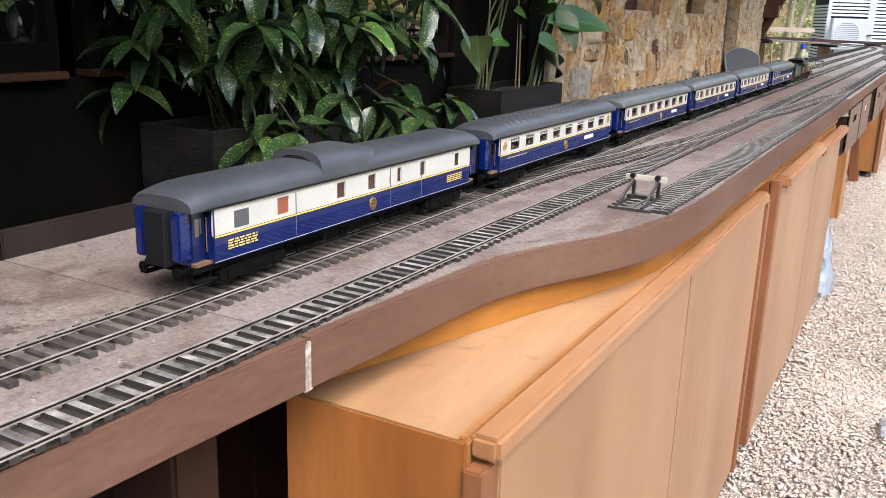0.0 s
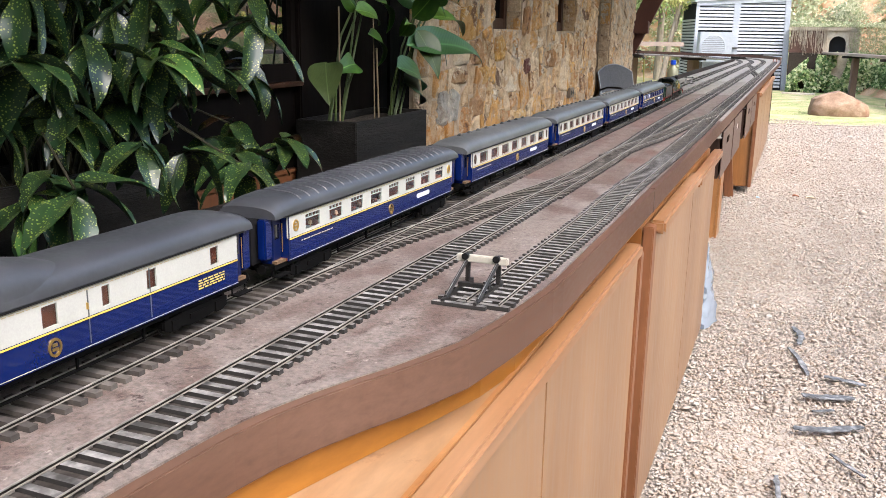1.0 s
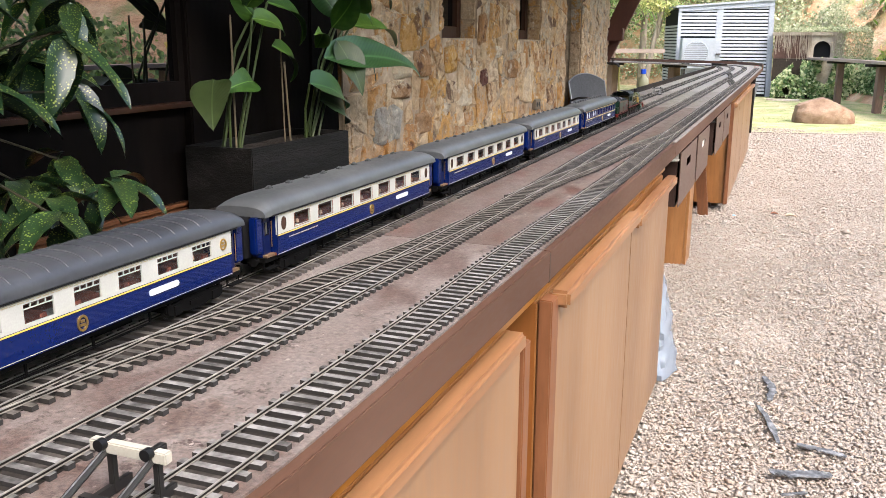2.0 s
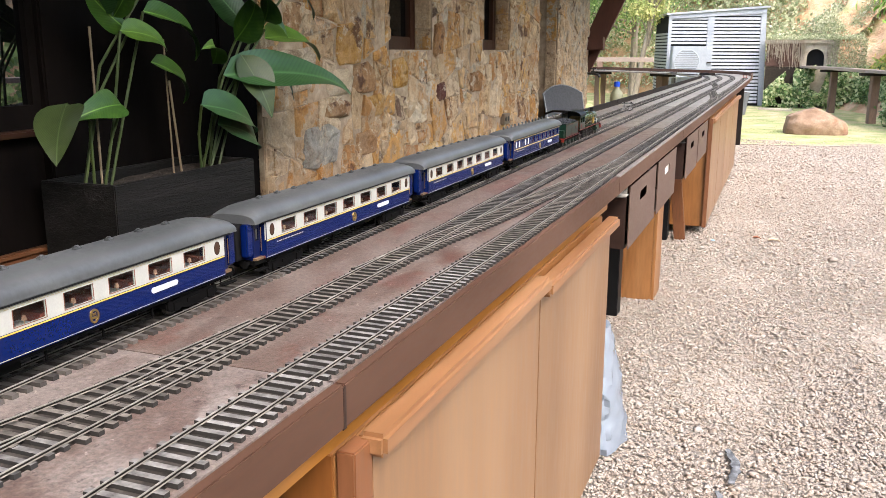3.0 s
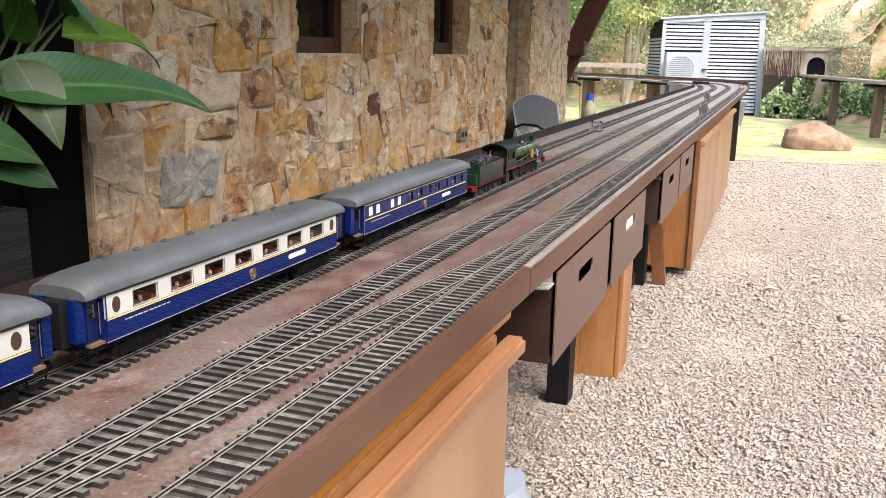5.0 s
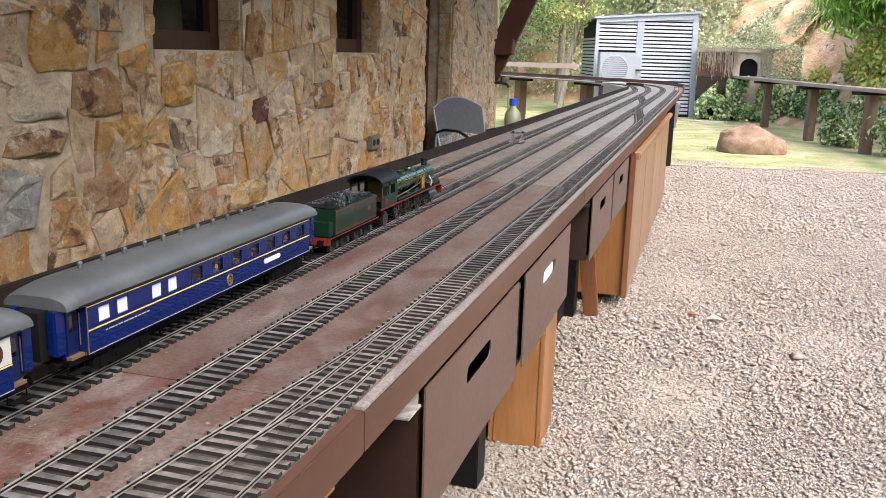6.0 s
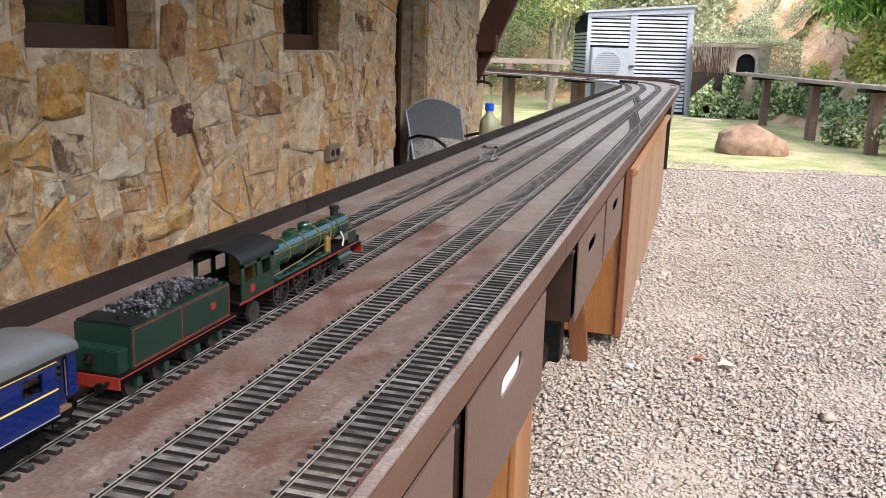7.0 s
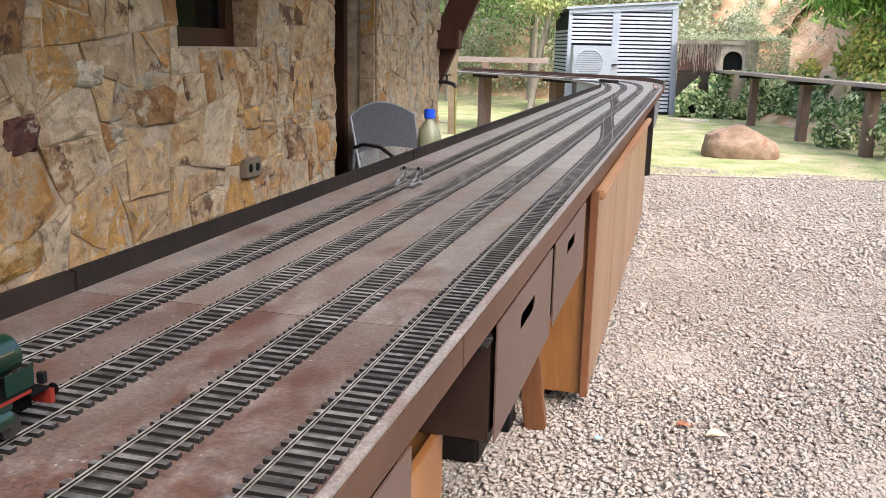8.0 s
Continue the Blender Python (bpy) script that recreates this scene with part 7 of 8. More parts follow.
cover("garden_shrubs", 9000, 0.73, 1.0, 0.0, 1.0, 0.13, M_treeleaf, "dark green shrubs over the side bank", 9, 0.6, -0.2)


def bush(name, label, c, r, n, size, m, seed, narrow=0.4, droop=0.8, cat="bush"):
    """A crown of leaf clumps round limbs, uneven in outline."""
    rng = random.Random(seed)
    b = thing(name, label, cat, c)
    wood = Geo()
    pts, nrm = [], []
    clumps = []
    for k in range(26):
        d = Vector((rng.gauss(0, 1), rng.gauss(0, 1), rng.gauss(0.1, 0.8))).normalized()
        q = Vector((d.x * r[0], d.y * r[1], r[2] + d.z * r[2])) * 1.0
        q *= rng.uniform(0.55, 1.0)
        clumps.append((q, rng.uniform(0.2, 0.42)))
        wood.tube([Vector((0, 0, 0)), q * 0.5 + Vector((0, 0, 0.15)), q], 0.02, 5)
    for k in range(n):
        q, cr = rng.choice(clumps)
        o = Vector((rng.gauss(0, 1), rng.gauss(0, 1), rng.gauss(0, 0.8))) * cr * min(r) * 0.9
        pts.append(q + o)
        nrm.append((o.normalized() + Vector((0, 0, 0.6))))
    part("branchwork", wood, M_bark, b)
    cr = leaf_cloud("crown", pts, nrm, size, m, seed, narrow, droop)
    cr.parent = b
    return b


bush("bamboo_bush", "arching dark green bamboo-like bush on top of the bank", (3.7, 19.7, 1.8), (1.9, 1.5, 1.2), 13000, 0.22, M_bamboo, 21, 0.16, 1.4)
bush("bamboo_bush", "arching dark green bamboo-like bush on top of the bank", (5.0, 16.4, 1.9), (1.6, 1.8, 1.3), 12000, 0.22, M_bamboo, 22, 0.16, 1.4)
bush("shrub", "rounded green shrub at the foot of the bank", (2.25, 17.2, 0.0), (0.32, 0.32, 0.24), 900, 0.07, M_ivy, 23, 0.5, 0.3, "shrub")
bush("shrub", "rounded green shrub at the foot of the bank", (2.75, 16.0, 0.0), (0.3, 0.3, 0.3), 800, 0.08, M_ivy, 24, 0.5, 0.3, "shrub")


def tree(x, y, h, r, n, label, m, seed, size=0.16, bole=0.12, crown0=0.35, lean=None):
    rng = random.Random(seed)
    t = thing("tree", label, "tree", (x, y, 0.0), group="garden trees")
    wood = Geo()
    bend = Vector((*(lean or (rng.uniform(-0.2, 0.2), rng.uniform(-0.2, 0.2))), 0))
    pts = [Vector((0, 0, -0.05)), Vector((0, 0, h * 0.3)) + bend * 0.4, Vector((0, 0, h * 0.65)) + bend, Vector((0, 0, h * 0.92)) + bend * 1.2]
    for i, (a, b) in enumerate(zip(pts, pts[1:])):
        wood.cyl(a, b, bole * (1 - 0.28 * i), bole * (1 - 0.28 * (i + 1)), n=10)
    P, N = [], []
    for k in range(24):
        z = h * rng.uniform(crown0, 0.95)
        a = rng.uniform(0, 6.283)
        rr = r * rng.uniform(0.4, 1.0) * (1.15 - 0.6 * abs(z / h - 0.62))
        q = bend * (z / h) + Vector((rr * math.cos(a), rr * math.sin(a), z + rng.uniform(-0.1, 0.5)))
        wood.cyl(Vector((0, 0, z * 0.8)) + bend * 0.6, q, bole * 0.28, 0.012, n=6)
        for i in range(n // 24):
            o = Vector((rng.gauss(0, 1), rng.gauss(0, 1), rng.gauss(0, 0.7))) * r * 0.24
            P.append(q + o)
            N.append(o.normalized() + Vector((0, 0, 0.7)))
    part("trunk", wood, M_bark, t)
    c = leaf_cloud("crown", P, N, size, m, seed, 0.5, 0.6)
    c.parent = t


tree(-2.8, 22.0, 4.0, 0.62, 7000, "slender tree hung with airy yellow-green vine", M_treelit, 40, 0.085, 0.075, 0.34, (0.45, 0.0))
for i, (x, y, h, r, n, m) in enumerate(((-5.0, 24.0, 6.0, 2.0, 12000, M_treeleaf), (-3.4, 25.5, 6.5, 2.0, 12000, M_treeleaf), (-7.5, 23.0, 6.0, 2.2, 9000, M_treeleaf),
                                        (-1.0, 27.5, 7.0, 2.3, 12000, M_treeleaf), (1.4, 28.2, 7.0, 2.4, 12000, M_grey_green), (5.6, 26.5, 5.5, 2.0, 7000, M_treelit), (-8.5, 18.5, 6.0, 2.2, 7000, M_treeleaf))):
    tree(x, y, h, r, n, "leafy garden tree with a pale trunk and open crown", m, 41 + i, 0.1, 0.11, 0.3)

# unseen trees, added to cut the low sky light on the wall
for i, (x, y) in enumerate(((7.2, -3.5), (8.0, 0.0), (7.4, 3.4), (8.4, 6.6))):
    tree(x, y, 4.0, 2.0, 2600, "unseen leafy tree on the side bank, added to block low sky", M_treeleaf, 60 + i, 0.26, 0.14, 0.3)

# hedge wall of foliage closing the distance
pts, nrm = [], []
rng = random.Random(77)
for k in range(45000):
    a = rng.uniform(-0.95, 1.0)
    x = -2 + 16 * a
    y = 30.5 - 0.09 * (x + 2) ** 2 * (x > 4) + rng.gauss(0, 0.5)
    z = rng.uniform(0, 5.5) + 0.7 * noise.noise(Vector((x * 0.5, 0, 3)))
    pts.append((x, y, z))
    nrm.append((0, -1, 0.5))
tagged(leaf_cloud("far_foliage", pts, nrm, 0.19, M_treeleaf, 78, 0.55, 0.4), "far wall of mixed green garden foliage", "foliage", kind="stuff")
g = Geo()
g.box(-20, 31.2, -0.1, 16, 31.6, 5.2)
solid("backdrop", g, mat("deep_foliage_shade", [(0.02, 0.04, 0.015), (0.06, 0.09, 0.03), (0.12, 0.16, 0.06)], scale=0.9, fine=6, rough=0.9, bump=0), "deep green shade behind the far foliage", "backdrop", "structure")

# retaining wall with the tunnel mouth
M_conc = mat("stained_concrete", [(0.32, 0.26, 0.2), (0.46, 0.4, 0.32), (0.56, 0.5, 0.42)], scale=3, fine=30, rough=0.95, bump=0.5, depth=0.006)
M_redpanel = mat("dark_red_brown_earth", [(0.06, 0.03, 0.022), (0.11, 0.058, 0.045), (0.17, 0.1, 0.08)], scale=5, fine=30, rough=0.95, bump=0.6, depth=0.008)
rw = thing("tunnel_portal", "stained concrete retaining wall with a small arched tunnel mouth", "tunnel", kind="structure")
yw, xc, zc, hr = 21.95, 0.98, 0.88, 0.17
g = Geo()
n = 14
arch = [(xc + hr * math.cos(math.pi * i / n), zc + 0.18 + hr * math.sin(math.pi * i / n)) for i in range(n + 1)]
g.box(0.0, yw, 0.0, 1.42, yw + 0.2, zc)
out = [(xc + hr, 1.38)] + [(x, 1.38) for x, z in arch] + [(xc - hr, 1.38)]
inn = [(xc + hr, zc)] + arch + [(xc - hr, zc)]
for (a, b), (c2, d) in zip(zip(inn, inn[1:]), zip(out, out[1:])):
    g.prism([a, b, d, c2], "y", yw, yw + 0.2)
g.box(0.0, yw, zc, xc - hr, yw + 0.2, 1.38).box(xc + hr, yw, zc, 1.42, yw + 0.2, 1.38)
part("wall", g, M_conc, rw)
# dark slab stands in for the shade in the recess below the panel
part("damp_earth", Geo().box(0.0, yw - 0.018, 0.0, xc - hr, yw - 0.001, 0.855), M_soil, rw)
part("brick_panel", Geo().box(0.0, yw - 0.02, 0.86, xc - hr - 0.12, yw - 0.002, 1.36), M_redpanel, rw, "dark red-brown panel behind hanging grass", bevel=0.006)
part("lintel", Geo().box(-0.05, yw - 0.05, 1.34, 1.42, yw + 0.25, 1.42), M_conc, rw, bevel=0.01)
part("bore", Geo().box(xc - hr - 0.05, yw + 0.2, zc - 0.02, xc + hr + 0.05, yw + 1.2, zc + 0.5), M_black, rw)
pts2, nrm2 = [], []
for k in range(5200):
    x = rng.uniform(0.02, 1.9)
    z = rng.uniform(0, 0.86 if x > 0.4 else 0.3 + x) + 0.05 * math.sin(x * 7)
    if noise.noise(Vector((x * 3.2, z * 3.2, 5))) > -0.22:
        pts2.append((x, 21.9 - rng.random() ** 2 * 0.35, z))
        nrm2.append((0, -1, 0.4))
tagged(leaf_cloud("portal_ivy", pts2, nrm2, 0.075, M_ivy, 80, 0.75, 0.5), "dense ivy hanging under the tunnel mouth", "creeper", kind="stuff")
M_dryroot = mat("dry_hanging_grass", [(0.4, 0.32, 0.25), (0.55, 0.48, 0.39), (0.64, 0.58, 0.48)], scale=3, fine=30, rough=0.9, island=0.5, bump=0, thin=0.5)
g = Geo()
for k in range(150):
    x = rng.uniform(0.0, xc - hr - 0.03) if k % 6 else rng.uniform(xc + hr, 1.4)
    z, y, L = 1.43 - 0.05 * rng.random(), yw - 0.035 - 0.03 * rng.random(), rng.uniform(0.12, 0.6) if x > 0.25 else rng.uniform(0.1, 0.45)
    dx = rng.gauss(0, 0.02)
    g.tube([(x, y, z), (x + dx * 0.4, y - 0.01, z - L * 0.5), (x + dx, y - 0.012, z - L)], 0.0032, 4)
solid("hanging_grass", g, M_dryroot, "pale dry grass hanging over the retaining wall", "grass", "stuff")
pts, nrm = [], []
for k in range(2600):
    pts.append((rng.uniform(0.0, 1.9), yw + rng.gauss(0.06, 0.1), 1.43 + abs(rng.gauss(0, 0.05))))
    nrm.append((0, -0.6, 0.8))
for k in range(1500):
    x = 1.2 + 0.75 * rng.random() ** 0.7
    pts.append((x, yw - 0.04 - 0.25 * (x - 1.2) * rng.random(), rng.uniform(0.85, 1.46)))
    nrm.append((0.2, -1, 0.3))
tagged(leaf_cloud("wall_top_moss", pts, nrm, 0.05, M_grey_green, 79, 0.4, 0.2), "grey-green moss and scrub along the top of the retaining wall", "moss", kind="stuff")
kb = thing("concrete_strip", "pale concrete strip at the foot of the shed", "concrete strip", (0.28, 20.95, 0.0), turn=-6)
part("strip", Geo().box(-0.33, -0.12, -0.02, 0.33, 0.12, 0.03), M_conc, kb, bevel=0.008)

# ---- loose things on the gravel ----
M_leafbrown = mat("dry_brown_leaf", [(0.14, 0.05, 0.025), (0.28, 0.11, 0.06)], scale=20, fine=90, rough=0.8)
M_leafpale = mat("pale_dry_leaf", [(0.4, 0.3, 0.2), (0.52, 0.42, 0.3)], scale=20, fine=90, rough=0.8)
for nm, x, y, m, s, lab in (("seed_pod", 0.305, 7.38, M_leafbrown, 0.055, "curled red-brown seed pod on the gravel"), ("dry_leaf", 0.40, 7.33, M_leafpale, 0.08, "pale dry leaf lying on the gravel"),
                            ("plastic_scrap", 0.06, 7.2, plain("pale_blue_scrap", (0.25, 0.45, 0.62), 0.6), 0.025, "small pale blue plastic scrap on the gravel")):
    ob = solid(nm, leaf_geo(s, s * 0.5, 0.8, 0.5, 6, 0.05, 3), m, lab, "litter")
    ob.location, ob.rotation_euler = (x, y, 0.014), (0, 0, radians(-70))
    ob.modifiers.new("thick", "SOLIDIFY").thickness = 0.004
M_slate = mat("dark_slate_flake", [(0.03, 0.032, 0.035), (0.1, 0.104, 0.11), (0.24, 0.25, 0.265)], scale=30, fine=90, rough=0.7, bump=0.3)
rng = random.Random(31)
for line, w, lab in ((((0.345, 4.13), (0.375, 4.02), (0.368, 3.90)), 0.026, "grey slate flake half sunk in the gravel"), (((0.335, 3.84), (0.372, 3.72), (0.40, 3.58)), 0.018, "narrow dark slate splinter in the gravel"),
                     (((0.45, 3.575), (0.52, 3.575), (0.585, 3.56)), 0.024, "dark cracked slate flake in the gravel"), (((0.38, 3.37), (0.45, 3.39), (0.54, 3.43)), 0.04, "broad pale grey slate flake on the gravel"),
                     (((0.41, 3.25), (0.475, 3.29)), 0.012, "narrow dark slate splinter in the gravel"), (((0.355, 3.09), (0.45, 3.125), (0.555, 3.20)), 0.034, "broad pale grey slate flake on the gravel"),
                     (((0.455, 2.955), (0.495, 2.90), (0.54, 2.845)), 0.012, "narrow dark slate splinter in the gravel"), (((0.316, 2.76), (0.325, 2.62)), 0.016, "narrow dark slate splinter in the gravel")):
    pts = smooth_line(line, 7)
    n = len(pts) - 1
    left, right = [], []
    for k, (x, y) in enumerate(pts):
        a, b = pts[max(k - 1, 0)], pts[min(k + 1, n)]
        d = Vector((b[0] - a[0], b[1] - a[1])).normalized()
        h = w / 2 * (0.25 + math.sin(math.pi * (0.08 + 0.84 * k / n)) ** 0.6)
        u, v = h * rng.uniform(0.5, 1.1), h * rng.uniform(0.5, 1.1)
        left.append((x - d.y * u, y + d.x * u))
        right.append((x + d.y * v, y - d.x * v))
    mx, my = pts[n // 2]
    ob = solid("slate_flake", Geo().prism([(x - mx, y - my) for x, y in left + right[::-1]], "z", 0.0, 0.004), M_slate, lab, "slate", group="slate flakes")
    ob.location, ob.rotation_euler = (mx, my, 0.0085), (radians(rng.uniform(-3, 3)), radians(rng.uniform(-3, 3)), 0)

# back boards closing the underside of the layout, run along it to keep light out
ub = thing("under_panel", "dark brown boarding under the layout, added to shut out light", "panel", kind="structure")
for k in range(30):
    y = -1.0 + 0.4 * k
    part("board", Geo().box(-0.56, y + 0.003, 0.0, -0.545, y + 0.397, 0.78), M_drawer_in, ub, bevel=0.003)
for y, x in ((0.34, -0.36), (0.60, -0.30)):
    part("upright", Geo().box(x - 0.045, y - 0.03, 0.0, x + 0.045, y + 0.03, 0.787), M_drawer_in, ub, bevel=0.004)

# ---- pebbles of the yard ----
def pebbles(name, n, x0, x1, y0, y1, size, seed, squash=0.34, coarse=False, soft=True):
    rg = np.random.default_rng(seed)
    t = (1 + 5 ** 0.5) / 2
    base = np.array([(-1, t, 0), (1, t, 0), (-1, -t, 0), (1, -t, 0), (0, -1, t), (0, 1, t), (0, -1, -t), (0, 1, -t), (t, 0, -1), (t, 0, 1), (-t, 0, -1), (-t, 0, 1)], float)
    base /= np.linalg.norm(base[0])
    tri = np.array([(0, 11, 5), (0, 5, 1), (0, 1, 7), (0, 7, 10), (0, 10, 11), (1, 5, 9), (5, 11, 4), (11, 10, 2), (10, 7, 6), (7, 1, 8),
                    (3, 9, 4), (3, 4, 2), (3, 2, 6), (3, 6, 8), (3, 8, 9), (4, 9, 5), (2, 4, 11), (6, 2, 10), (8, 6, 7), (9, 8, 1)])
    if coarse:
        base = np.array([(1, 0, 0), (-1, 0, 0), (0, 1, 0), (0, -1, 0), (0, 0, 1), (0, 0, -1)], float)
        tri = np.array([(0, 2, 4), (2, 1, 4), (1, 3, 4), (3, 0, 4), (2, 0, 5), (1, 2, 5), (3, 1, 5), (0, 3, 5)])
    nv = len(base)
    s = size * np.exp(rg.normal(0, 0.35, (n, 1, 1)))
    v = base[None] * rg.uniform(0.78, 1.2, (n, nv, 1))
    v = v * np.concatenate([rg.uniform(0.7, 1.4, (n, 1, 1)), rg.uniform(0.7, 1.3, (n, 1, 1)), rg.uniform(squash - 0.15, squash + 0.2, (n, 1, 1))], 2) * s
    a = rg.uniform(0, 2 * np.pi, (n, 1))
    b = rg.normal(0, 0.2, (n, 1))
    x, y, z = v[..., 0], v[..., 1], v[..., 2]
    y, z = y * np.cos(b) - z * np.sin(b), y * np.sin(b) + z * np.cos(b)
    x, y = x * np.cos(a) - y * np.sin(a), x * np.sin(a) + y * np.cos(a)
    px, py = rg.uniform(x0, x1, (n, 1)), y0 + (y1 - y0) * rg.uniform(0, 1, (n, 1))
    pz = -0.008 + s[:, :, 0] * 0.5 * rg.uniform(0.2, 1.0, (n, 1)) + 0.006 * np.sin(px * 5.1) * np.sin(py * 3.7)
    V = np.stack([x + px, y + py, z + pz], 2).reshape(-1, 3)
    F = (tri[None] + nv * np.arange(n)[:, None, None]).reshape(-1, 3)
    me = bpy.data.meshes.new(name)
    me.vertices.add(len(V))
    me.vertices.foreach_set("co", V.astype(np.float32).ravel())
    me.loops.add(F.size)
    me.loops.foreach_set("vertex_index", F.astype(np.int32).ravel())
    me.polygons.add(len(F))
    me.polygons.foreach_set("loop_start", np.arange(0, F.size, 3, dtype=np.int32))
    me.update(calc_edges=True)
    if soft:
        me.shade_smooth()
    me.materials.append(M_pebble)
    return tagged(new(name, me), "loose pale cream and grey pebbles covering the yard", "gravel", kind="stuff")


pebbles("gravel_near", 140000, -0.55, 1.4, 1.2, 6.3, 0.0052, 1, 0.37, True)
pebbles("gravel_middle", 88000, -0.5, 2.3, 6.3, 9.8, 0.0067, 2, 0.44, True, False)
pebbles("gravel_far", 60000, -0.35, 3.3, 9.8, 14.2, 0.0098, 3, 0.5, True, False)

# ---- stones of the house wall, piece by piece ----
def stone_mat(name, first, second, much=1.0):
    """Split rubble stone: two tones to a stone, rust and iron stains, pale scaled-off flakes, veins and a rough face."""
    m = bpy.data.materials.new(name)
    m.use_nodes = True
    nt = m.node_tree
    b = nt.nodes["Principled BSDF"]
    tc = nt.nodes.new("ShaderNodeTexCoord").outputs["Object"]
    rnd = nt.nodes.new("ShaderNodeObjectInfo").outputs["Random"]
    shift = nt.nodes.new("ShaderNodeVectorMath")
    shift.operation = "MULTIPLY_ADD"
    nt.links.new(rnd, shift.inputs[0])
    shift.inputs[1].default_value = (91, 57, 133)
    nt.links.new(tc, shift.inputs[2])
    tc = shift.outputs[0]
    wc = nt.nodes.new("ShaderNodeNewGeometry").outputs["Position"]
    r1 = ramp(nt, first)
    nt.links.new(rnd, r1.inputs["Fac"])
    mul = nt.nodes.new("ShaderNodeMath")
    mul.operation = "MULTIPLY"
    nt.links.new(rnd, mul.inputs[0])
    mul.inputs[1].default_value = 7.37
    frac = nt.nodes.new("ShaderNodeMath")
    frac.operation = "FRACT"
    nt.links.new(mul.outputs[0], frac.inputs[0])
    r2 = ramp(nt, second)
    nt.links.new(frac.outputs[0], r2.inputs["Fac"])
    broad = noise_tex(nt, tc, 8.5, 8, 0.7)
    br = ramp(nt, [(0.47, (0, 0, 0)), (0.51, (1, 1, 1))])
    nt.links.new(broad, br.inputs["Fac"])
    col = mixed(nt, br.outputs["Color"], r1.outputs["Color"], r2.outputs["Color"])
    # rust and iron stains that run on over several stones, and pale scaled-off flakes
    rust = noise_tex(nt, wc, 4.2, 9, 0.72)
    ru = ramp(nt, [(0.54, (0, 0, 0)), (0.64, (0.6 * much, 0.6 * much, 0.6 * much))])
    nt.links.new(rust, ru.inputs["Fac"])
    col = mixed(nt, ru.outputs["Color"], col, (0.46, 0.2, 0.045))
    iron = noise_tex(nt, tc, 5.5, 8, 0.68)
    ir = ramp(nt, [(0.58, (0, 0, 0)), (0.63, (0.85 * much, 0.85 * much, 0.85 * much))])
    nt.links.new(iron, ir.inputs["Fac"])
    col = mixed(nt, ir.outputs["Color"], col, (0.12, 0.058, 0.036))
    flake = noise_tex(nt, wc, 13, 8, 0.75)
    fl = ramp(nt, [(0.56, (0, 0, 0)), (0.62, (0.75, 0.75, 0.75))])
    nt.links.new(flake, fl.inputs["Fac"])
    col = mixed(nt, fl.outputs["Color"], col, (0.66, 0.57, 0.43))
    veins = noise_tex(nt, tc, 17, 9, 0.72)
    vr = ramp(nt, [(0.34, (0.5, 0.42, 0.35)), (0.48, (0.92, 0.9, 0.88)), (0.68, (1.25, 1.23, 1.18))])
    nt.links.new(veins, vr.inputs["Fac"])
    col = mixed(nt, 0.85, col, vr.outputs["Color"], "MULTIPLY")
    grain = noise_tex(nt, tc, 120, 5, 0.75)
    gr = ramp(nt, [(0.3, (0.42, 0.42, 0.42)), (0.7, (1.05, 1.05, 1.05))])
    nt.links.new(grain, gr.inputs["Fac"])
    col = mixed(nt, 0.5, col, gr.outputs["Color"], "MULTIPLY")
    nt.links.new(col, b.inputs["Base Color"])
    b.inputs["Roughness"].default_value = 0.85
    b.inputs["Specular IOR Level"].default_value = 0.25
    bp = nt.nodes.new("ShaderNodeBump")
    bp.inputs["Strength"].default_value, bp.inputs["Distance"].default_value = 1.0, 0.03
    nt.links.new(veins, bp.inputs["Height"])
    bp2 = nt.nodes.new("ShaderNodeBump")
    bp2.inputs["Strength"].default_value, bp2.inputs["Distance"].default_value = 0.7, 0.005
    nt.links.new(grain, bp2.inputs["Height"])
    nt.links.new(bp.outputs["Normal"], bp2.inputs["Normal"])
    nt.links.new(bp2.outputs["Normal"], b.inputs["Normal"])
    return m


M_stone = stone_mat("ochre_rubble_stone", [(0.0, (0.52, 0.36, 0.21)), (0.12, (0.63, 0.48, 0.31)), (0.24, (0.52, 0.31, 0.13)), (0.36, (0.6, 0.45, 0.28)), (0.5, (0.44, 0.26, 0.13)), (0.6, (0.68, 0.54, 0.37)),
                    (0.72, (0.54, 0.38, 0.23)), (0.84, (0.52, 0.39, 0.25)), (0.92, (0.5, 0.44, 0.34)), (0.98, (0.64, 0.56, 0.43)), (1.0, (0.3, 0.16, 0.09))],
                    [(0.0, (0.4, 0.2, 0.08)), (0.25, (0.58, 0.33, 0.11)), (0.5, (0.66, 0.52, 0.35)), (0.75, (0.47, 0.31, 0.17)), (1.0, (0.58, 0.44, 0.29))])
M_st_grey = stone_mat("blue_grey_stone", [(0.0, (0.36, 0.34, 0.29)), (1.0, (0.42, 0.39, 0.33))], [(0.0, (0.46, 0.42, 0.35)), (1.0, (0.38, 0.36, 0.32))], 0.25)
M_st_ochre = stone_mat("bright_ochre_stone", [(0.0, (0.56, 0.31, 0.07)), (1.0, (0.52, 0.3, 0.1))], [(0.0, (0.44, 0.23, 0.07)), (1.0, (0.58, 0.4, 0.19))])
M_st_rust = stone_mat("rust_brown_stone", [(0.0, (0.36, 0.2, 0.09)), (1.0, (0.42, 0.24, 0.11))], [(0.0, (0.24, 0.12, 0.05)), (1.0, (0.5, 0.34, 0.2))])
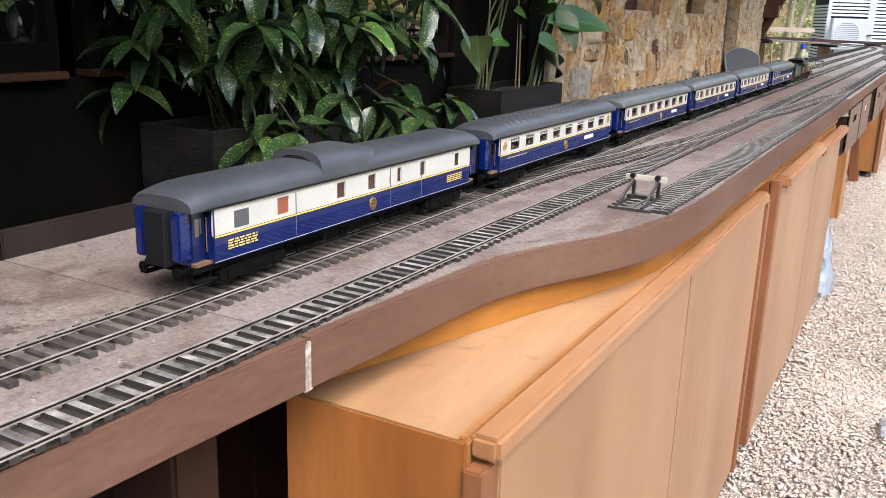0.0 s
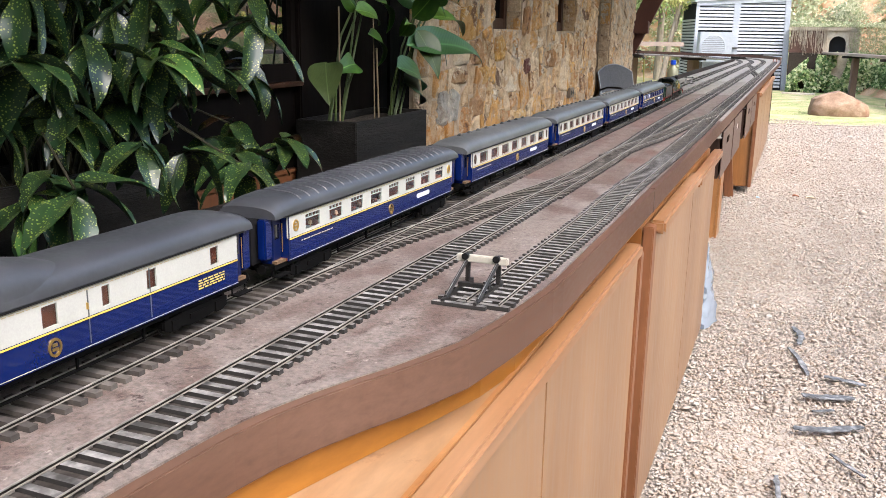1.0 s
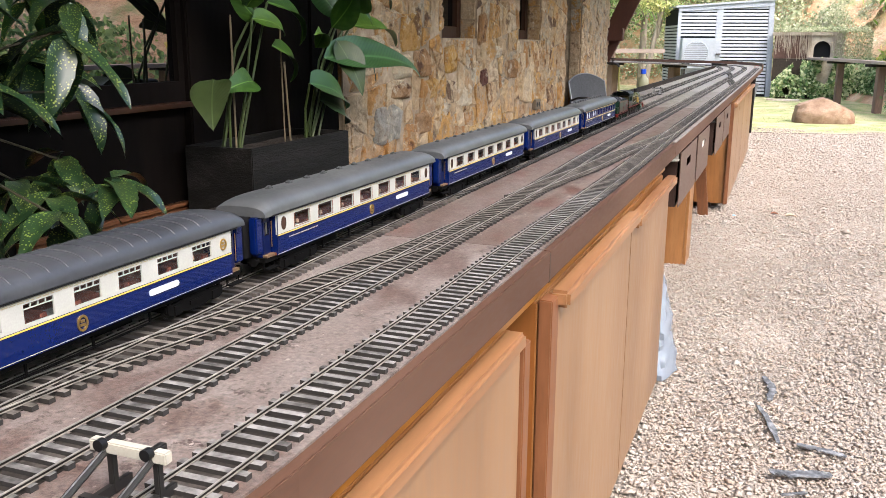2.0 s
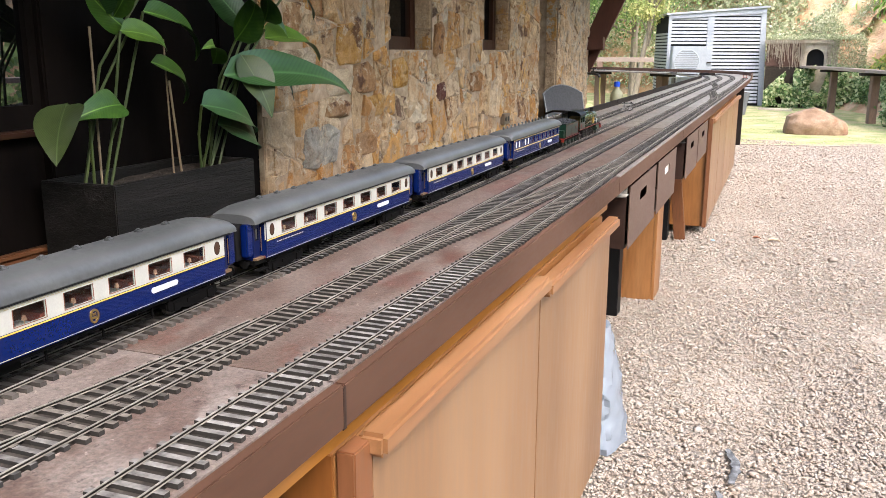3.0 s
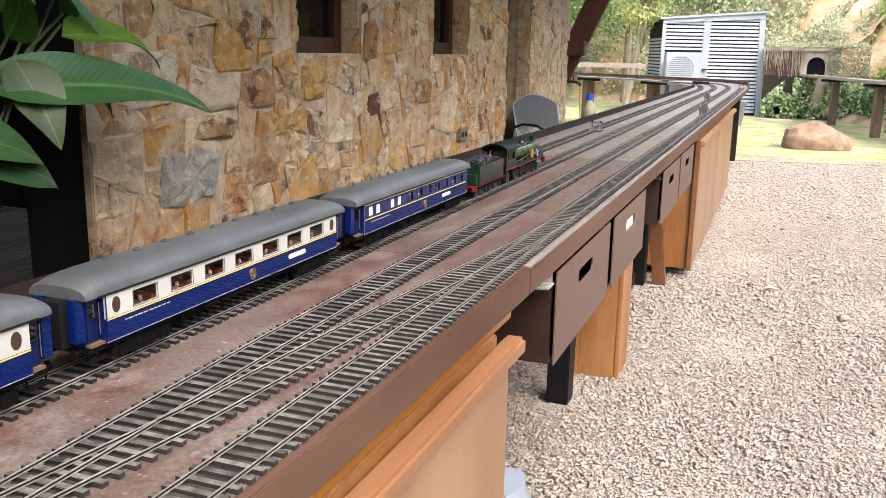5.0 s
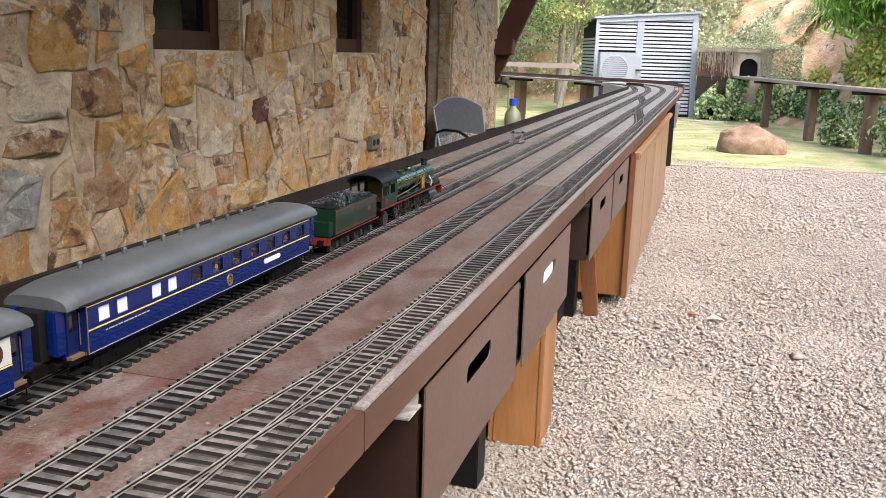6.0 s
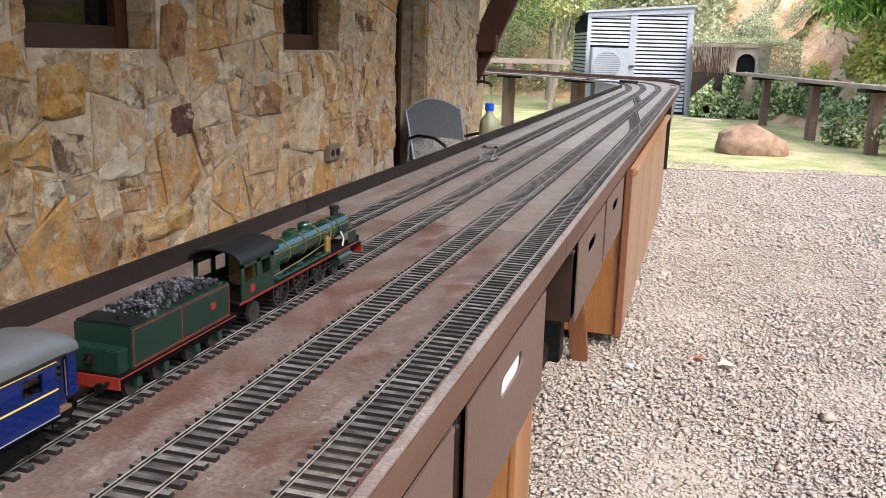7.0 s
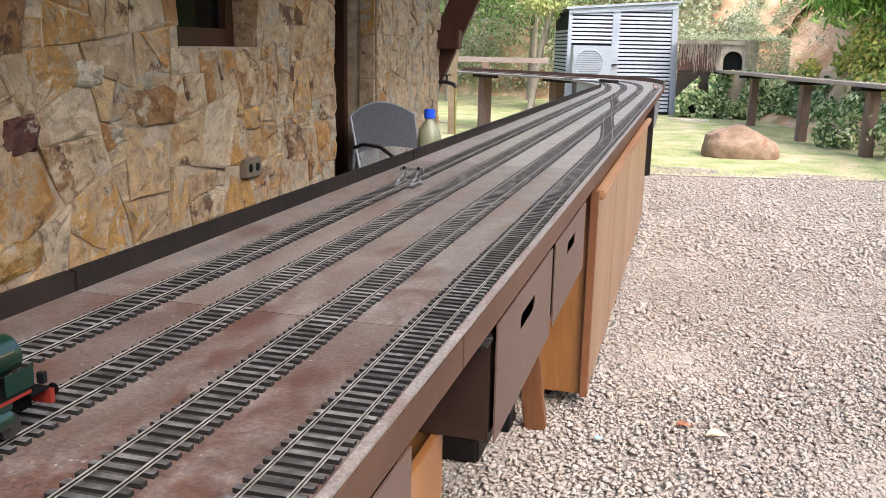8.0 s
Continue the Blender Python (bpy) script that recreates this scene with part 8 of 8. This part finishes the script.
M_st_dark = stone_mat("dark_iron_stone", [(0.0, (0.12, 0.05, 0.04)), (1.0, (0.15, 0.06, 0.045))], [(0.0, (0.3, 0.18, 0.1)), (1.0, (0.1, 0.045, 0.035))])
M_st_pale = stone_mat("pale_cream_stone", [(0.0, (0.62, 0.53, 0.39)), (1.0, (0.66, 0.57, 0.43))], [(0.0, (0.56, 0.43, 0.28)), (1.0, (0.68, 0.6, 0.46))], 0.6)


def clip_poly(poly, px, pz, nx, nz):
    """The part of a convex polygon on the side of the line through (px, pz) that (nx, nz) points away from."""
    out = []
    for i in range(len(poly)):
        a, c = poly[i], poly[(i + 1) % len(poly)]
        da, dc = (a[0] - px) * nx + (a[1] - pz) * nz, (c[0] - px) * nx + (c[1] - pz) * nz
        if da <= 0:
            out.append(a)
        if da * dc < 0:
            t = da / (da - dc)
            out.append((a[0] + (c[0] - a[0]) * t, a[1] + (c[1] - a[1]) * t))
    return out


def inset(poly, d):
    res = poly
    n = len(poly)
    area = sum(poly[i][0] * poly[(i + 1) % n][1] - poly[(i + 1) % n][0] * poly[i][1] for i in range(n))
    sgn = 1 if area > 0 else -1
    for i in range(n):
        a, c = poly[i], poly[(i + 1) % n]
        L = math.hypot(c[0] - a[0], c[1] - a[1])
        if L < 1e-6:
            continue
        nx, nz = sgn * (c[1] - a[1]) / L, -sgn * (c[0] - a[0]) / L
        res = clip_poly(res, a[0] - nx * d, a[1] - nz * d, nx, nz)
        if len(res) < 3:
            return []
    return res


def split_stones(poly, rng, out):
    """Break a convex face of the wall again and again across its length into angular stones."""
    n = len(poly)
    area = 0.5 * abs(sum(poly[i][0] * poly[(i + 1) % n][1] - poly[(i + 1) % n][0] * poly[i][1] for i in range(n)))
    cy, cz = sum(p[0] for p in poly) / n, sum(p[1] for p in poly) / n
    syy, szz, syz = (sum(f(p) for p in poly) for f in (lambda p: (p[0] - cy) ** 2, lambda p: (p[1] - cz) ** 2, lambda p: (p[0] - cy) * (p[1] - cz)))
    ang = 0.5 * math.atan2(2 * syz, syy - szz)
    square = round(ang / (math.pi / 2)) * math.pi / 2
    ext = [(p[0] - cy) * math.cos(ang) + (p[1] - cz) * math.sin(ang) for p in poly]
    wid = [-(p[0] - cy) * math.sin(ang) + (p[1] - cz) * math.cos(ang) for p in poly]
    L, W = max(ext) - min(ext), max(wid) - min(wid)
    limit = rng.choice((0.016, 0.026, 0.04, 0.055, 0.08))
    if area < limit and L < 2.0 * W or area < 0.007:
        out.append(poly)
        return
    t = min(ext) + L * rng.uniform(0.33, 0.67)
    a = 0.4 * ang + 0.6 * square + rng.gauss(0, 0.2)
    py, pz = cy + t * math.cos(ang), cz + t * math.sin(ang)
    for sgn in (1, -1):
        half = clip_poly(poly, py, pz, sgn * math.cos(a), sgn * math.sin(a))
        if len(half) >= 3:
            split_stones(half, rng, out)


def stone_mesh(poly, rng, proud):
    """A stone with a rough, slightly tilted face and chipped edges, about its own middle."""
    # split long sides so that the outline wavers
    ring = []
    n = len(poly)
    for i in range(n):
        a, c = poly[i], poly[(i + 1) % n]
        L = math.hypot(c[0] - a[0], c[1] - a[1])
        k = max(1, min(3, int(L / 0.05)))
        for j in range(k):
            t = j / k
            w = 0.0 if j == 0 else rng.uniform(-0.007, 0.005)
            ring.append((a[0] + (c[0] - a[0]) * t + w, a[1] + (c[1] - a[1]) * t + w))
    cy, cz = sum(p[0] for p in ring) / len(ring), sum(p[1] for p in ring) / len(ring)
    ty, tz = rng.gauss(0, 0.06), rng.gauss(0, 0.06)
    m = len(ring)
    rad = max(0.03, min(math.hypot(p[0] - cy, p[1] - cz) for p in ring))
    vs = [(-0.03, y - cy, z - cz) for y, z in ring]
    for k, rise, wob in ((1.0, 0.35, 0.003), (1 - min(0.2, 0.007 / rad), 0.9, 0.0025), (0.6, 1.25, 0.011)):
        vs += [(proud * rise + (ty * (y - cy) + tz * (z - cz)) * k + rng.uniform(-wob, wob), (y - cy) * k, (z - cz) * k) for y, z in ring]
    vs.append((proud * 1.3 + rng.uniform(-0.006, 0.006), 0, 0))
    fs = []
    for q in range(3):
        fs += [(q * m + i, q * m + (i + 1) % m, (q + 1) * m + (i + 1) % m, (q + 1) * m + i) for i in range(m)]
    fs += [(3 * m + i, 3 * m + (i + 1) % m, 4 * m) for i in range(m)]
    return Geo().add(vs, fs), (cy, cz)


rng = random.Random(19)
faces = []
split_stones([(Y_STONE, 0.40), (Y_END, 0.40), (Y_END, 2.0), (Y_STONE, 2.0)], rng, faces)
stones = []
for poly in faces:
    for y0, y1, z0, z1 in OPENINGS:
        cy, cz = sum(p[0] for p in poly) / len(poly), sum(p[1] for p in poly) / len(poly)
        if max(p[0] for p in poly) > y0 and min(p[0] for p in poly) < y1 and max(p[1] for p in poly) > z0 and min(p[1] for p in poly) < z1:
            gaps = [(y0 - cy, (y0, cz, 1, 0)), (cy - y1, (y1, cz, -1, 0)), (z0 - cz, (cy, z0, 0, 1)), (cz - z1, (cy, z1, 0, -1))]
            dist, cut = max(gaps)
            poly = clip_poly(poly, *cut)
            if len(poly) < 3:
                break
    if len(poly) < 3:
        continue
    poly = inset(poly, rng.uniform(0.0, 0.0023))
    if len(poly) < 3:
        continue
    stones.append(poly)
# stones that stand out by their colour: y0, y1, z0, z1, material
single = []
for y0, y1, z0, z1, m in ((5.01, 5.38, 0.64, 0.85, M_st_grey), (5.36, 5.63, 1.11, 1.33, M_st_ochre), (5.53, 5.78, 0.97, 1.13, M_st_rust), (5.2, 5.5, 0.86, 0.95, M_st_rust), (6.66, 6.82, 0.87, 0.99, M_st_dark),
                          (6.98, 7.14, 1.06, 1.15, M_st_pale), (6.01, 6.22, 0.98, 1.15, M_st_ochre), (5.55, 5.79, 0.65, 0.78, M_st_rust), (6.42, 6.81, 0.51, 0.63, M_st_ochre), (6.63, 6.8, 1.13, 1.36, M_st_rust),
                          (5.66, 5.92, 0.84, 0.96, M_st_ochre), (5.25, 5.51, 0.97, 1.10, M_st_pale), (4.80, 5.15, 1.0, 1.2, M_st_pale), (6.25, 6.5, 0.76, 0.92, M_st_pale), (7.3, 7.55, 0.9, 1.05, M_st_rust)):
    w, h = y1 - y0, z1 - z0
    j = lambda: rng.uniform(-0.09, 0.09)
    single.append(([(y0, z0 + h * (0.12 + j())), (y0 + w * (0.2 + j()), z0), (y1 - w * (0.06 + abs(j())), z0 + h * 0.06), (y1, z0 + h * (0.75 + j())), (y1 - w * (0.25 + j()), z1), (y0 + w * (0.05 + abs(j())), z1 - h * 0.1)], m, (y0, y1, z0, z1)))
mid = lambda p: (sum(q[0] for q in p) / len(p), sum(q[1] for q in p) / len(p))
stones = [p for p in stones if not any(a + 0.02 < mid(p)[0] < b - 0.02 and c + 0.02 < mid(p)[1] < d - 0.02 for _, _, (a, b, c, d) in single)]
for poly, m, _ in single:
    g, (cy, cz) = stone_mesh(poly, rng, 0.0145)
    part("stone", g, m, wall_stone, at=(WALL - 0.006, cy, cz))
stones.sort(key=lambda p: (not (4.7 < p[0][0] < 10.0 and 0.42 < p[0][1] < 1.65), p[0][0]))
rest = Geo()
for k, poly in enumerate(stones):
    g, (cy, cz) = stone_mesh(poly, rng, rng.uniform(0.002, 0.012))
    if k < 285:
        part("stone", g, M_stone, wall_stone, at=(WALL - 0.008, cy, cz))
    else:
        rest.add(g.v, g.f, pose(WALL - 0.008, cy, cz))
# jamb stones inside the openings
for y0, y1, z0, z1 in OPENINGS:
    for yj, s in ((y0, -1), (y1, 1)):
        z = z0
        while z < min(z1, 1.95) - 0.03:
            h = rng.uniform(0.1, 0.28)
            x = WALL - 0.02
            while x > WALL - 0.122:
                d = rng.uniform(0.1, 0.24)
                xb = max(x - d, WALL - 0.122)
                ya, yb = sorted((yj - s * 0.012, yj + s * 0.02))
                part("jamb_stone", Geo().box(xb + 0.002, ya + rng.uniform(0, 0.006), z + 0.002, x - 0.001, yb, min(z + h, z1) - 0.002), M_stone, wall_stone, bevel=0.003)
                x = xb
            z += h
if rest.f:
    ob = part("stone_run", rest, M_stone, wall_stone)
    ob["kind"] = "stuff"
